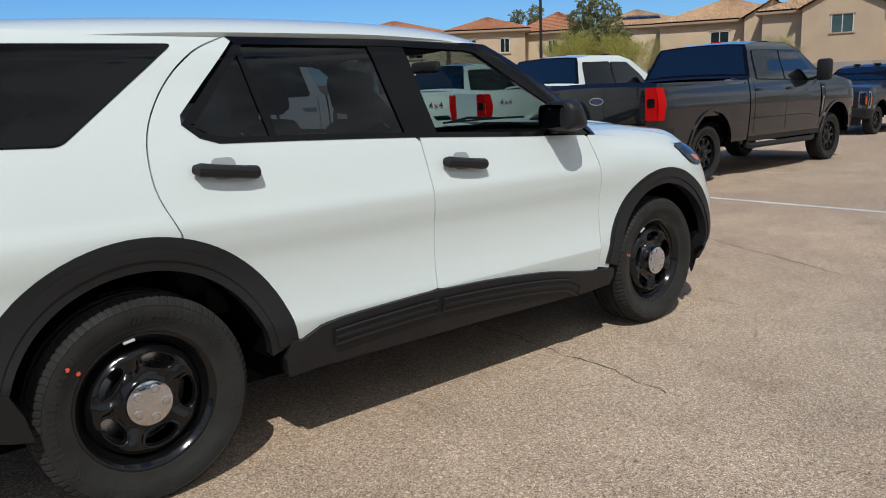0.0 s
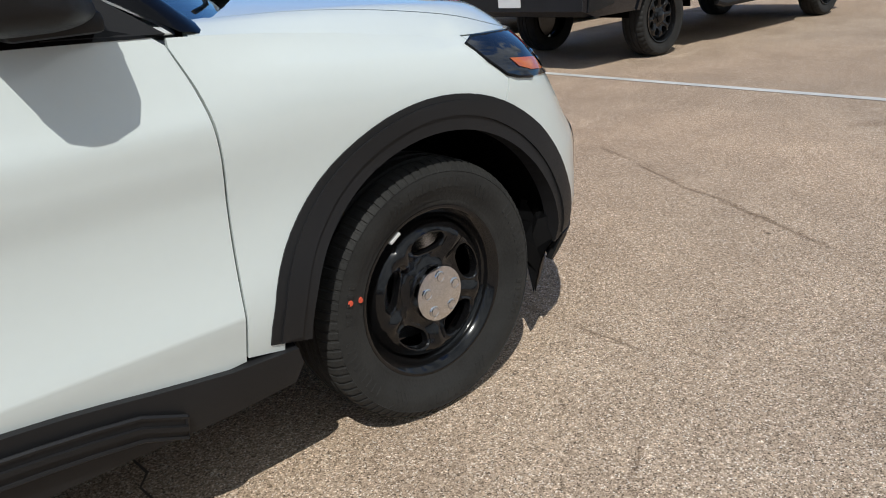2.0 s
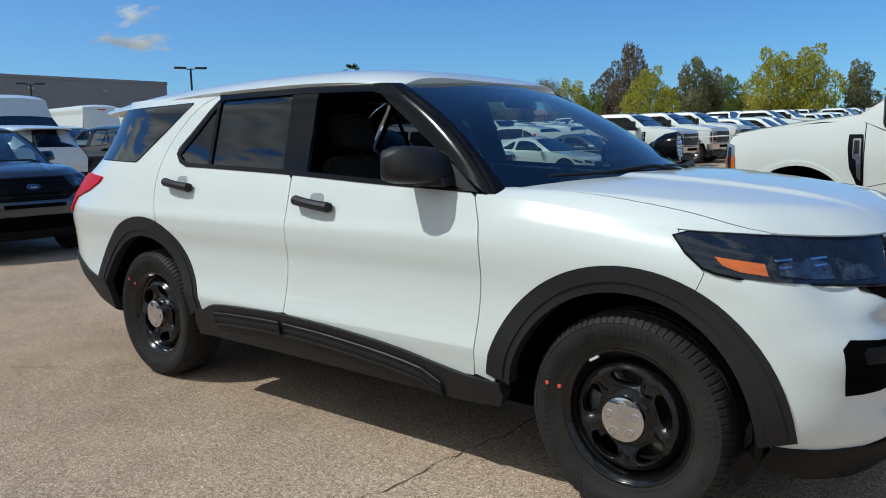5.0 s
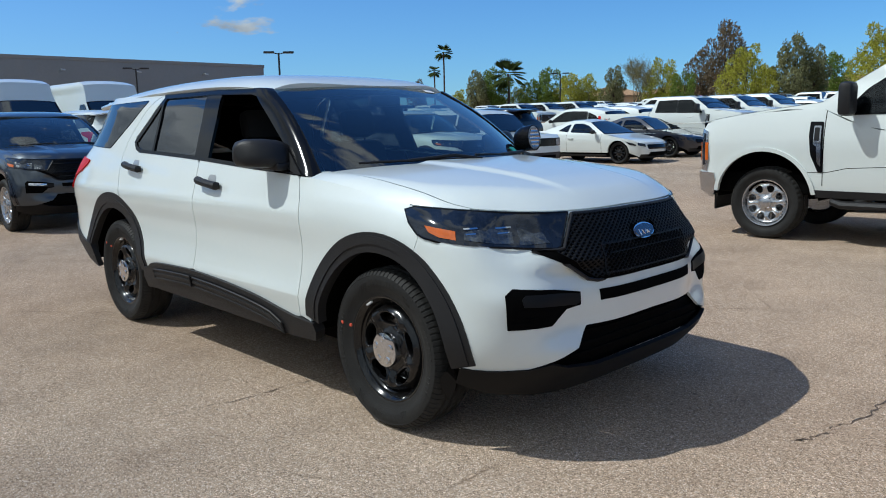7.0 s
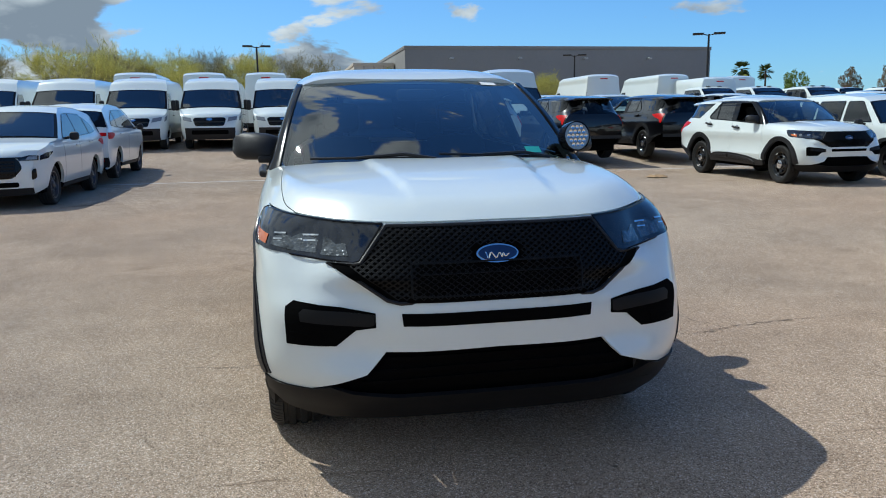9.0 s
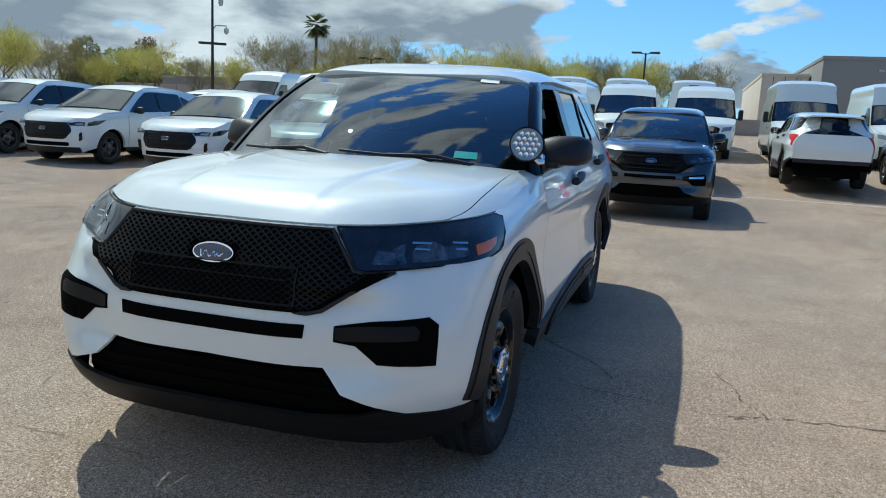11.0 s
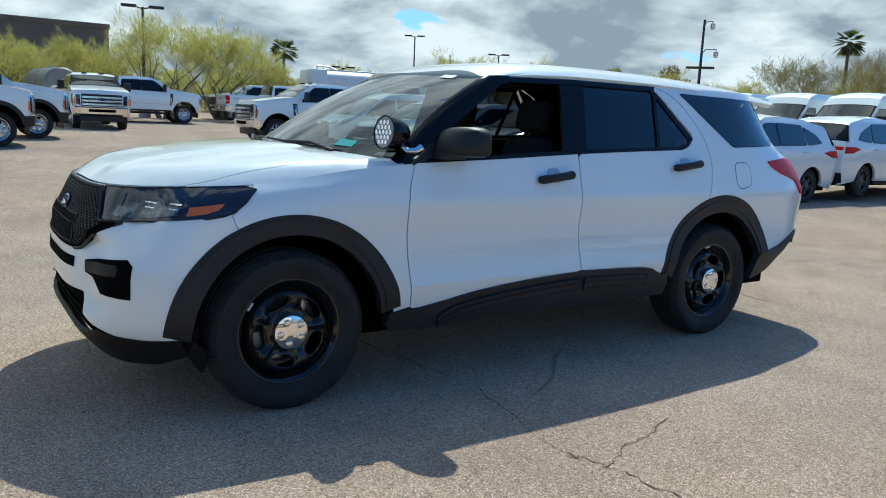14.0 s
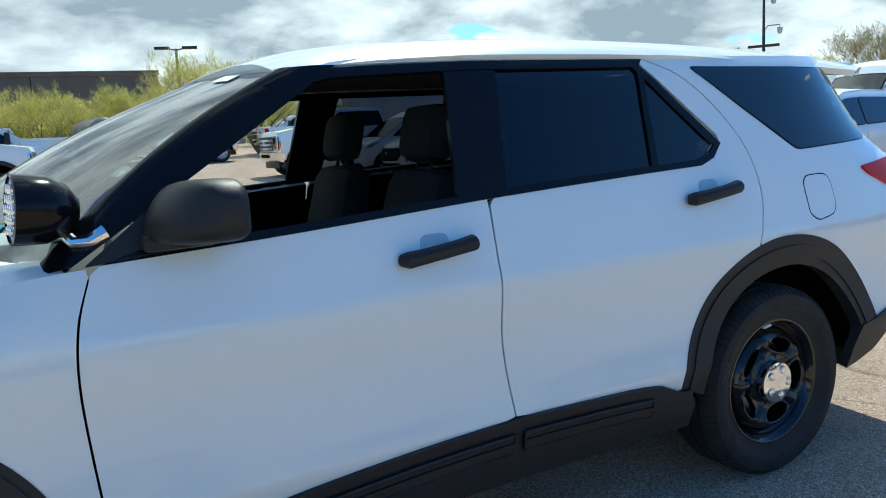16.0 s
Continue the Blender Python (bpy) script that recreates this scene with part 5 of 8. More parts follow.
CHROME_ROUGH = material("bright_trim", (0.6, 0.6, 0.61), 0.18, metal=1.0, var=0.05)


def vehicle(spec, paint, label, m, category="car", group="parked vehicles"):
    """A parked vehicle from its side outline, widths and fittings; origin on the ground under the front axle, nose to +x."""
    car = thing(spec["name"], label, category, group)
    half = lerp(*zip(*spec["half"]))
    prof, wb, r, ar = spec["outline"], spec["wheelbase"], spec["r"], spec["arch"]
    xf, xr = max(p[0] for p in prof), min(p[0] for p in prof)
    bow, nf = spec.get("bow", 0.16), spec.get("square", 5.0)

    def sy(x, z):
        tf, tr = np.clip((x - (xf - 1.0)) / 1.10, 0, 0.99), np.clip(((xr + 0.8) - x) / 0.95, 0, 0.99)
        return half(z) * (1 - 0.55 * tf ** nf) ** 0.5 * (1 - 0.35 * tr ** 6) ** 0.5

    def smap(s):
        return lambda x, z: np.stack([x, s * sy(x, z), z + 0 * x], 1)

    cut = spec["belt"]
    lowz = spec["low"]
    mid = (-wb / 2, 0, 0.8)
    # painted side below the glass
    up = [(x, min(z, float(cut(x)))) for x, z, _ in prof]
    up = [(x, max(z, lowz)) for x, z in up]
    lift = spec.get("lift", 0.0)
    base = [(xr + 0.06, lowz)] + arc(-wb, r + lift, ar, 180, 0, 20) + arc(0, r + lift, ar, 180, 0, 20) + [(xf - 0.06, lowz)]
    base = [(x, max(z, lowz)) for x, z in base]
    dense = []
    for a, b in zip(up, up[1:]):
        n = max(1, int(math.dist(a, b) / 0.12))
        dense += [(a[0] + (b[0] - a[0]) * k / n, a[1] + (b[1] - a[1]) * k / n) for k in range(n)]
    poly = dense + [up[-1]] + base
    if poly[0] == poly[-1]:
        poly = poly[:-1]
    for s in (1, -1):
        sheet(Geo(), poly, smap(s), 0.14, 0.08, thick=0.05, hub=mid).ob("body_side", paint, car)
        # painted frame of the cabin above, and black sheets for its dark inside
        green = [(x, z) for x, z, _ in prof if z > float(cut(x)) + 0.01]
        if green:
            x0, x1 = green[0][0], green[-1][0]
            cab = [(x, float(cut(x))) for x in np.linspace(x1 - spec.get("rake_r", 0.15), x0 + spec.get("rake_f", 0.1), 12)] + green
            sheet(Geo(), cab, smap(s), 0.2, 0.1, thick=0.02, off=-0.004, hub=mid).ob("cabin_side", paint, car)
        for k, win in enumerate(spec["windows"]):
            # frame sheet fills the whole window, so its black stands for the dim cabin
            w = sheet(Geo(), rounded(win, 0.05), smap(s), 0.2, 0.1, thick=0.003, off=0.003, hub=mid).ob("window_frame", GLOSS_BLACK, car)
            cx, cz = np.mean(win, axis=0)
            sheet(Geo(), rounded([(cx + (x - cx) * 0.955, cz + (z - cz) * 0.945) for x, z in win], 0.04), smap(s), 0.2, 0.1, thick=0.003, off=0.007, hub=mid).ob("window_pane", PANE, w)
        for nm, pl, mt, off in spec["side"]:
            sheet(Geo(), pl, smap(s), 0.1, 0.08, thick=0.02, off=off, hub=mid).ob(nm, mt or paint, car)
        if spec.get("flare"):
            for cx in (0, -wb):
                a0 = math.degrees(math.asin(max(-0.9, (lowz - r - lift) / ar)))
                ring = arc(cx, r + lift, ar + spec["flare"][0], a0, 180 - a0, 20) + arc(cx, r + lift, ar - 0.015, 180 - a0, a0, 20)
                sheet(Geo(), ring, smap(s), 0.08, 0.08, thick=0.05, off=0.018, hub=mid).ob("wheel_arch_trim", spec["flare"][1] or paint, car)
        for x, z in spec["handles"]:
            y = float(sy(np.array([x]), np.array([z]))[0])
            g = Geo()
            tube(g, [(x - 0.10, s * (y + 0.005), z), (x - 0.08, s * (y + 0.03), z), (x + 0.08, s * (y + 0.03), z), (x + 0.10, s * (y + 0.005), z)], 0.016, 6)
            g.ob("handle", spec.get("handle_mat") or paint, car)
        for x in [q for q in spec.get("seams", ())]:
            sheet(Geo(), [(x, lowz + 0.10), (x + 0.008, lowz + 0.10), (x + 0.008, float(cut(x))), (x, float(cut(x)))], smap(s), 0.2, 0.1, thick=0.001, off=0.0015, hub=mid).ob("door_gap", DARK_IN, car)
        mx, mz, mw, mh = spec["mirror"]
        y = float(sy(np.array([mx]), np.array([mz]))[0])
        g = Geo()
        box(g, (mx - 0.07, min(s * (y + 0.07), s * (y + 0.07 + mw)), mz), (mx + 0.07, max(s * (y + 0.07), s * (y + 0.07 + mw)), mz + mh), 0.05)
        tube(g, [(mx, s * (y - 0.05), mz + 0.03), (mx, s * (y + 0.10), mz + 0.06)], 0.025, 6)
        g.ob("side_mirror", spec.get("mirror_mat") or PLASTIC, car)
        wy = float(half(r)) - spec["tyre_w"] / 2 - 0.02
        for cx in (0, -wb):
            alloy_wheel(car, (cx, s * wy, r), s, r, spec["rim"], spec["tyre_w"], spec["slots"], spec["rim_mat"])
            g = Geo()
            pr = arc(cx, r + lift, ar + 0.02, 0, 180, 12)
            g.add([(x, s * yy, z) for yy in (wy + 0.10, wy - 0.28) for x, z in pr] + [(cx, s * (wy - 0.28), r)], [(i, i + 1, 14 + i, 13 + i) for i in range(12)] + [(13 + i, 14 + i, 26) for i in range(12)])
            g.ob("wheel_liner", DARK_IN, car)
    # skin across the car along the outline
    runs, k = [], 0
    while k < len(prof) - 1:
        e = k + 1
        while e < len(prof) - 1 and prof[e][2] is prof[k][2]:
            e += 1
        runs.append((prof[k][2], [(p[0], p[1]) for p in prof[k:e + 1]]))
        k = e

    def skin(line):
        pts = []
        for a, b in zip(line, line[1:]):
            n = max(1, int(math.dist(a, b) / 0.10))
            pts += [(a[0] + (b[0] - a[0]) * q / n, a[1] + (b[1] - a[1]) * q / n) for q in range(n)]
        pts.append(line[-1])
        us = np.linspace(-1, 1, 19)
        v = []
        for x, z in pts:
            y = float(sy(np.array([x]), np.array([z]))[0])
            fr = float(smooth((x - (xf - 0.9)) / 0.9)) - float(smooth(((xr + 0.5) - x) / 0.5)) * 0.5
            top = float(smooth((z - 0.9) / 0.4))
            for u in us:
                c = 1 - abs(u) ** 2.4
                v.append((x + bow * fr * c, u * y, z + spec.get("crown", 0.035) * top * c))
        n = len(us)
        return v, [(i * n + j, i * n + j + 1, (i + 1) * n + j + 1, (i + 1) * n + j) for i in range(len(pts) - 1) for j in range(n - 1)]

    for mt, line in runs:
        if mt == "none":
            continue
        # screen sheets are black all over: border, and painted darkness of the cabin
        nm = {"p": "body_skin", "g": "screen_border", "k": "bumper", "c": "bumper"}[mt]
        o = Geo().add(*skin(line)).ob(nm, {"p": paint, "g": GLOSS_BLACK, "k": PLASTIC, "c": CHROME_ROUGH}[mt], car)
        if mt == "g":
            (xa, za), (xb, zb) = line[0], line[-1]
            v, f = skin([(xa + (xb - xa) * t, za + (zb - za) * t) for t in (0.05, 0.5, 0.95)])
            n = Vector((abs(zb - za), 0, abs(xb - xa))).normalized() * 0.008
            if xb < xa and zb < za:
                n.x = -n.x
            Geo().add([(p[0] + n.x, p[1] * 0.93, p[2] + n.z) for p in v], f).ob("screen", SCREEN, o)
    nose_z = [(z, x) for x, z, _ in prof if x > xf - 0.55][:: 1]
    nose_z.sort()
    tail_z = sorted((z, x) for x, z, _ in prof if x < xr + 0.5)

    def end_map(front):
        zx = nose_z if front else tail_z
        zs, xs = np.array([q[0] for q in zx]), np.array([q[1] for q in zx])

        def f(y, z):
            x = np.interp(z, zs, xs)
            yy = np.maximum(sy(x, z), 0.05)
            fr = smooth((x - (xf - 0.9)) / 0.9) - smooth(((xr + 0.5) - x) / 0.5) * 0.5
            return np.stack([x + bow * fr * (1 - np.clip(np.abs(y) / yy, 0, 1) ** 2.4), y, z + 0 * y], 1)
        return f
    # dark intake pieces are flat overlays with the hollow's shade in their colour
    for front in (True, False):
        fm = end_map(front)
        for nm, pl, mt, off, both in spec["front" if front else "rear"]:
            for s in ((1, -1) if both else (1,)):
                sheet(Geo(), [(s * y, z) for y, z in pl], fm, 0.1, 0.06, thick=0.02, off=off, hub=mid).ob(nm, mt or paint, car)
    g = Geo()
    hw = float(half(0.6)) - 0.12
    box(g, (xr + 0.25, -hw, lowz - 0.02), (xf - 0.25, hw, lowz + 0.22), 0.03)
    g.ob("underbody", DARK_IN, car)
    for extra in spec.get("extras", ()):
        extra(car, paint)
    car.matrix_world = m
    return car


def bars(n, y0, y1, z0, z1, gap=0.5):
    """n level bars between two heights."""
    h = (z1 - z0) / n
    return [[(y0, z0 + h * k), (y1, z0 + h * k), (y1, z0 + h * (k + 1 - gap)), (y0, z0 + h * (k + 1 - gap))] for k in range(n)]


def oval(y, z, a, b, n=20):
    return [(y + a * math.cos(2 * math.pi * k / n), z + b * math.sin(2 * math.pi * k / n)) for k in range(n)]


def quad(y0, z0, y1, z1, r=0.03):
    return rounded([(y0, z0), (y1, z0), (y1, z1), (y0, z1)], r)


# heavy crew-cab pickup
def bed_inside(car, paint):
    for s in (1, -1):
        g = Geo()
        box(g, (-5.30, s * 0.93 - 0.045, 0.95), (-3.10, s * 0.93 + 0.045, 1.43), 0.02)
        g.ob("bed_rail", paint, car)
    g = Geo()
    box(g, (-5.30, -0.92, 0.78), (-3.05, 0.92, 0.86), 0.01)
    g.ob("bed_floor", DARK_IN, car)
    g = Geo()
    box(g, (-3.12, -0.90, 0.8), (-3.04, 0.90, 1.44), 0.01)
    box(g, (-5.36, -0.88, 0.86), (-5.28, 0.88, 1.43), 0.02)
    g.ob("bed_ends", paint, car)
    for s in (1, -1):
        g = Geo()
        tube(g, [(-0.75, s * 0.93, 0.48), (-0.85, s * 0.97, 0.45), (-2.9, s * 0.97, 0.45), (-3.0, s * 0.93, 0.48)], 0.045, 8)
        g.ob("running_board", PLASTIC, car)
    g = Geo()
    box(g, (-2.35, -0.10, 2.055), (-2.25, 0.10, 2.075), 0.01)
    g.ob("high_stop_lamp", LAMP_RED, car)
    for y in (-0.3, 0.3):
        g = Geo()
        box(g, (-1.45, y - 0.09, 2.05), (-1.32, y + 0.09, 2.085), 0.02)
        g.ob("roof_marker", PLASTIC, car)


def glyph(text, size):
    """One character of the built-in font as a thin raised mesh."""
    fc = bpy.data.curves.new("glyph", "FONT")
    fc.body, fc.size, fc.extrude = text, size, 0.001
    o = bpy.data.objects.new("glyph", fc)
    me = bpy.data.meshes.new_from_object(o)
    bpy.data.objects.remove(o)
    bpy.data.curves.remove(fc)
    return me


def drive_marks(car, paint):
    """The four-wheel-drive mark on each flank of the bed: 4 x 4."""
    for s in (1, -1):
        for k, ch in enumerate("4x4"):
            me = glyph(ch, 0.125)
            me.materials.append(RED_MARK if ch == "x" else DARK_MARK)
            o = new("decal_letter", me)
            o.parent = car
            x = -5.07 + k * 0.10 if s < 0 else -4.80 - k * 0.10
            o.matrix_local = Matrix.Translation((x, s * 1.026, 1.205)) @ Matrix.Rotation(radians(0 if s < 0 else 180), 4, "Z") @ Matrix.Rotation(radians(81.5), 4, "X") @ Matrix.Diagonal((1.3, 1, 1, 1))


def pickup_spec(rim_mat, slots, grille_mat, bump="c", rear_bump="c", handle=None, marks=True):
    outline = [(0.66, 0.47, bump), (0.80, 0.55, bump), (0.83, 0.765, bump), (0.77, 0.80, "p"), (0.765, 1.27, "p"), (0.70, 1.37, "p"), (0.37, 1.43, "p"), (-0.04, 1.49, "p"), (-0.59, 1.555, "g"), (-0.88, 1.76, "g"), (-1.18, 1.95, "p"),
               (-1.45, 2.035, "p"), (-2.35, 2.035, "p"), (-2.78, 1.985, "g"), (-2.95, 1.50, "p"), (-3.0, 1.46, "none"), (-3.06, 1.45, "none"), (-5.34, 1.44, "p"), (-5.38, 1.38, "p"), (-5.36, 0.88, rear_bump), (-5.46, 0.84, rear_bump), (-5.46, 0.62, rear_bump), (-5.3, 0.55, rear_bump)]
    front = [("grille", quad(-0.68, 0.82, 0.68, 1.25), PLASTIC, 0.012, False)]
    front += [("grille_bar", b, grille_mat, 0.03, False) for b in bars(3, -0.66, 0.66, 0.85, 1.23, 0.45)]
    front += [("badge", oval(0, 1.07, 0.14, 0.055), BADGE_BLUE, 0.045, False), ("headlight", quad(0.69, 0.81, 0.92, 1.27), CHROME_ROUGH, 0.014, True), ("headlight_core", quad(0.72, 0.88, 0.86, 1.22), LAMP_DARK, 0.022, True),
              ("turn_lens", quad(0.875, 0.90, 0.915, 1.12, 0.01), LAMP_AMBER, 0.024, True), ("lower_grille", quad(-0.45, 0.62, 0.45, 0.72), DARK_IN, 0.006, False), ("air_dam", quad(-0.74, 0.29, 0.74, 0.49), PLASTIC, 0.0, False)]
    rear = [("tail_lamp", quad(0.80, 0.95, 0.97, 1.38), LAMP_RED, 0.014, True), ("reverse_lens", quad(0.83, 1.12, 0.94, 1.24), GLOSS_BLACK, 0.02, True), ("badge", oval(0, 1.22, 0.115, 0.045), BADGE_BLUE, 0.012, False),
            ("badge_ring", oval(0, 1.22, 0.125, 0.053), CHROME, 0.008, False), ("tailgate_gap", [(-0.79, 0.90), (0.79, 0.90), (0.79, 0.912), (-0.79, 0.912)], DARK_IN, 0.003, False), ("plate", quad(-0.16, 0.66, 0.16, 0.80, 0.01), PAPER, 0.006, False)]
    side = [("tail_lamp_side", [(-5.375, 0.95), (-5.375, 1.38), (-5.26, 1.38), (-5.23, 1.2), (-5.27, 0.95)], LAMP_RED, 0.012),
            ("headlight_side", [(0.775, 0.79), (0.765, 1.28), (0.68, 1.245), (0.662, 0.92), (0.69, 0.775)], CHROME_ROUGH, 0.008), ("headlight_side_core", [(0.755, 0.85), (0.75, 1.23), (0.715, 1.22), (0.715, 0.85)], LAMP_DARK, 0.011), ("marker_lens", quad(0.672, 0.91, 0.712, 1.12, 0.01), LAMP_AMBER, 0.013),
            # the near-black crease strip paints in the shade line of a pressed crease
            ("front_bumper_side", [(0.79, 0.54), (0.82, 0.765), (0.59, 0.76), (0.56, 0.62), (0.62, 0.47)], {"c": CHROME_ROUGH, "k": PLASTIC}[bump], 0.014), ("rear_bumper_side", [(-5.40, 0.60), (-5.40, 0.84), (-5.05, 0.84), (-5.05, 0.66)], {"c": CHROME_ROUGH, "k": PLASTIC}[rear_bump], 0.012), ("crease_trim", [(-0.45, 0.788), (-0.70, 0.795), (-0.90, 0.845), (-1.27, 0.865), (-2.98, 0.870), (-2.98, 0.876), (-1.27, 0.871), (-0.90, 0.851), (-0.70, 0.801), (-0.45, 0.794)], DARK_IN, 0.001), ("fender_vent", rounded([(-0.505, 1.345), (-0.640, 1.343), (-0.660, 0.80), (-0.608, 0.80), (-0.525, 0.99), (-0.500, 1.2)], 0.012), GLOSS_BLACK, 0.010), ("vent_trim", rounded([(-0.55, 1.30), (-0.625, 1.30), (-0.638, 0.86), (-0.60, 0.90), (-0.585, 1.08), (-0.55, 1.10)], 0.01), CHROME_ROUGH, 0.016), ("vent_insert", rounded([(-0.56, 1.28), (-0.61, 1.28), (-0.61, 1.14), (-0.56, 1.14)], 0.01), PLASTIC, 0.020),
            ("sill", [(-0.58, 0.52), (-3.0, 0.52), (-3.0, 0.60), (-0.58, 0.60)], PLASTIC, 0.006), ("bed_gap", [(-3.015, 0.55), (-3.035, 0.55), (-3.035, 1.46), (-3.015, 1.46)], DARK_IN, 0.004)]
    return dict(name="pickup_truck", outline=outline, half=[(0.4, 0.94), (0.6, 0.985), (0.9, 1.01), (1.15, 1.015), (1.35, 0.985), (1.5, 0.945), (1.75, 0.85), (1.97, 0.765), (2.05, 0.70)], wheelbase=4.06, r=0.42, arch=0.565, lift=0.05, rim=0.265, tyre_w=0.275,
                belt=lerp((-5.5, -3.05, -3.0, -0.78, -0.62, -0.04, 0.37, 0.72, 1.05), (1.45, 1.45, 1.44, 1.395, 1.48, 1.46, 1.41, 1.35, 1.35)), low=0.55, slots=slots, rim_mat=rim_mat, bow=0.10, square=9.0, rake_f=0.72, rake_r=0.10, crown=0.03,
                windows=[[(-0.80, 1.405), (-1.885, 1.425), (-1.865, 1.91), (-1.34, 1.905), (-1.02, 1.68)], [(-1.892, 1.43), (-2.78, 1.45), (-2.70, 1.90), (-1.872, 1.915)]],
                side=side, front=front, rear=rear, handles=[(-1.72, 1.30), (-2.72, 1.30)], handle_mat=handle, seams=(-0.66, -1.88, -2.88), mirror=(-0.92, 1.40, 0.24, 0.35), flare=(0.03, None), extras=(bed_inside, drive_marks) if marks else (bed_inside,))


PICKUP = pickup_spec(ALLOY, 8, CHROME_ROUGH)
WORK_TRUCK = dict(pickup_spec(CHROME_ROUGH, 8, PLASTIC, "k"), flare=(0.085, PLASTIC))
PICKUP_GREY = pickup_spec(STEEL_BLACK, 8, PLASTIC, "k", "k", None, False)

DARK_ALLOY = material("dark_alloy", (0.10, 0.10, 0.11), 0.3, metal=0.8, var=0.08)
CROSSOVER = dict(name="crossover", wheelbase=2.71, r=0.345, arch=0.40, rim=0.225, tyre_w=0.22, low=0.26, slots=5, rim_mat=DARK_ALLOY, bow=0.22, square=4.0, rake_f=0.55, rake_r=0.12, crown=0.04,
              outline=[(0.66, 0.24, "k"), (0.72, 0.36, "p"), (0.75, 0.62, "p"), (0.71, 0.84, "p"), (0.60, 0.96, "p"), (0.25, 1.06, "p"), (-0.30, 1.125, "g"), (-1.00, 1.56, "p"), (-1.35, 1.66, "p"), (-1.9, 1.69, "p"), (-2.6, 1.66, "p"), (-3.22, 1.555, "p"), (-3.30, 1.51, "g"), (-3.52, 1.17, "p"), (-3.60, 1.04, "p"), (-3.66, 0.74, "p"), (-3.62, 0.52, "k"), (-3.52, 0.30, "k")],
              half=[(0.2, 0.82), (0.4, 0.90), (0.6, 0.925), (0.85, 0.935), (1.05, 0.915), (1.2, 0.86), (1.45, 0.765), (1.6, 0.69), (1.70, 0.61)], belt=lerp((-3.7, -2.5, -0.5, 0.8), (1.17, 1.14, 1.09, 1.06)),
              windows=[[(-0.56, 1.11), (-1.588, 1.135), (-1.588, 1.575), (-1.25, 1.55), (-0.92, 1.37)], [(-1.594, 1.135), (-2.52, 1.16), (-2.45, 1.55), (-1.594, 1.575)], [(-2.55, 1.155), (-3.08, 1.205), (-2.90, 1.37), (-2.48, 1.52)]],
              side=[("tail_lamp_side", [(-3.05, 1.02), (-3.30, 1.06), (-3.58, 1.06), (-3.60, 0.92), (-3.35, 0.93)], LAMP_RED, 0.010), ("headlight_side", [(0.18, 0.93), (0.45, 0.915), (0.60, 0.87), (0.62, 0.80), (0.42, 0.82)], LAMP_DARK, 0.008), ("sill", [(-0.45, 0.27), (-2.28, 0.27), (-2.28, 0.33), (-0.45, 0.33)], PLASTIC, 0.006)],
              front=[("grille", rounded([(-0.48, 0.52), (-0.62, 0.68), (-0.56, 0.84), (0.56, 0.84), (0.62, 0.68), (0.48, 0.52)], 0.06), GLOSS_BLACK, 0.010, False), ("badge", oval(0, 0.73, 0.085, 0.034), BADGE_BLUE, 0.024, False), ("badge_ring", oval(0, 0.73, 0.092, 0.040), CHROME, 0.018, False),
                     ("lower_intake", quad(-0.55, 0.38, 0.55, 0.46), DARK_IN, 0.006, False), ("headlight", [(0.58, 0.80), (0.84, 0.80), (0.84, 0.87), (0.70, 0.88), (0.56, 0.84)], LAMP_DARK, 0.010, True), ("headlight_core", rounded([(0.66, 0.815), (0.82, 0.815), (0.82, 0.855), (0.70, 0.86)], 0.01), LAMP_CLEAR, 0.016, True)] + [("grille_bar", b, SHADED_BLACK, 0.020, False) for b in bars(5, -0.52, 0.52, 0.55, 0.82, 0.35)] + [("grille_rim", quad(-0.60, 0.838, 0.60, 0.852, 0.004), GLOSS_BLACK, 0.014, False), ("corner_vent", rounded([(0.72, 0.48), (0.80, 0.52), (0.80, 0.68), (0.73, 0.64)], 0.03), GLOSS_BLACK, 0.008, True)],
              rear=[("tail_lamp", quad(0.46, 0.985, 0.86, 1.055, 0.02), LAMP_RED, 0.012, True), ("plate", quad(-0.2, 0.70, 0.2, 0.82, 0.01), PAPER, 0.006, False), ("reflector", quad(0.62, 0.44, 0.78, 0.48, 0.01), LAMP_RED, 0.008, True)],
              handles=[(-1.40, 0.98), (-2.40, 1.02)], seams=(-0.50, -1.59), mirror=(-0.72, 1.08, 0.16, 0.15), mirror_mat=PLASTIC, flare=None)


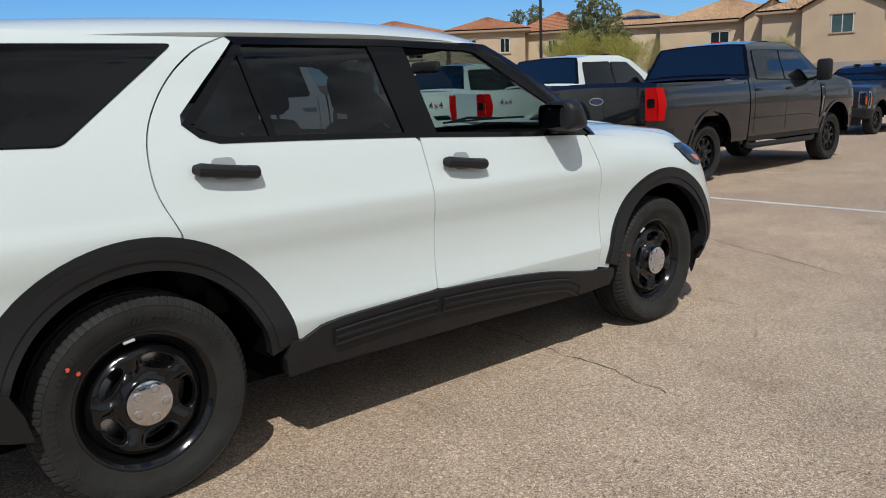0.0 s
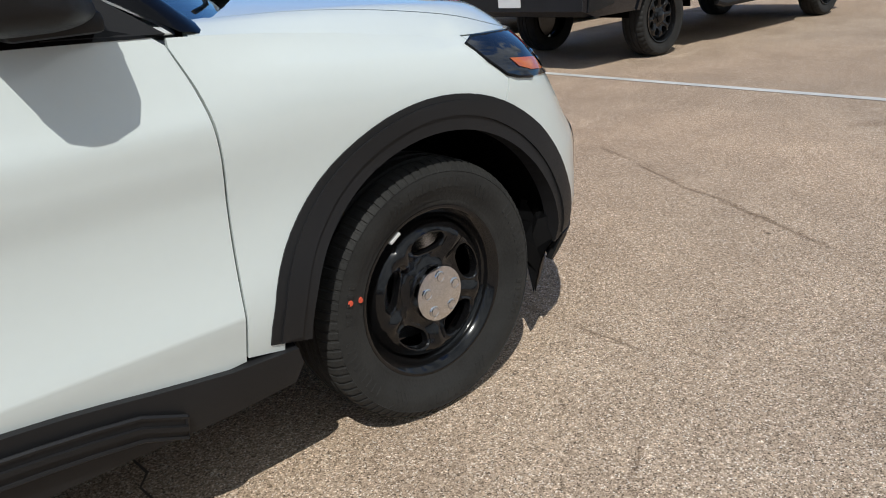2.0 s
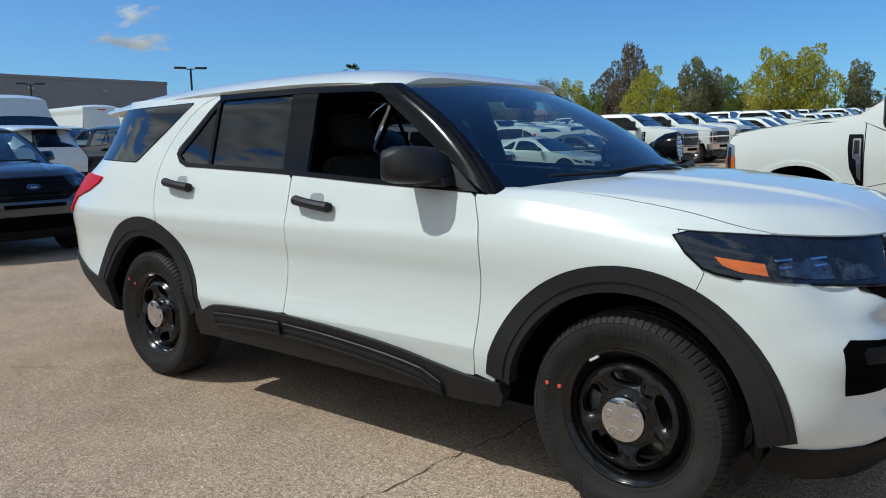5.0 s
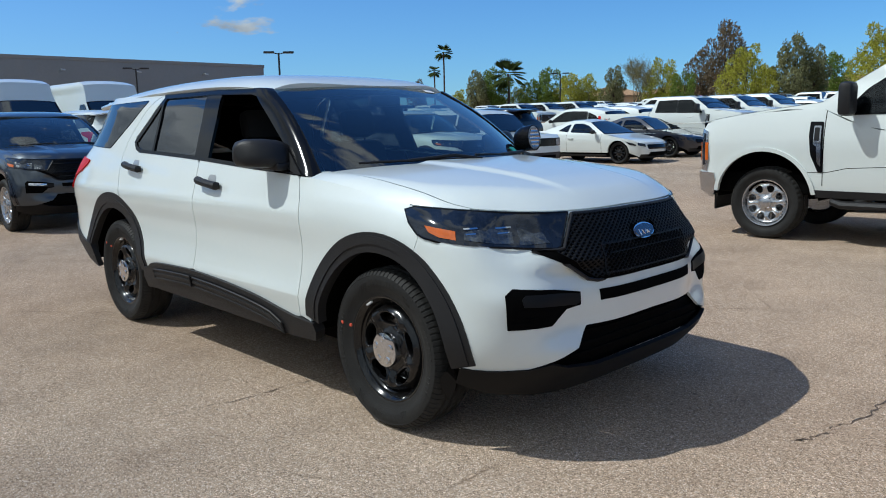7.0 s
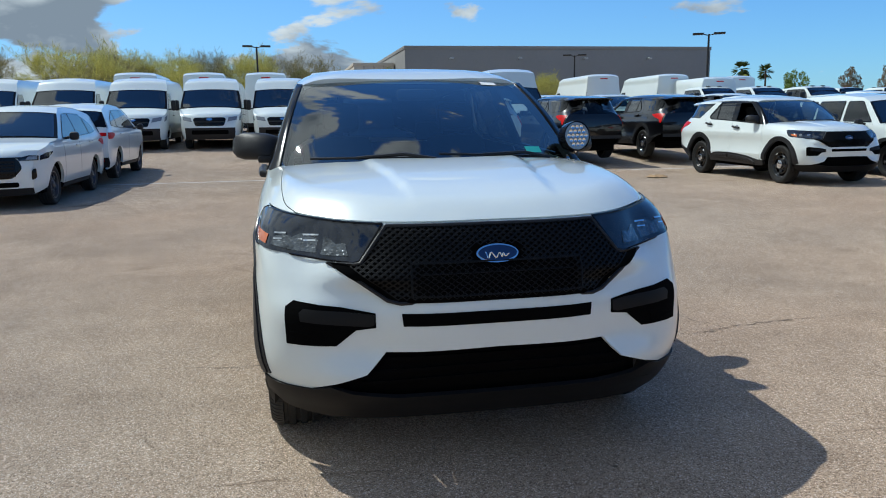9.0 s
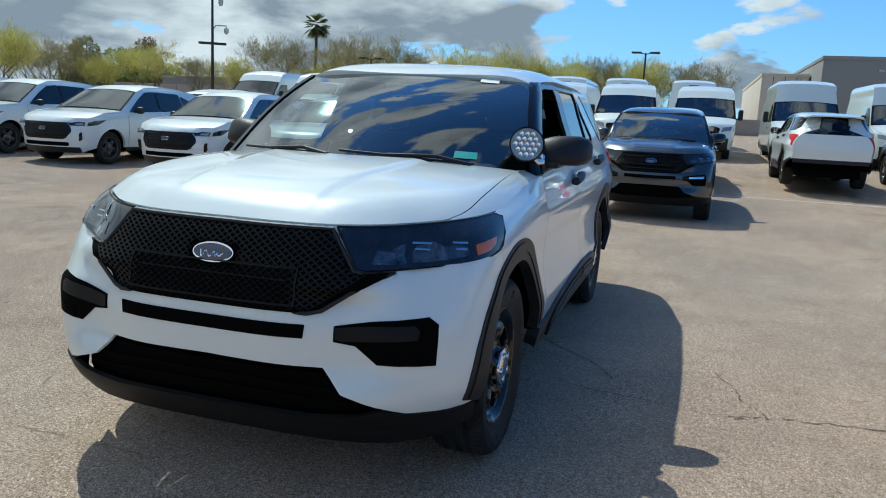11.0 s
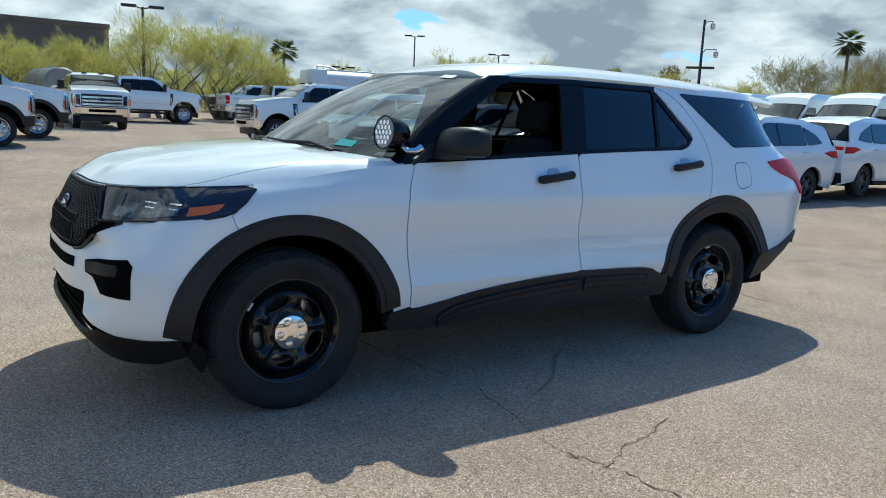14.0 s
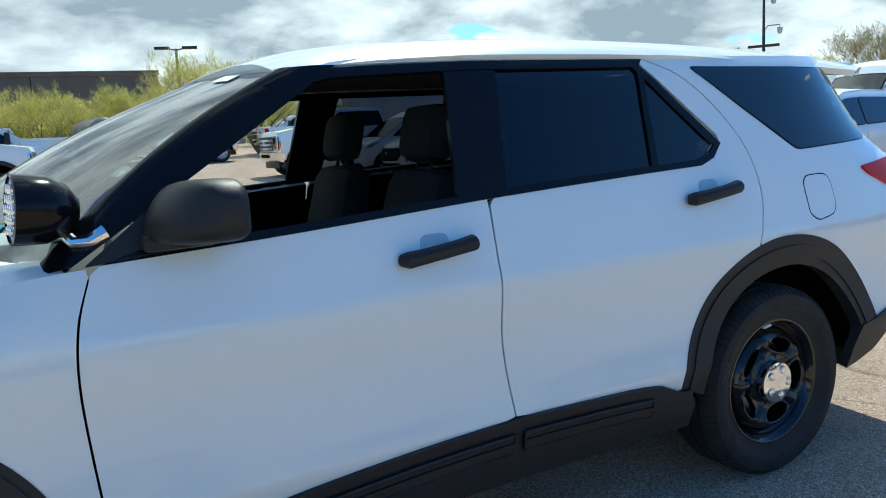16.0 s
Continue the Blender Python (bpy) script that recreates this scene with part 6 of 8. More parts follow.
def van_spec(h, name="cargo_van"):
    return dict(name=name, wheelbase=3.75, r=0.35, arch=0.42, rim=0.205, tyre_w=0.235, low=0.34, slots=8, rim_mat=SILVER, bow=0.20, square=5.0, rake_f=0.9, rake_r=0.03, crown=0.05,
                outline=[(0.78, 0.32, "k"), (0.86, 0.45, "k"), (0.88, 0.72, "p"), (0.84, 0.95, "p"), (0.72, 1.14, "p"), (0.25, 1.36, "g"), (-0.42, 2.0, "p"), (-0.70, h - 0.16, "p"), (-1.2, h - 0.03, "p"), (-4.7, h, "p"), (-4.92, h - 0.10, "p"), (-5.04, 1.2, "p"), (-5.04, 0.6, "k"), (-5.0, 0.42, "k")],
                half=[(0.3, 0.93), (0.5, 0.99), (0.9, 1.025), (1.4, 1.02), (1.9, 0.955), (2.3, 0.90), (h - 0.05, 0.84), (h + 0.02, 0.78)], belt=lerp((-5.1, -1.3, 0.2, 0.9), (1.40, 1.40, 1.33, 1.33)),
                windows=[[(0.02, 1.34), (-1.02, 1.38), (-1.02, 1.92), (-0.55, 1.92), (-0.16, 1.56)]],
                side=[("sill", [(-0.46, 0.35), (-3.28, 0.35), (-3.28, 0.55), (-0.46, 0.55)], PLASTIC, 0.012), ("rub_strip", [(-0.46, 0.72), (-3.25, 0.72), (-3.25, 0.84), (-0.46, 0.84)], None, 0.012), ("headlight_side", [(0.40, 1.16), (0.66, 1.10), (0.70, 0.95), (0.52, 1.0)], LAMP_CLEAR, 0.008), ("tail_lamp_side", quad(-5.01, 1.0, -4.93, 1.55, 0.02), LAMP_RED, 0.008), ("rear_bumper_side", [(-4.22, 0.42), (-5.0, 0.42), (-5.0, 0.62), (-4.22, 0.62)], PLASTIC, 0.01)],
                front=[("grille", rounded([(-0.46, 0.78), (-0.54, 1.0), (-0.48, 1.06), (0.48, 1.06), (0.54, 1.0), (0.46, 0.78)], 0.05), GLOSS_BLACK, 0.012, False), ("grille_bar", quad(-0.50, 0.90, 0.50, 0.94, 0.01), PLASTIC, 0.03, False), ("badge", oval(0, 0.99, 0.10, 0.04), CHROME, 0.032, False), ("headlight", [(0.58, 0.92), (0.88, 0.98), (0.90, 1.10), (0.62, 1.06)], LAMP_CLEAR, 0.010, True), ("lower_intake", quad(-0.6, 0.50, 0.6, 0.64), DARK_IN, 0.006, False)],
                rear=[("tail_lamp", quad(0.88, 1.0, 0.97, 1.55, 0.02), LAMP_RED, 0.010, True), ("high_stop_lamp", quad(-0.2, h - 0.22, 0.2, h - 0.17, 0.01), LAMP_RED, 0.008, False), ("door_gap_line", [(-0.006, 0.62), (0.006, 0.62), (0.006, h - 0.25), (-0.006, h - 0.25)], DARK_IN, 0.003, False)],
                handles=[(-0.98, 1.15)], handle_mat=PLASTIC, seams=(-0.05, -1.10, -2.30), mirror=(-0.18, 1.32, 0.16, 0.36), mirror_mat=PLASTIC, flare=None)


VAN, VAN_HIGH = van_spec(2.46), van_spec(2.74)
SMALL_VAN = dict(van_spec(1.84, "compact_van"), wheelbase=3.06, r=0.32, arch=0.39, rim=0.20, tyre_w=0.205, low=0.28,
               outline=[(0.66, 0.26, "k"), (0.74, 0.40, "p"), (0.76, 0.62, "p"), (0.70, 0.82, "p"), (0.50, 0.96, "p"), (0.02, 1.10, "g"), (-0.82, 1.62, "p"), (-1.2, 1.79, "p"), (-2.0, 1.845, "p"), (-3.7, 1.83, "p"), (-3.95, 1.74, "g"), (-4.05, 1.15, "p"), (-4.10, 0.9, "p"), (-4.10, 0.5, "k"), (-4.0, 0.34, "k")],
               half=[(0.25, 0.83), (0.45, 0.89), (0.7, 0.915), (1.0, 0.91), (1.2, 0.87), (1.5, 0.79), (1.75, 0.70), (1.85, 0.62)], belt=lerp((-4.2, -1.3, 0.1, 0.9), (1.17, 1.14, 1.08, 1.06)),
               windows=[[(-0.25, 1.12), (-1.40, 1.16), (-1.40, 1.64), (-1.05, 1.64), (-0.70, 1.46)], [(-1.48, 1.16), (-2.62, 1.18), (-2.62, 1.66), (-1.48, 1.66)], [(-2.70, 1.18), (-3.82, 1.20), (-3.78, 1.64), (-2.70, 1.66)]],
               side=[("headlight_side", [(0.15, 1.00), (0.50, 0.92), (0.62, 0.80), (0.42, 0.84)], LAMP_CLEAR, 0.008), ("sill", [(-0.44, 0.29), (-2.62, 0.29), (-2.62, 0.38), (-0.44, 0.38)], PLASTIC, 0.01)],
               front=[("grille", rounded([(-0.36, 0.62), (-0.42, 0.74), (-0.36, 0.84), (0.36, 0.84), (0.42, 0.74), (0.36, 0.62)], 0.05), GLOSS_BLACK, 0.012, False), ("badge", oval(0, 0.76, 0.09, 0.036), BADGE_BLUE, 0.03, False), ("lower_intake", quad(-0.5, 0.40, 0.5, 0.50), DARK_IN, 0.006, False), ("headlight", [(0.50, 0.80), (0.80, 0.84), (0.76, 0.94), (0.54, 0.90)], LAMP_CLEAR, 0.010, True)],
               rear=[("tail_lamp", quad(0.78, 0.95, 0.86, 1.5, 0.02), LAMP_RED, 0.010, True)], handles=[(-1.30, 1.02)], handle_mat=None, seams=(-0.30, -1.44), mirror=(-0.48, 1.10, 0.16, 0.18), mirror_mat=None, rim_mat=ALLOY, slots=5)

COUPE = dict(name="sports_coupe", wheelbase=2.72, r=0.345, arch=0.385, rim=0.25, tyre_w=0.25, low=0.22, slots=10, rim_mat=STEEL_BLACK, bow=0.24, square=4.0, rake_f=0.75, rake_r=0.3, crown=0.04,
             outline=[(0.62, 0.18, "k"), (0.70, 0.30, "p"), (0.72, 0.50, "p"), (0.66, 0.66, "p"), (0.48, 0.74, "p"), (-0.50, 0.93, "g"), (-1.22, 1.30, "p"), (-1.55, 1.375, "p"), (-2.05, 1.355, "g"), (-2.95, 1.06, "p"), (-3.60, 1.02, "p"), (-3.68, 0.94, "p"), (-3.72, 0.60, "p"), (-3.66, 0.30, "k")],
             half=[(0.18, 0.84), (0.35, 0.90), (0.55, 0.935), (0.8, 0.945), (0.95, 0.91), (1.05, 0.84), (1.25, 0.67), (1.38, 0.56)], belt=lerp((-3.8, -2.8, -0.6, 0.8), (1.04, 1.02, 0.92, 0.92)),
             windows=[[(-0.80, 0.95), (-1.85, 0.99), (-1.85, 1.27), (-1.50, 1.27), (-1.20, 1.19)], [(-1.95, 1.0), (-2.38, 1.04), (-2.05, 1.24), (-1.95, 1.25)]],
             side=[("tail_lamp_side", [(-3.62, 0.70), (-3.69, 0.70), (-3.66, 0.92), (-3.6, 0.92)], LAMP_RED, 0.008), ("headlight_side", [(0.28, 0.70), (0.58, 0.62), (0.60, 0.56), (0.40, 0.60)], LAMP_DARK, 0.008), ("sill", [(-0.44, 0.23), (-2.3, 0.23), (-2.3, 0.29), (-0.44, 0.29)], PLASTIC, 0.01)],
             front=[("grille", rounded([(-0.52, 0.46), (-0.56, 0.60), (0.56, 0.60), (0.52, 0.46)], 0.04), GLOSS_BLACK, 0.012, False), ("lower_intake", rounded([(-0.50, 0.25), (-0.44, 0.37), (0.44, 0.37), (0.50, 0.25)], 0.03), DARK_IN, 0.008, False), ("headlight", [(0.60, 0.53), (0.84, 0.58), (0.84, 0.66), (0.62, 0.62)], LAMP_DARK, 0.010, True)],
             rear=[("tail_lamp", quad(0.35, 0.72, 0.82, 0.88, 0.02), LAMP_RED, 0.010, True)], handles=[(-1.80, 0.80)], seams=(-0.62, -1.98), mirror=(-0.85, 0.94, 0.15, 0.13), mirror_mat=None, flare=None)

BOXY = dict(CROSSOVER, name="boxy_crossover", wheelbase=2.67, r=0.36, arch=0.42,
            outline=[(0.70, 0.30, "k"), (0.74, 0.50, "k"), (0.74, 0.62, "p"), (0.72, 0.98, "p"), (0.60, 1.06, "p"), (-0.28, 1.13, "g"), (-0.80, 1.60, "p"), (-1.05, 1.70, "p"), (-1.9, 1.77, "p"), (-3.0, 1.74, "p"), (-3.18, 1.70, "g"), (-3.36, 1.18, "p"), (-3.42, 1.0, "p"), (-3.44, 0.6, "k"), (-3.36, 0.36, "k")],
            half=[(0.3, 0.86), (0.5, 0.93), (0.8, 0.95), (1.05, 0.93), (1.2, 0.88), (1.5, 0.79), (1.7, 0.70), (1.78, 0.62)], belt=lerp((-3.5, -0.5, 0.8), (1.17, 1.12, 1.12)), bow=0.10, square=7.0,
            windows=[[(-0.52, 1.15), (-1.45, 1.17), (-1.45, 1.62), (-0.98, 1.62)], [(-1.53, 1.17), (-2.40, 1.18), (-2.40, 1.63), (-1.53, 1.63)], [(-2.48, 1.18), (-3.15, 1.20), (-3.05, 1.62), (-2.48, 1.63)]],
            front=[("grille", quad(-0.80, 0.78, 0.80, 0.98), GLOSS_BLACK, 0.012, False), ("headlight", quad(0.56, 0.80, 0.78, 0.96), LAMP_CLEAR, 0.022, True), ("lower_intake", quad(-0.55, 0.42, 0.55, 0.55), DARK_IN, 0.006, False)],
            side=[("sill", [(-0.45, 0.27), (-2.25, 0.27), (-2.25, 0.42), (-0.45, 0.42)], PLASTIC, 0.01), ("tail_lamp_side", quad(-3.40, 0.95, -3.32, 1.18, 0.01), LAMP_RED, 0.01)], flare=(0.06, PLASTIC), rear=[("tail_lamp", quad(0.72, 0.92, 0.86, 1.18, 0.02), LAMP_RED, 0.01, True)])


def at(x, y, toward=1):
    return pose(x, y, rise(x, y), 0, 0, 0 if toward > 0 else 180)


def ahead(x, y, deg):
    return pose(x, y, rise(x, y), 0, 0, deg)


# beside and behind the subject
vehicle(PICKUP_GREY, GREY, "dark grey crew-cab pickup with black wheels", at(10.36, 3.50), "pickup truck")
wp = vehicle(PICKUP, WHITE, "white crew-cab pickup with chrome bumpers", at(-1.12, 6.72, -1), "pickup truck", "white pickups")
copy_thing(wp, at(10.4, 6.85))
copy_thing(wp, at(-1.3, 9.9, -1))
copy_thing(wp, at(10.1, 9.7))
copy_thing(wp, at(10.1, 13.0))

patrol_utility(BLUE_GREY, "dark grey sport utility with silver alloy wheels", at(-9.6, 0.95), group="sport utilities in rows", cladding=GREY, civil=True)
ex = patrol_utility(WHITE, "white patrol sport utility with black steel wheels", at(-10.1, 9.68), group="sport utilities in rows")
copy_thing(ex, at(-19.0, 0.95, -1))
copy_thing(ex, at(-20.1, 4.45, -1))
eb = patrol_utility(BLACK_PAINT, "black sport utility with black wheels", at(-19.9, 7.2, -1), group="sport utilities in rows")
copy_thing(eb, at(-20.0, 10.05, -1))
copy_thing(eb, at(-20.0, 19.5, -1))
bs = vehicle(BOXY, WHITE, "white boxy crossover with dark cladding", at(-10.6, 12.6), group="crossovers in rows")
es = vehicle(CROSSOVER, WHITE, "white crossover with a dark grille", at(-10.7, -5.6), group="crossovers in rows")
for x, y, d in ((-10.4, -8.2, 1), (-10.4, -11.2, 1), (-10.4, -14.0, 1), (-10.2, -16.3, 1), (-18.0, -5.5, -1), (-18.3, -8.4, -1), (-18.4, -11.4, -1), (-18.4, -14.5, -1), (-19.8, 13.2, -1), (-19.8, 16.2, -1)):
    copy_thing(es, at(x, y, d))
cp = vehicle(COUPE, WHITE, "white sports coupe with black wheels", at(-10.9, 18.65), group="sports coupes")
vehicle(COUPE, NAVY, "dark blue sports coupe with black wheels", at(-10.9, 21.7), group="sports coupes")
vehicle(SMALL_VAN, WHITE, "white compact passenger van", at(-9.9, -18.7))
copy_thing(wp, at(-8.1, -20.9))


def far_copy(src, m, label):
    """The same vehicle for the far rows, its like surfaces gathered into a few parts."""
    key = src.name
    if key not in far_copy.cache:
        inv, geos = src.matrix_world.inverted(), {}
        bpy.context.view_layer.update()
        inv = src.matrix_world.inverted()
        for o in src.children_recursive:
            if o.type != "MESH" or o.name.split(".")[0] in ("wheel_liner", "door_gap", "grille_bar", "handle"):
                continue
            mt = o.data.materials[0]
            nm = {WHITE.name: "body", RUBBER.name: "tyre", PANE.name: "glazing", SCREEN.name: "screen"}.get(mt.name, "fittings_" + mt.name)
            mw = inv @ o.matrix_world
            g = geos.setdefault(nm, (Geo(), mt))[0]
            g.add([mw @ v.co for v in o.data.vertices], [tuple(p.vertices) for p in o.data.polygons])
        far_copy.cache[key] = [(nm, g.data(nm, mt)) for nm, (g, mt) in geos.items()]
    car = thing(src.name.split(".")[0], label, src["category"], "far rows of fleet vehicles")
    for nm, me in far_copy.cache[key]:
        o = new(nm.replace("fittings_", ""), me)
        o.parent = car
        tagged(o, kind="stuff")
    car.matrix_world = m
    return car


far_copy.cache = {}
WP = "white crew-cab pickup in the far rows"
# heavy trucks to the south
wk = vehicle(WORK_TRUCK, WHITE, "white work truck with black arch flares and bumper", at(0.0, -18.3, -1), "pickup truck", "white pickups")
copy_thing(wk, at(-1.2, -21.6, -1))
copy_thing(wp, ahead(-3.9, -27.0, 88))
for x, y, d in ((-8.6, -33.9, -1), (-17.0, -37.0, -1), (-13.0, -40.5, 1), (-30.0, -46.0, 1), (2.5, -42.0, 1)):
    far_copy(wp, at(x, y, d), WP)
# vans to the west
va = vehicle(VAN, WHITE, "white cargo van with black bumper", at(-24.6, -0.9), "van", "cargo vans")
for y in (-3.35, -5.8, -8.2, -10.7, -13.2, -15.8, 1.7):
    copy_thing(va, at(-24.7 - 0.15 * (y % 2), y))
vh = vehicle(VAN_HIGH, WHITE, "white high-roof cargo van", at(-24.4, 4.8), "van", "cargo vans")
copy_thing(vh, at(-24.5, 7.7))
for x, y in ((-36.5, -7.0), (-36.5, -4.2), (-36.5, -1.6), (-36.5, 1.2), (-40.0, 15.6), (-40.0, 19.6), (-43.0, 25.5)):
    copy_thing(vh, at(x, y, -1))
for y in (-14.5, -11.0, 20.5):
    copy_thing(va, at(-37.0, y, -1))
for y in (10.2, 12.8, 15.6, 18.4):
    far_copy(ex, at(-26.0, y, 1), "white sport utility beside the vans")

# the yard of fleet vehicles to the north-west and north
rng = random.Random(5)
for k, (x, d) in enumerate(((-10.6, 1), (-20.2, -1), (-30.5, 1), (-40.0, -1), (-50.5, 1), (-60.0, -1))):
    for j in range(20):
        y = (24.8 if x > -25 else 20.0) + j * 3.05
        if rng.random() < 0.02 or (x < -45 and y < 40):
            continue
        src = (wp, es, wp, bs)[(j // 3 + k) % 4]
        far_copy(src, at(x + rng.uniform(-0.3, 0.3) + (1.0 if src is es else 0), y, d), {"pickup_truck": WP}.get(src.name.split(".")[0], "white crossover in the far rows"))
for j in range(9):
    far_copy(wp, at(4.2 - 0.2 * (j % 3), 26.0 + j * 3.1, 1 if j % 2 else -1), WP)
for x in range(-62, 18, 3):
    far_copy(wp if x % 4 else es, ahead(x + rng.uniform(-0.2, 0.2), 90.5, 90 if x % 2 else -90), WP if x % 4 else "white crossover in the far rows")
# seen past the grey pickup
navy = vehicle(PICKUP_GREY, NAVY, "dark blue compact pickup facing the lane", at(17.3, 5.2, -1) @ Matrix.Scale(0.86, 4), "pickup truck")
far_copy(wp, at(30.0, 8.5, -1), "white work pickup beyond the lane")
far_copy(va, at(41.0, 9.0, -1), "white box van beyond the lane")
far_copy(wp, at(24.0, 18.0, 1), WP)
far_copy(va, at(29.0, 22.0, 1), "white cargo van behind the pickups")


# ---- buildings ----
STUCCO = [material("stucco_%s" % n, c, 0.9, var=0.10, scale=0.8, fine=40, bump=0.3, bump_scale=60) for n, c in (("sand", (0.60, 0.45, 0.30)), ("tan", (0.55, 0.41, 0.28)), ("cream", (0.63, 0.50, 0.35)), ("umber", (0.36, 0.27, 0.20)))]
TILES = [material("clay_tile_%s" % n, c, 0.85, var=0.22, scale=2.5, fine=20, bump=0.3, bump_scale=30, island=0.12) for n, c in (("red", (0.48, 0.22, 0.12)), ("sand", (0.54, 0.36, 0.22)))]
TRIM = material("painted_trim", (0.40, 0.29, 0.20), 0.8, var=0.08)
WIN_FRAME = material("white_window_frame", (0.65, 0.63, 0.58), 0.6, var=0.05)
# the dimness of rooms that are not built is put into this colour
WIN_DARK = material("dim_room_behind_glass", (0.05, 0.09, 0.09), 0.35, var=0.5, scale=0.7)
TILT_WALL = material("grey_tilt_wall", (0.24, 0.24, 0.24), 0.9, var=0.07, scale=0.15, fine=3, bump=0.1, bump_scale=5)
PALE_WALL = material("pale_tilt_wall", (0.52, 0.48, 0.42), 0.9, var=0.07, scale=0.15, fine=3)
BROWN_WALL = material("brown_block_wall", (0.16, 0.115, 0.085), 0.9, var=0.15, scale=0.4, fine=6, bump=0.2, bump_scale=8)
BLOCK_WALL = material("tan_block_wall", (0.36, 0.30, 0.25), 0.9, var=0.12, scale=0.5, fine=8, bump=0.2, bump_scale=8)
POLE = material("bronze_pole", (0.030, 0.028, 0.027), 0.5, metal=0.3, var=0.1)
GALV = material("galvanised_steel", (0.45, 0.46, 0.47), 0.4, metal=0.8, var=0.1)
SOLAR = material("solar_panel", (0.010, 0.014, 0.03), 0.15, var=0.1)


def polar(az, d, o=(0.0, 0.0)):
    return o[0] + d * math.cos(radians(az)), o[1] + d * math.sin(radians(az))


def tile_rows(g, a, b, c, d, step=0.42, lip=0.05):
    """Courses of curved tiles over a sloping quad a-b (eave) to d-c (ridge): a rippled surface with a lip at each course."""
    a, b, c, d = (Vector(p) for p in (a, b, c, d))
    rows = max(2, int((d - a).length / step))
    cols = max(8, int((b - a).length / 0.15))
    n = (b - a).cross(d - a).normalized()
    if n.z < 0:
        n = -n
    v, f = [], []
    for i in range(rows):
        for e in (0, 1):
            t = (i + e) / rows
            p, q = a.lerp(d, t), b.lerp(c, t)
            for k in range(cols + 1):
                w = abs(math.sin(k * math.pi / 2))
                v.append(p.lerp(q, k / cols) + n * (0.03 + 0.045 * w + (lip if e == 0 else 0)))
    m = cols + 1
    for r in range(2 * rows - 1):
        for k in range(cols):
            f.append((r * m + k, r * m + k + 1, (r + 1) * m + k + 1, (r + 1) * m + k))
    g.add(v, f)


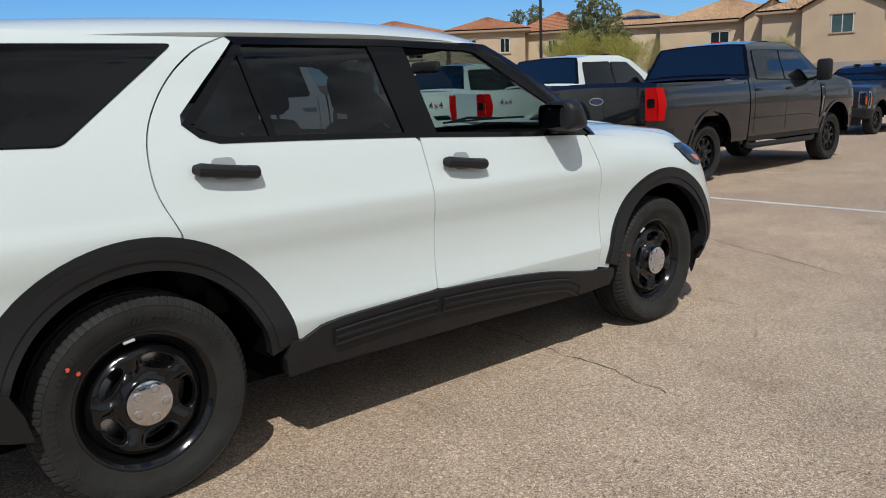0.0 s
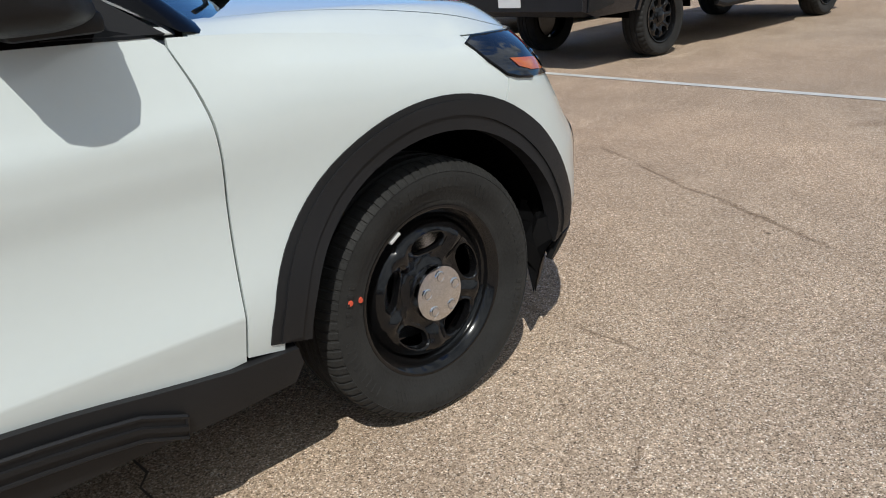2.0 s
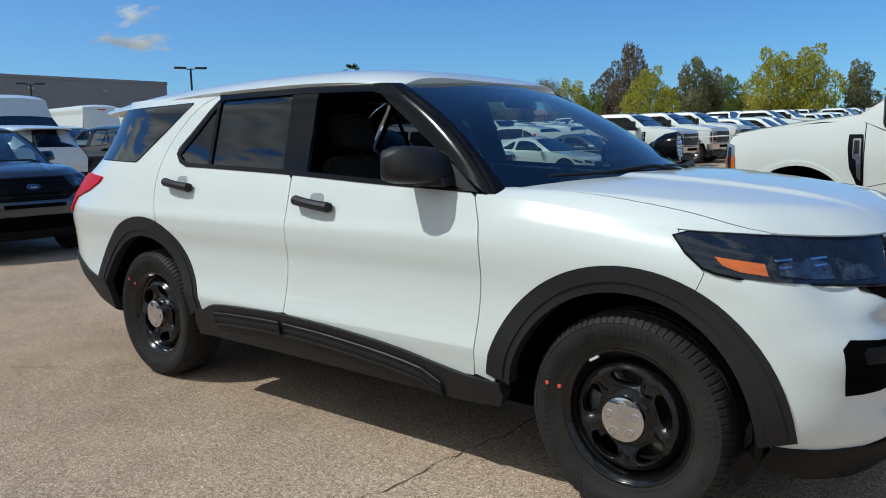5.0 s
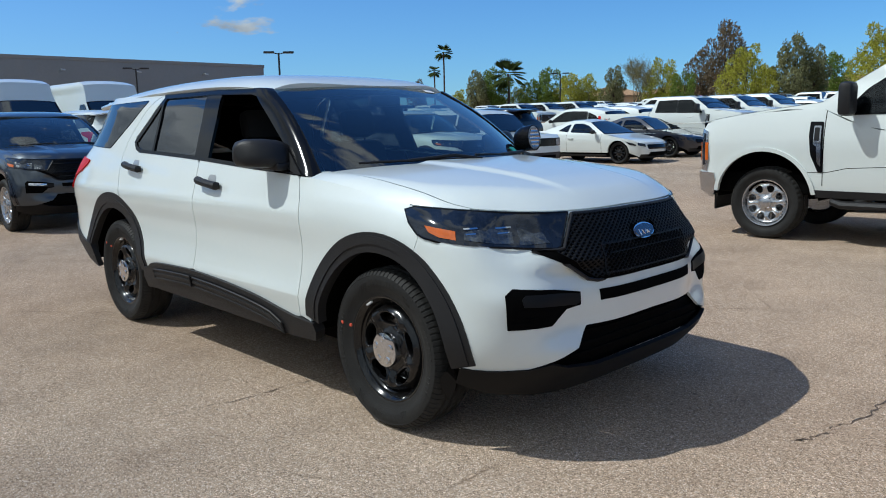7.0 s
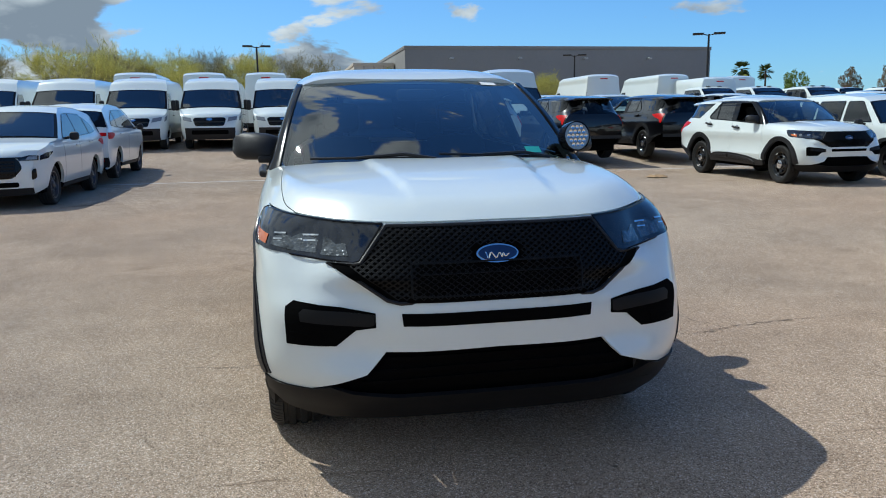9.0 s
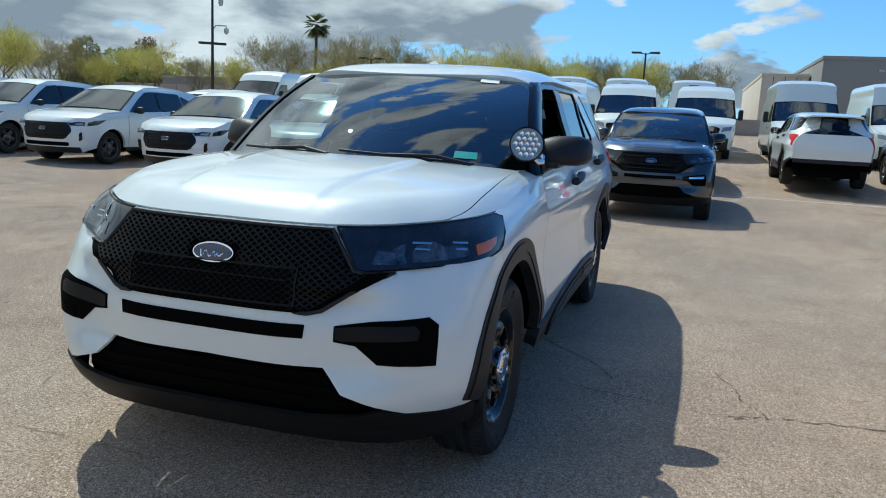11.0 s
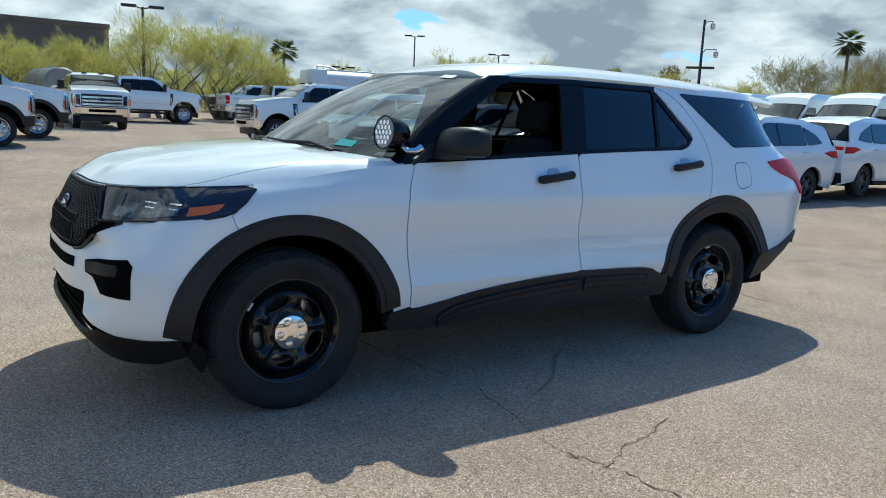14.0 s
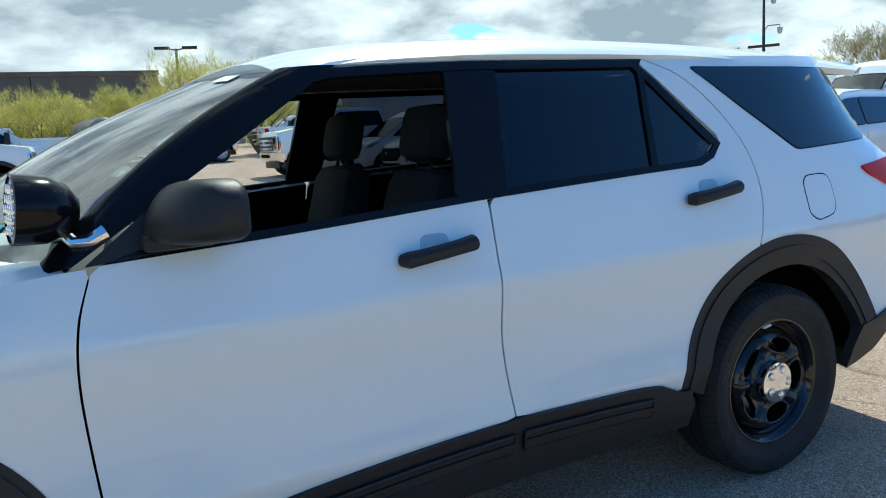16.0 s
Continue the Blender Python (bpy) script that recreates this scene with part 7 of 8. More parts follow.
def house(az, d, w, eave, ridge, wall, tile, wins, gables=(), solar=False, o=(-3.8, -3.5), depth=11.0, twist=0.0):
    """Two-storey stucco house that turns its back to the lot; local +x looks at the lot."""
    x, y = polar(az, d, o)
    hs = thing("house", "two-storey stucco house with a clay tile roof", "house", "houses behind the lot")
    z0 = rise(x, y)
    g = Geo()
    box(g, (-depth, -w / 2, 0), (0, w / 2, eave), 0.05)
    g.ob("wall", wall, hs)
    roof = new("roof")
    roof.parent = hs
    rw, rx = w / 2 + 0.5, depth + 0.5
    r0, r1 = min(rx / 2, rw) * 0.95, 0
    cx = -depth / 2
    hip = min(rw, rx / 2 + 0.25) * 0.98
    A, B, C, D = (0.5, -rw, eave), (0.5, rw, eave), (-rx, rw, eave), (-rx, -rw, eave)
    if w >= depth:
        R1, R2 = (cx, -rw + hip, ridge), (cx, rw - hip, ridge)
        faces = ((A, B, R2, R1), (C, D, R1, R2), (B, C, R2, R2), (D, A, R1, R1))
    else:
        R1, R2 = (0.5 - hip, 0, ridge), (-rx + hip, 0, ridge)
        faces = ((A, B, R1, R1), (C, D, R2, R2), (B, C, R2, R1), (D, A, R1, R2))
    for q in faces:
        g = Geo()
        tile_rows(g, *q)
        tagged(g.ob("roof_slope", tile, roof, angle=25), kind="stuff")
    g = Geo()
    box(g, (-rx, -rw, eave - 0.22), (0.45, rw, eave - 0.02), 0.02)
    g.ob("fascia", TRIM, roof)
    for wy, wz, ww, wh in wins:
        o2 = Geo()
        for p, q in (((0.0, wy - ww / 2 - 0.12, wz - 0.14), (0.10, wy + ww / 2 + 0.12, wz)), ((0.0, wy - ww / 2 - 0.12, wz + wh), (0.08, wy + ww / 2 + 0.12, wz + wh + 0.12))):
            box(o2, p, q, 0.02)
        fr = o2.ob("window_surround", TRIM, hs)
        g = Geo()
        for p, q in (((0.0, wy - ww / 2, wz), (0.05, wy - ww / 2 + 0.06, wz + wh)), ((0.0, wy + ww / 2 - 0.06, wz), (0.05, wy + ww / 2, wz + wh)), ((0.0, wy - 0.03, wz), (0.05, wy + 0.03, wz + wh)), ((0.0, wy - ww / 2, wz + wh - 0.06), (0.05, wy + ww / 2, wz + wh)), ((0.0, wy - ww / 2, wz), (0.05, wy + ww / 2, wz + 0.06))):
            box(g, p, q, 0)
        g.ob("window_frame", WIN_FRAME, fr)
        g = Geo()
        box(g, (0.004, wy - ww / 2, wz), (0.012, wy + ww / 2, wz + wh), 0)
        g.ob("blind", WIN_DARK, fr)
        g = Geo()
        box(g, (0.02, wy - ww / 2, wz), (0.026, wy + ww / 2, wz + wh), 0)
        g.ob("pane", PANE, fr)
    for gy, gw, gh in gables:
        gb = new("gable_wing")
        gb.parent = hs
        g = Geo()
        g.add([(0.0, gy - gw / 2, 0), (0.9, gy - gw / 2, 0), (0.9, gy + gw / 2, 0), (0.0, gy + gw / 2, 0), (0.0, gy - gw / 2, eave), (0.9, gy - gw / 2, eave), (0.9, gy + gw / 2, eave), (0.0, gy + gw / 2, eave), (0.9, gy, eave + gh), (-2.5, gy, eave + gh)],
              [(0, 1, 5, 4), (1, 2, 6, 8, 5), (2, 3, 7, 6), (4, 5, 8, 9), (6, 7, 9, 8)])
        g.ob("gable_wall", wall, gb)
        for s in (-1, 1):
            g = Geo()
            tile_rows(g, (1.3, gy + s * (gw / 2 + 0.4), eave - 0.12), (-2.5, gy + s * (gw / 2 + 0.4), eave - 0.12), (-2.5, gy, eave + gh), (1.3, gy, eave + gh))
            tagged(g.ob("gable_roof", tile, gb, angle=25), kind="stuff")
        o2 = Geo()
        box(o2, (0.9, gy - 0.85, eave - 2.0), (0.98, gy + 0.85, eave - 1.88), 0.02)
        box(o2, (0.9, gy - 0.85, eave - 0.62), (0.98, gy + 0.85, eave - 0.5), 0.02)
        fr = o2.ob("window_surround", TRIM, gb)
        g = Geo()
        for p, q in (((0.9, gy - 0.75, eave - 1.88), (0.95, gy - 0.68, eave - 0.62)), ((0.9, gy + 0.68, eave - 1.88), (0.95, gy + 0.75, eave - 0.62)), ((0.9, gy - 0.03, eave - 1.88), (0.95, gy + 0.03, eave - 0.62))):
            box(g, p, q, 0)
        g.ob("window_frame", WIN_FRAME, fr)
        g = Geo()
        box(g, (0.905, gy - 0.75, eave - 1.88), (0.915, gy + 0.75, eave - 0.62), 0)
        g.ob("blind", WIN_DARK, fr)
    if solar:
        for k in range(4):
            g = Geo()
            sl = (ridge - eave) / (rx / 2 + 0.25)
            box(g, (-0.85, -1.2 - k * 1.05, 0), (0.85, -0.2 - k * 1.05, 0.05), 0.01, Matrix.Translation((-1.9, 2.0, eave + 2.4 * sl + 0.22)) @ Matrix.Rotation(math.atan(sl), 4, "Y"))
            g.ob("solar_panel", SOLAR, hs)
    hs.matrix_world = pose(x, y, z0, 0, 0, az + 180 + twist)
    return hs


house(46.3, 74, 7.0, 6.3, 7.7, STUCCO[1], TILES[0], [(-1.5, 4.2, 0.9, 1.3), (1.6, 4.2, 0.9, 1.3)])
house(41.8, 77, 6.5, 6.2, 8.2, STUCCO[2], TILES[0], [(1.8, 4.0, 0.8, 1.4), (0.2, 4.0, 0.8, 1.4)], twist=-14)
house(35.4, 76, 9.0, 6.4, 8.2, STUCCO[2], TILES[1], [], solar=True, twist=8)
house(29.8, 71, 11.0, 6.3, 8.5, STUCCO[0], TILES[1], [(-0.6, 3.9, 1.5, 1.5)], gables=((3.4, 4.2, 1.3),))
house(21.8, 66, 13.5, 6.6, 8.8, STUCCO[1], TILES[1], [(4.6, 3.9, 1.6, 1.5)], gables=((-1.2, 5.4, 1.5),))
house(13.5, 68, 12.0, 6.4, 8.4, STUCCO[0], TILES[1], [(2.0, 3.9, 1.5, 1.5), (-2.5, 3.9, 1.5, 1.5)])
house(5.0, 70, 12.0, 6.4, 8.6, STUCCO[2], TILES[0], [(2.0, 3.9, 1.5, 1.5), (-2.5, 3.9, 1.5, 1.5)])
house(53.0, 78, 11.0, 6.2, 8.0, STUCCO[2], TILES[0], [(2.0, 3.9, 1.5, 1.5)])
# low houses beyond the north fence
for az, d, w in ((123.6, 128, 11), (119.2, 126, 10), (108, 118, 12)):
    house(az, d, w, 3.2, 5.0, STUCCO[2], TILES[1], [(0, 1.2, 1.4, 1.2)], o=(2.6, -3.0))


def block_building(lo, hi, wall, label, seams=0, cap=0.35, axis="x"):
    b = thing("warehouse", label, "building")
    g = Geo()
    box(g, lo, hi, 0.05)
    g.ob("wall", wall, b)
    g = Geo()
    box(g, (lo[0] - 0.08, lo[1] - 0.08, hi[2] - cap), (hi[0] + 0.08, hi[1] + 0.08, hi[2] + 0.06), 0.02)
    g.ob("parapet", wall, b)
    for k in range(1, seams):
        g = Geo()
        if axis == "x":
            y = lo[1] + (hi[1] - lo[1]) * k / seams
            box(g, (hi[0] - 0.02, y - 0.03, lo[2]), (hi[0] + 0.012, y + 0.03, hi[2] - cap), 0)
        else:
            x = lo[0] + (hi[0] - lo[0]) * k / seams
            box(g, (x - 0.03, hi[1] - 0.02, lo[2]), (x + 0.03, hi[1] + 0.012, hi[2] - cap), 0)
        g.ob("panel_joint", DARK_IN, b)
    return b


wh = block_building((-142, 14.2, 0), (-95, 56.5, 10.1), TILT_WALL, "large grey concrete warehouse with a flat roof", 0)
for y in (20, 29, 38, 47):
    g = Geo()
    tube(g, [(-95, y, 8.4), (-94.4, y, 8.7), (-93.9, y, 8.6)], 0.05, 6)
    box(g, (-94.1, y - 0.25, 8.45), (-93.6, y + 0.25, 8.62), 0.03)
    g.ob("wall_lamp", GALV, wh)
block_building((-150, 8.5, 0), (-104, 14.0, 8.6), PALE_WALL, "pale concrete annex beside the warehouse", 4)
block_building((-11.5, -96, 0), (46, -66.5, 7.7), BROWN_WALL, "brown block building behind the trees", 6, axis="y")
block_building((-92, -62, 0), (-78, -4, 4.6), TILT_WALL, "low grey building behind the vans", 8)
g = Geo()
for k in range(18):
    y0, y1 = -66 + k * 4.6, -66 + (k + 1) * 4.6 - 0.08
    box(g, (-74.2, y0, 0), (-74.0, y1, 2.4 + (1.1 if y0 < -9 else 0)), 0.02)
tagged(g.ob("wall_west", BLOCK_WALL), "tan block wall along the lot", "wall", kind="structure")
g = Geo()
for k in range(30):
    x0 = -74 + k * 4.6
    box(g, (x0, -68.2, 0), (x0 + 4.5, -68.0, 3.0), 0.02)
tagged(g.ob("wall_south", BLOCK_WALL), "tan block wall along the lot", "wall", kind="structure")
g = Geo()
for k in range(34):
    x0 = -90 + k * 4.6
    box(g, (x0, 97.0, 0), (x0 + 4.5, 97.2, 3.4), 0.02)
tagged(g.ob("wall_north", BLOCK_WALL), "tan block wall along the lot", "wall", kind="structure")
g = Geo()
for k in range(26):
    p, q = Vector((52.0, -40 + k * 4.6 * 0.9, 0)), Vector((52.0, -40 + (k + 0.98) * 4.6 * 0.9, 0))
    box(g, (p.x, p.y, 0), (p.x + 0.2, q.y, 2.6), 0.02)
tagged(g.ob("wall_east", BLOCK_WALL), "tan block wall before the houses", "wall", kind="structure")


# ---- lamp poles, camera mast, flag ----
def lamp_post(x, y, h, heads=2, turn=0.0, label="dark steel lot light with two flat heads"):
    p = thing("street_lamp", label, "street lamp", "lot lights")
    g = Geo()
    lathe(g, [(0.0, 0.0), (0.30, 0.0), (0.30, 0.75), (0.0, 0.75)], 16, turn=Matrix.Rotation(radians(90), 4, "X"))
    g.ob("footing", BLOCK_WALL, p)
    g = Geo()
    tube(g, [(0, 0, 0.7), (0, 0, h)], [0.085, 0.065], 8)
    g.ob("pole", POLE, p)
    for s in (1, -1)[:heads]:
        g = Geo()
        tube(g, [(0, 0, h - 0.08), (s * 0.35, 0, h)], 0.035, 6)
        box(g, (min(s * 0.3, s * 1.05), -0.20, h - 0.03), (max(s * 0.3, s * 1.05), 0.20, h + 0.10), 0.03)
        g.ob("lamp_head", POLE, p)
    p.matrix_world = pose(x, y, rise(x, y), 0, 0, turn)
    return p


for az, d, top, o in ((150.6, 56, 5.26, (3.6, -0.1)), (159.6, 72, 4.11, (3.6, -0.1)), (-122.0, 82, 5.66, (2.25, 3.2)), (-102.0, 44, 6.35, (0.97, 4.0)), (-128.2, 78, 4.59, (2.25, 3.2)), (-177.5, 62, 4.95, (3.6, -0.1)), (-157.8, 66, 3.78, (3.6, -0.1)), (127.9, 95, 3.4, (3.2, -2.0)), (-117.0, 70, 3.2, (2.25, 3.2)), (42.5, 40, 8.0, (-3.8, -3.5))):
    x, y = polar(az, d, o)
    lamp_post(x, y, 1.42 + d * math.tan(radians(top)) - rise(x, y), 2, az + 90)
x, y = -34.6, -24.6
mast = thing("camera_mast", "grey surveillance mast with two dome cameras", "mast")
g = Geo()
tube(g, [(0, 0, 0), (0, 0, 6.7)], [0.10, 0.06], 8)
g.ob("pole", POLE, mast)
for z, a, l in ((6.6, 20, 0.45), (5.1, 20, 0.75)):
    g = Geo()
    tube(g, [(0, 0, z - 0.25), (0.25 * l, 0.1 * l, z), (l, 0.2 * l, z + 0.02), (l, 0.2 * l, z - 0.15)], 0.035, 6)
    lathe(g, [(0.0, -0.45), (0.09, -0.42), (0.13, -0.30), (0.13, -0.12), (0.05, -0.08)], 14, (l, 0.2 * l, z), Matrix.Rotation(radians(90), 4, "X"))
    g.ob("dome_camera", GALV, mast)
g = Geo()
box(g, (-0.75, -0.16, 4.05), (0.75, 0.16, 4.18), 0.03)
g.ob("lamp_head", POLE, mast)
mast.matrix_world = pose(x, y, rise(x, y), 0, 0, 125)
FLAG = [material("flag_%s" % n, c, 0.8, var=0.08) for n, c in (("red", (0.45, 0.04, 0.05)), ("white", (0.7, 0.7, 0.7)), ("blue", (0.03, 0.05, 0.2)))]
x, y = polar(-124.6, 84, (2.25, 3.2))
fl = thing("flag_pole", "striped flag flying from a tall pole", "flag")
g = Geo()
tube(g, [(0, 0, 0), (0, 0, 6.6)], [0.08, 0.04], 8)
g.ob("pole", GALV, fl)
for k in range(7):
    g = Geo()
    grid(g, lambda u, v: np.stack([0 * u + 0.12 * np.sin(u * 4), u, 5.0 - 0.22 * u + v], 1), np.linspace(0, 1.9, 9), np.array((k * 0.19, k * 0.19 + 0.187)))
    g.ob("flag_stripe", FLAG[k % 2], fl)
g = Geo()
grid(g, lambda u, v: np.stack([0 * u + 0.12 * np.sin(u * 4) + 0.012, u, 5.0 - 0.22 * u + v], 1), np.linspace(0, 0.8, 5), np.array((0.58, 1.33)))
g.ob("flag_canton", FLAG[2], fl)
fl.matrix_world = pose(x, y, rise(x, y), 0, 0, 145)


# ---- trees ----
BARK = material("grey_green_bark", (0.13, 0.12, 0.07), 0.9, var=0.25, scale=4, fine=60, bump=0.4, bump_scale=40)
BARK_DARK = material("brown_bark", (0.075, 0.055, 0.04), 0.9, var=0.25, scale=4, fine=60, bump=0.4, bump_scale=40)


def leaf_material(name, base, spread=0.35):
    m = material(name, base, 0.65, var=0.2, scale=1.5, fine=15, spec=0.3)
    n, l = m.node_tree.nodes, m.node_tree.links
    p = n["Principled BSDF"]
    geo = n.new("ShaderNodeNewGeometry")
    mr = n.new("ShaderNodeMapRange")
    mr.inputs["To Min"].default_value, mr.inputs["To Max"].default_value = 1 - spread, 1 + spread
    l.new(geo.outputs["Random Per Island"], mr.inputs["Value"])
    sc = n.new("ShaderNodeVectorMath")
    sc.operation = "SCALE"
    old = p.inputs["Base Color"].links[0].from_socket
    l.new(old, sc.inputs[0])
    l.new(mr.outputs[0], sc.inputs["Scale"])
    l.new(sc.outputs[0], p.inputs["Base Color"])
    tr = n.new("ShaderNodeBsdfTranslucent")
    l.new(sc.outputs[0], tr.inputs[0])
    mx = n.new("ShaderNodeMixShader")
    mx.inputs[0].default_value = 0.45
    l.new(p.outputs[0], mx.inputs[1])
    l.new(tr.outputs[0], mx.inputs[2])
    l.new(mx.outputs[0], n["Material Output"].inputs[0])
    return m


LEAF = {"yellow": leaf_material("palo_verde_leaf", (0.46, 0.43, 0.12)), "olive": leaf_material("olive_leaf", (0.25, 0.25, 0.12)), "green": leaf_material("green_leaf", (0.19, 0.26, 0.05)), "dusty": leaf_material("dusty_leaf", (0.24, 0.21, 0.10)), "lime": leaf_material("lime_leaf", (0.44, 0.43, 0.07)), "brown": leaf_material("dry_brown_leaf", (0.22, 0.165, 0.10)), "palm": leaf_material("palm_leaf", (0.07, 0.095, 0.03))}
LEAF["palm"].node_tree.nodes["Principled BSDF"].inputs["Specular IOR Level"].default_value = 0.05
LEAF["palm"].node_tree.nodes["Principled BSDF"].inputs["Roughness"].default_value = 0.9


def tree(h, spread, leaf, bark, seed, leaves=2600, droop=0.25, open_crown=0.5, size=0.16, low=0.28, feather=0.0):
    """Forked trunk with tapering limbs and a crown of small leaf sprays set along the twigs."""
    rg = random.Random(seed)
    t = thing("tree", "tree", "tree")
    wood, tips = Geo(), []

    def grow(p, d, length, r, level):
        pts, rs = [p], [r]
        for k in range(3):
            d = (d + Vector((rg.uniform(-0.22, 0.22), rg.uniform(-0.22, 0.22), rg.uniform(-0.05, 0.12) - droop * 0.12 * level))).normalized()
            p = p + d * length / 3
            pts.append(p)
            rs.append(r * (1 - 0.2 * (k + 1)))
        tube(wood, pts, rs, 7 if level < 2 else 4, cap=level < 1)
        if level >= (1 if feather else 2):
            tips.append((pts[1], pts[2]))
            tips.append((pts[2], pts[3]))
        if level < 4:
            for k in range(3 if level < 3 else 2):
                a = rg.uniform(0, 2 * math.pi)
                out = Vector((math.cos(a), math.sin(a), rg.uniform(0.1, 0.8) - droop * 0.5 * (level > 2)))
                grow(pts[-1] if k else pts[2], (d * 0.55 + out * spread).normalized(), length * rg.uniform(0.62, 0.82), rs[-1] * 0.72, level + 1)
    stems = 5 if feather else rg.choice((2, 3))
    for k in range(stems):
        a = rg.uniform(0, 6.28) if not feather else k * 1.257 + rg.uniform(-0.4, 0.4)
        lean = rg.uniform(0.25, 0.75) if feather else 0.35
        grow(Vector((0.12 * math.cos(a), 0.12 * math.sin(a), -0.1)), Vector((lean * math.cos(a), lean * math.sin(a), 1)).normalized(), h * low, h * (0.012 if feather else 0.020), 0)
    top = max(p[1].z for p in tips)
    k = h / top
    wood.v = [tuple(c * k for c in v) for v in wood.v]
    wood.ob("trunk", bark, t)
    crown = Geo()
    v, f = [], []
    for _ in range(leaves):
        a, b = rg.choice(tips)
        c = a.lerp(b, rg.random()) * k
        if feather:
            # slim green twigs that fan up and out
            c = c + Vector((rg.gauss(0, 1), rg.gauss(0, 1), rg.gauss(0, 0.8))) * h * 0.018
            d = ((b - a).normalized() * 0.7 + Vector((rg.gauss(0, 0.5), rg.gauss(0, 0.5), rg.gauss(0.35, 0.4)))).normalized()
            s, wd = size * rg.uniform(0.5, 1.5), feather
        else:
            c = c + Vector((rg.gauss(0, 1), rg.gauss(0, 1), rg.gauss(0, 0.7))) * (h * 0.035 * (1 + open_crown))
            d = Vector((rg.gauss(0, 1), rg.gauss(0, 1), rg.gauss(0, 0.6) - droop)).normalized()
            s, wd = size * rg.uniform(0.6, 1.5), 0.30
        e = d.orthogonal().normalized()
        e.rotate(Matrix.Rotation(rg.uniform(0, 6.28), 3, d))
        q = len(v)
        v += [c - e * s * wd, c + d * s * 0.5 - e * s * wd * 0.4, c + d * s, c + d * s * 0.45 + e * s * wd]
        f.append((q, q + 1, q + 2, q + 3))
    crown.add(v, f)
    tagged(crown.ob("crown", leaf, t), kind="stuff")
    return t


def full_tree(h, w, leaf, bark, seed, leaves=8000, size=0.30, lobes=16, low=0.12, droop=0.0):
    """Leafy tree: trunk, limbs out to each lobe of the crown, and leaf sprays thick over the lobes."""
    rg = random.Random(seed)
    t = thing("tree", "tree", "tree")
    wood, blobs = Geo(), []
    for k in range(lobes):
        a, u = 2.4 * k + rg.uniform(-0.5, 0.5), (k + 0.5) / lobes
        z = h * (low + 0.08 + (0.86 - low) * u)
        rad = w * math.sin(math.pi * (0.14 + 0.80 * u)) ** 0.8 * rg.uniform(0.45, 1.0)
        blobs.append((Vector((rad * math.cos(a), rad * math.sin(a), z)), w * rg.uniform(0.30, 0.52) * (1.1 - 0.5 * u)))
    top = max(c.z + q * 0.8 for c, q in blobs)
    tube(wood, [(0, 0, -0.1), (0.04 * h, 0.01 * h, h * 0.25), (0, 0, h * 0.6)], [h * 0.028, h * 0.020, h * 0.008], 7)
    for c, q in blobs:
        tube(wood, [(0.03 * h, 0.01 * h, max(0.1, c.z * 0.5 - 0.2)), tuple(c * 0.7), tuple(c)], [h * 0.010, h * 0.006, h * 0.003], 5)
    wood.ob("trunk", bark, t)
    v, f = [], []
    weights = [q * q for _, q in blobs]
    for c, q in rg.choices(blobs, weights, k=leaves):
        n = Vector((rg.gauss(0, 1), rg.gauss(0, 1), rg.gauss(0.15, 1))).normalized()
        p = c + Vector((n.x, n.y, n.z * 0.85)) * q * (rg.uniform(0.35, 1.0) ** 0.4 + rg.gauss(0, 0.10))
        p.z = max(p.z, 0.15)
        d = (n * 0.6 + Vector((rg.gauss(0, 0.6), rg.gauss(0, 0.6), rg.gauss(0, 0.5) - droop))).normalized()
        e = d.orthogonal().normalized()
        e.rotate(Matrix.Rotation(rg.uniform(0, 6.28), 3, d))
        s = size * rg.uniform(0.5, 1.4)
        b = len(v)
        v += [p - e * s * 0.25, p + d * s * 0.5 - e * s * 0.14, p + d * s, p + d * s * 0.45 + e * s * 0.28]
        f.append((b, b + 1, b + 2, b + 3))
    k = h / top
    g = Geo().add([tuple(c * k for c in q) for q in v], f)
    tagged(g.ob("crown", leaf, t), kind="stuff")
    return t


def plant(src, x, y, s, turn, label, z=0.0, slim=1.0):
    o = copy_thing(src, Matrix.Translation((x, y, rise(x, y) + z)) @ Matrix.Rotation(turn, 4, "Z") @ Matrix.Diagonal((s * slim, s * slim, s, 1)))
    return tagged(o, label, "tree", "trees round the lot")


rt = random.Random(11)
protos = {"pv1": tree(6.0, 0.80, LEAF["yellow"], BARK, 1, 10000, 0.0, 0.9, 0.42, 0.20, 0.030), "pv2": tree(6.0, 0.70, LEAF["yellow"], BARK, 2, 9000, 0.0, 1.1, 0.42, 0.20, 0.030), "pv3": tree(6.0, 0.62, LEAF["dusty"], BARK, 3, 8000, 0.0, 0.8, 0.45, 0.18, 0.026),
          "ol1": full_tree(8.0, 2.6, LEAF["olive"], BARK_DARK, 4, 8000, 0.34, 18, 0.1, 0.5), "gr1": full_tree(7.0, 3.2, LEAF["green"], BARK_DARK, 5, 8000, 0.34, 15, 0.08), "du1": full_tree(9.0, 2.9, LEAF["brown"], BARK_DARK, 6, 7000, 0.34, 20, 0.15),
          "yg1": full_tree(6.0, 3.0, LEAF["lime"], BARK, 7, 8000, 0.28, 15, 0.06), "bu1": full_tree(4.0, 3.4, LEAF["yellow"], BARK, 8, 9000, 0.24, 14, 0.0)}
home = {k: pose(-60 - 6 * i, -74, rise(0, -74)) for i, k in enumerate(protos)}
for k, o in protos.items():
    o.matrix_world = home[k]
    tagged(o, "bushy tree behind the lot wall", "tree", "trees round the lot")


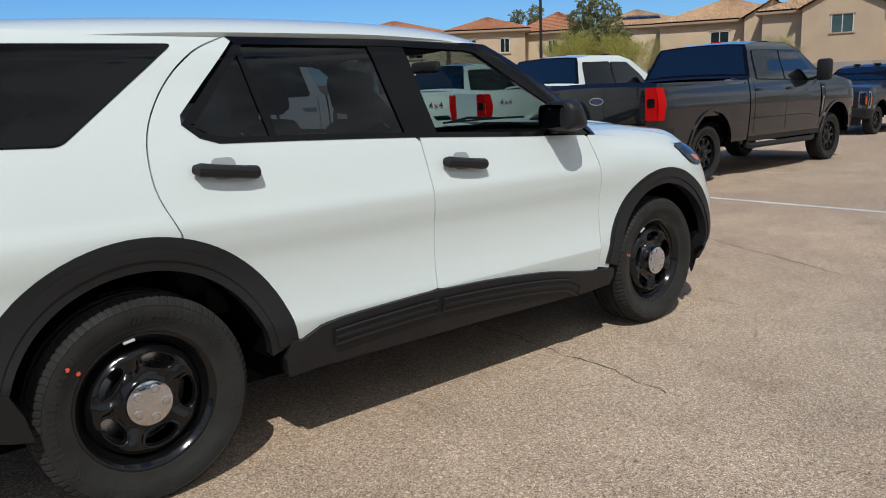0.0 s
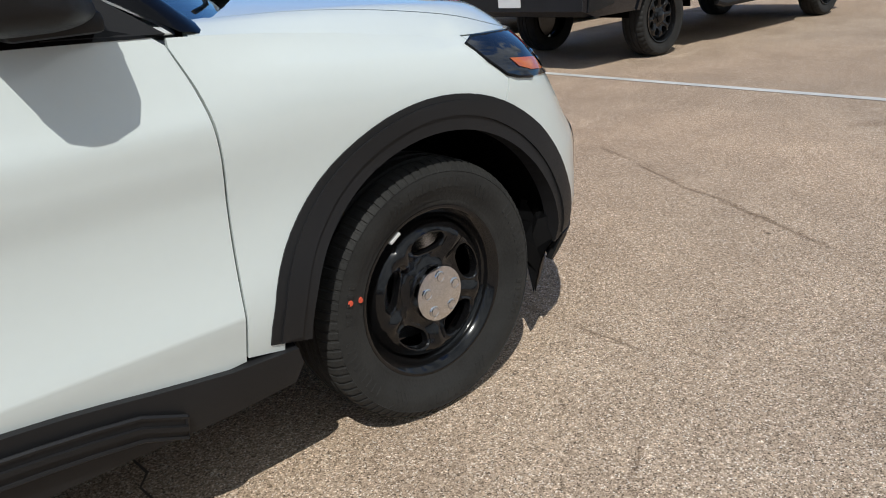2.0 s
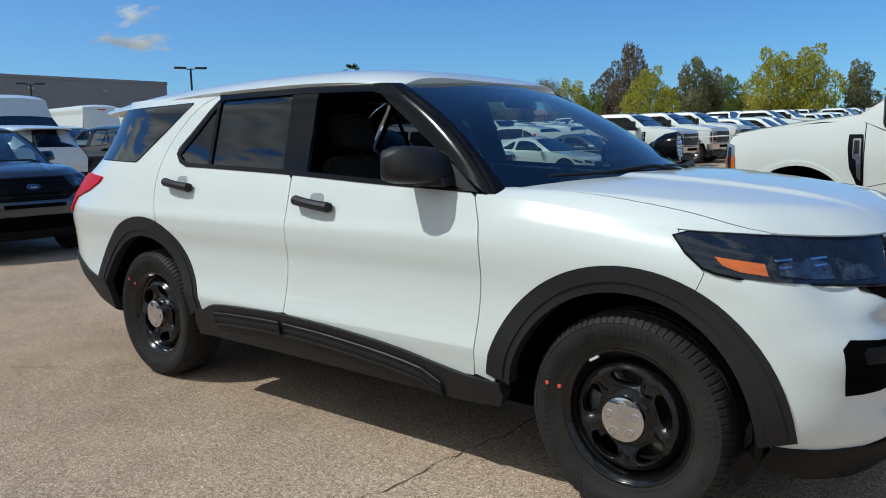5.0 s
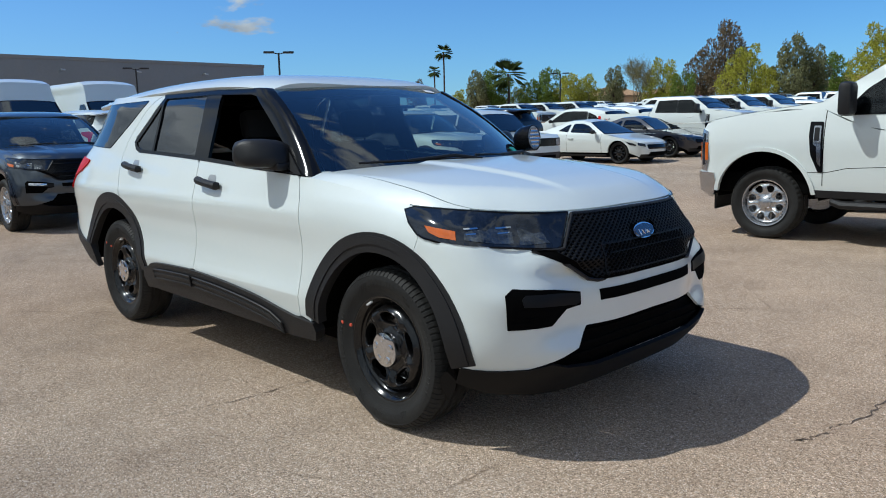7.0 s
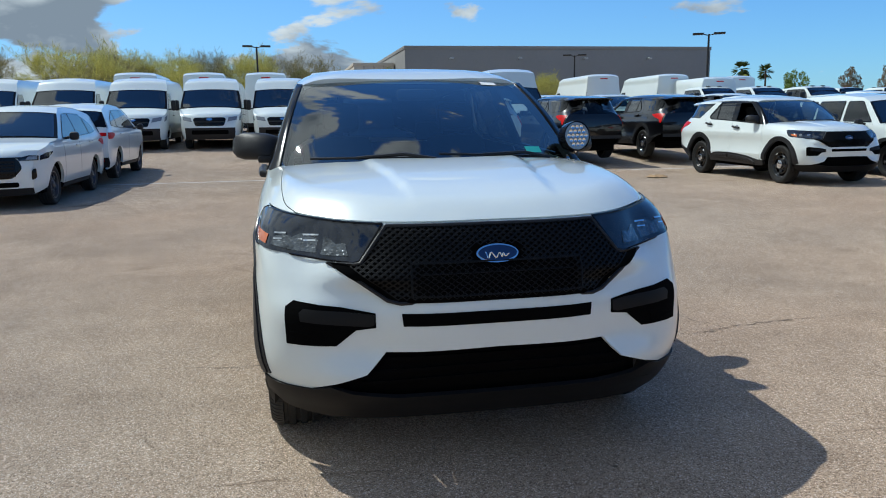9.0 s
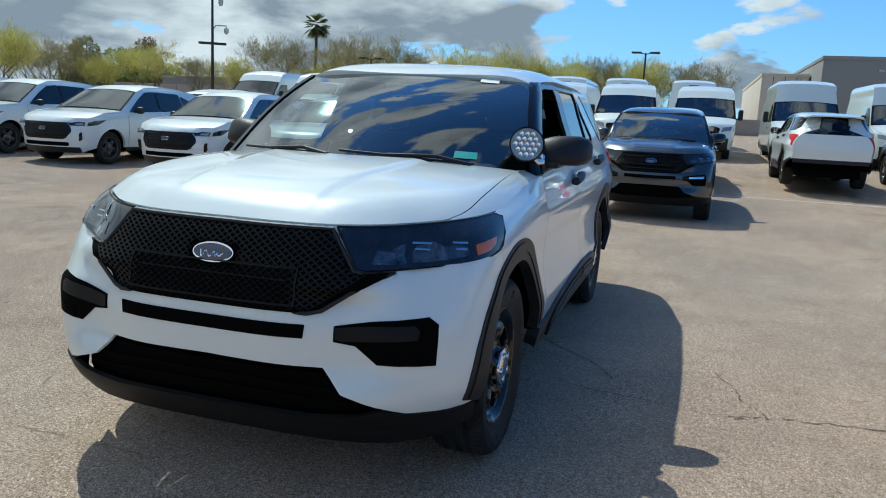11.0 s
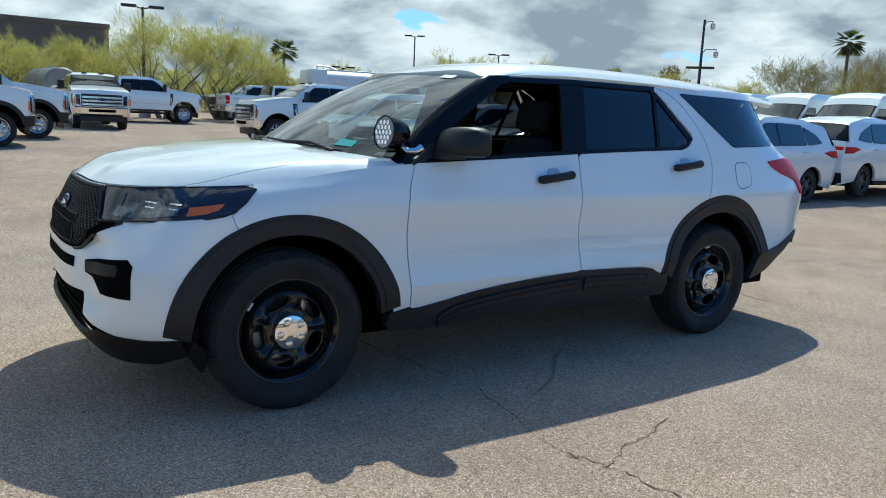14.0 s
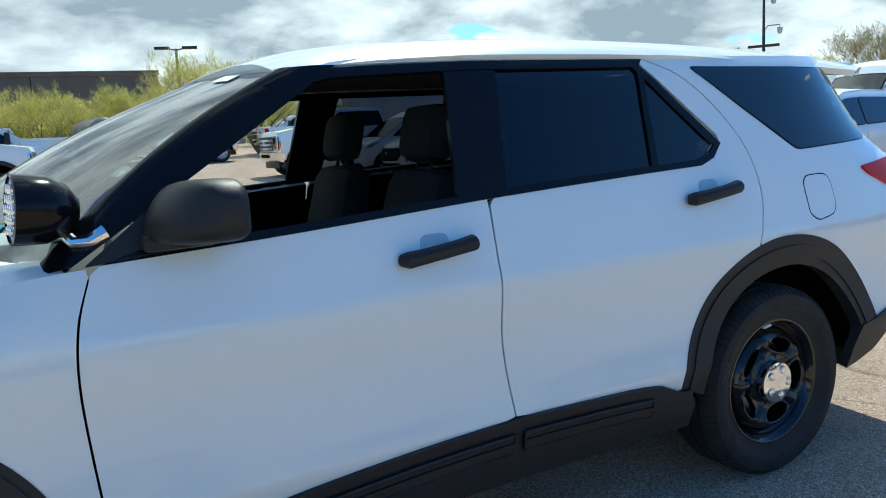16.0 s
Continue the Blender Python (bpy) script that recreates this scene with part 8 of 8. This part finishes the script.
def put(kind, az, d, el, o, label):
    x, y = polar(az, d, o)
    h = 1.42 + d * math.tan(radians(el)) - rise(x, y)
    base = {"pv1": 6.0, "pv2": 6.0, "pv3": 6.0, "ol1": 8.0, "gr1": 7.0, "du1": 9.0, "yg1": 6.0, "bu1": 4.0}[kind]
    plant(protos[kind], x, y, h / base, rt.uniform(0, 6.28), label, slim=0.70 if d > 90 else 1.0)


S, Wv, N, E = (0.97, 4.0), (3.6, -0.1), (2.66, -3.06), (-3.85, -3.5)
YG = "yellow-green feathery desert tree"
for az, d, el, k in ((-103.3, 44, 6.3, "pv2"), (-107.2, 46, 6.0, "pv1"), (-97.5, 56, 4.5, "pv1"), (-93.5, 52, 4.3, "pv2"), (-89.5, 55, 4.6, "pv1"), (-100.5, 60, 4.2, "pv2"), (-110.5, 62, 4.2, "pv1"), (-85.5, 54, 4.4, "pv2"), (-81, 56, 4.6, "pv1"), (-99.2, 62, 3.0, "bu1"), (-95.4, 60, 3.1, "bu1"), (-91.6, 60, 3.3, "bu1"), (-87.8, 60, 3.1, "bu1"), (-103.4, 62, 2.7, "bu1"), (-107.4, 62, 2.8, "bu1"), (-111.4, 64, 2.8, "bu1"), (-84.0, 60, 3.2, "bu1"), (-80.0, 62, 3.2, "bu1"), (-115.2, 66, 2.6, "bu1")):
    put(k, az, d, el, S, YG)
for i, az in enumerate(np.arange(-108, -180, -2.9)):
    d = 74 + 8 * rt.random()
    el = (3.0 if az > -122 else 4.0) + rt.uniform(-0.9, 1.1)
    put(("pv1", "pv2", "pv3", "pv1", "pv3")[i % 5], az, d, el, (2.25, 3.2), YG if i % 5 not in (2, 4) else "sparse twiggy desert tree")
for az, d, el, k in ((-156.7, 68, 5.6, "pv3"), (-160.5, 70, 4.7, "pv3"), (-165.8, 66, 5.3, "pv2"), (-168.0, 70, 4.6, "pv3"), (-172.3, 64, 4.1, "pv1"), (-177, 80, 3.3, "pv1"), (179, 80, 3.3, "gr1"), (172.9, 92, 3.5, "ol1"), (161.5, 74, 3.2, "pv1"), (164.5, 78, 2.9, "pv1")):
    put(k, az, d, el, Wv, YG if k != "ol1" else "dark green tree beside the warehouse")
for az, d, el, k in ((149.5, 116, 2.6, "gr1"), (146.6, 116, 2.4, "yg1"), (143.2, 116, 2.6, "gr1"), (140.0, 116, 2.7, "du1"), (137.6, 116, 3.2, "du1"), (134.6, 116, 2.4, "yg1"), (133.3, 112, 3.8, "ol1"), (131.9, 114, 3.9, "gr1"), (130.2, 114, 2.6, "yg1"), (129.3, 112, 3.0, "gr1"), (127.9, 112, 3.8, "gr1"), (126.5, 110, 3.4, "yg1"), (125.3, 112, 3.3, "yg1"), (123.4, 108, 3.8, "ol1"), (121.8, 104, 4.4, "pv3"), (120.1, 108, 4.2, "yg1"),
                     (118.6, 104, 3.2, "gr1"), (117.5, 116, 4.8, "du1"), (115.9, 112, 6.5, "du1"), (114.6, 104, 4.8, "yg1"), (113.2, 104, 3.4, "yg1"), (111.6, 104, 5.4, "ol1"), (110.4, 106, 4.6, "ol1"), (109.2, 112, 4.0, "gr1"), (106.6, 97, 5.6, "yg1"), (104.4, 97, 5.7, "yg1"), (101.5, 100, 4.6, "ol1"), (98, 104, 4.6, "gr1"), (94, 106, 4.2, "yg1"), (90, 108, 4.6, "ol1"), (85, 106, 4.4, "gr1"), (80, 108, 4.6, "ol1"), (75, 108, 4.2, "gr1"), (69, 100, 4.4, "ol1"), (64, 96, 4.4, "gr1"), (58, 92, 4.0, "ol1")):
    put(k, az, d, el, N, {"gr1": "leafy green tree beyond the north wall", "ol1": "olive-green tree beyond the north wall", "du1": "tall dusty brown-green tree", "yg1": "bright yellow-green leafy tree", "pv3": "sparse twiggy desert tree"}[k])
for az, d, el, k in ((38.6, 62, 6.6, "ol1"), (40.2, 58, 4.6, "pv1"), (37.0, 58, 4.1, "pv1"), (43.3, 84, 5.9, "ol1"), (26.6, 58, 3.3, "pv1"), (16.5, 60, 4.2, "pv3"), (9, 62, 4.2, "pv1"), (1, 62, 4.4, "ol1"), (-8, 70, 4.4, "pv2"), (-18, 72, 4.4, "pv1"), (-30, 74, 4.4, "pv2"), (-42, 74, 4.4, "pv1"), (-55, 70, 4.4, "pv2"), (-68, 66, 4.6, "pv1")):
    put(k, az, d, el, E, {"ol1": "large drooping olive-green tree by the houses"}.get(k, YG))


def palm(x, y, h, seed, fronds=34, size=1.5):
    rg = random.Random(seed)
    t = thing("palm_tree", "tall fan palm with a bare trunk", "palm tree", "palms")
    g = Geo()
    tube(g, [(0, 0, -0.1), (0.08, 0, h * 0.3), (0.05, 0.05, h * 0.7), (0, 0, h - size * 0.4)], [0.24, 0.19, 0.16, 0.18], 10)
    g.ob("trunk", BARK_DARK, t)
    v, f = [], []
    for k in range(fronds):
        a, e = rg.uniform(0, 6.28), rg.uniform(-1.0, 1.2)
        d = Vector((math.cos(a) * math.cos(e), math.sin(a) * math.cos(e), math.sin(e)))
        s = d.cross(Vector((0, 0, 1))).normalized()
        c = Vector((0, 0, h - size * 0.45))
        for j in range(-4, 5):
            ang = j * 0.17
            dd = (d * math.cos(ang) + s * math.sin(ang)).normalized()
            p0, p1 = c + d * size * 0.35, c + d * size * 0.35 + dd * size * 0.75 - Vector((0, 0, 0.22 * size * (1 if e < 0.7 else 0.4)))
            w = s * size * 0.035
            q = len(v)
            v += [p0 - w * 0.5, p0 + w * 0.5, (p0 + p1) / 2 + w + Vector((0, 0, 0.06 * size)), p1, (p0 + p1) / 2 - w + Vector((0, 0, 0.06 * size))]
            f.append((q, q + 1, q + 2, q + 3, q + 4))
    g = Geo().add(v, f)
    tagged(g.ob("crown", LEAF["palm"], t), kind="stuff")
    t.matrix_world = pose(x, y, rise(x, y))
    return t


for az, d, el, o, sz in ((-151.2, 92, 6.3, (2.25, 3.2), 1.6), (135.7, 165, 5.4, N, 1.9), (136.4, 190, 4.0, N, 1.7), (131.0, 112, 4.0, N, 2.6), (148.0, 150, 3.1, Wv, 1.7), (146.5, 150, 2.9, Wv, 1.5), (-112.5, 100, 4.6, (2.25, 3.2), 1.8)):
    x, y = polar(az, d, o)
    palm(x, y, 1.42 + d * math.tan(radians(el)) - rise(x, y), int(az * 10), size=sz)

# ---- tank truck and tank trailer ----
TANK_WHITE = material("white_tank_enamel", (0.62, 0.62, 0.60), 0.4, var=0.06, scale=1.0, coat=0.3)
TANK_STEEL = material("dull_tank_steel", (0.28, 0.26, 0.23), 0.45, metal=0.5, var=0.2, scale=2.0)
tk = thing("tank_truck", "white tank truck with a rounded tank", "truck")
g = Geo()
ring = [(1.15 * math.copysign(abs(math.cos(a)) ** 0.7, math.cos(a)), 1.0 * math.copysign(abs(math.sin(a)) ** 0.7, math.sin(a))) for a in np.linspace(0, 2 * math.pi, 28, endpoint=False)]
loft(g, [[(x, y * s, 2.15 + z * s) for y, z in ring] for x, s in ((-6.9, 0.9), (-6.85, 1.0), (-1.3, 1.0), (-1.25, 0.9))])
g.ob("tank", TANK_WHITE, tk)
g = Geo()
box(g, (-6.95, -1.2, 0.9), (-5.9, 1.2, 3.15), 0.08)
g.ob("rear_cabinet", TANK_WHITE, tk)
g = Geo()
tube(g, [(-6.2, 0, 3.15), (-6.2, 0, 3.4), (-5.4, 0.3, 3.4), (-5.0, 0, 3.2)], 0.06, 6)
box(g, (-5.6, -0.35, 3.12), (-2.5, 0.35, 3.22), 0.03)
g.ob("walkway", GALV, tk)
cab = Geo()
loft(cab, [[(x, y, z) for y, z in ((-1.05, 0.7), (1.05, 0.7), (1.05, 1.9), (0.9, zt), (-0.9, zt), (-1.05, 1.9))] for x, zt in ((-1.2, 2.75), (0.1, 2.75), (0.75, 1.95), (1.6, 1.75), (1.75, 1.3))])
cb = cab.ob("cab", WHITE, tk)
for s in (1, -1):
    g = Geo()
    g.add([(-0.9, s * 1.058, 1.75), (0.35, s * 1.058, 1.75), (0.1, s * 0.985, 2.42), (-0.9, s * 0.985, 2.42)], [(0, 1, 2, 3)])
    g.ob("side_window", GLOSS_BLACK, cb)
    for x in (0.9, -4.9, -6.1):
        alloy_wheel(tk, (x, s * 0.95, 0.5), s, 0.5, 0.29, 0.28, 8, ALLOY)
g = Geo()
box(g, (-6.8, -0.5, 0.55), (1.4, 0.5, 0.95), 0.03)
g.ob("frame_rails", DARK_IN, tk)
x, y = polar(-122.4, 50.0, (2.25, 3.2))
tk.matrix_world = pose(x, y, rise(x, y), 0, 0, 172)
tr = thing("tank_trailer", "dull steel round tank on a trailer", "trailer")
g = Geo()
lathe(g, [(0.0, 0.0), (0.86, 0.02), (0.95, 0.10), (0.95, 4.4), (0.8, 4.5), (0.0, 4.5)], 36, (0, 0, 1.45), Matrix.Rotation(radians(180), 4, "Z"))
g.ob("tank", TANK_STEEL, tr)
for a in (0.2, 0.5, 0.8):
    g = Geo()
    lathe(g, [(0.955, a * 4.4), (0.975, a * 4.4), (0.975, a * 4.4 + 0.06), (0.955, a * 4.4 + 0.06)], 36, (0, 0, 1.45), Matrix.Rotation(radians(180), 4, "Z"))
    g.ob("tank_band", GALV, tr)
g = Geo()
lathe(g, [(0.0, 0.0), (0.16, 0.0), (0.16, 0.12), (0.0, 0.12)], 16, (0, -2.0, 2.38), Matrix.Rotation(radians(90), 4, "X"))
g.ob("hatch", GALV, tr)
g = Geo()
box(g, (-0.9, -4.6, 0.35), (0.9, 0.4, 0.55), 0.03)
g.ob("trailer_frame", DARK_IN, tr)
for s in (1, -1):
    for yy in (-2.0, -2.9):
        o = alloy_wheel(tr, (s * 0.95, yy, 0.36), 1, 0.36, 0.2, 0.2, 8, SILVER)
        o.matrix_local = Matrix.Translation((s * 0.95, yy, 0.36)) @ Matrix.Rotation(radians(-90 * s), 4, "Z")
x, y = polar(-97.0, 47.0, (0.97, 4.0))
tr.matrix_world = pose(x, y, rise(x, y), 0, 0, 8)
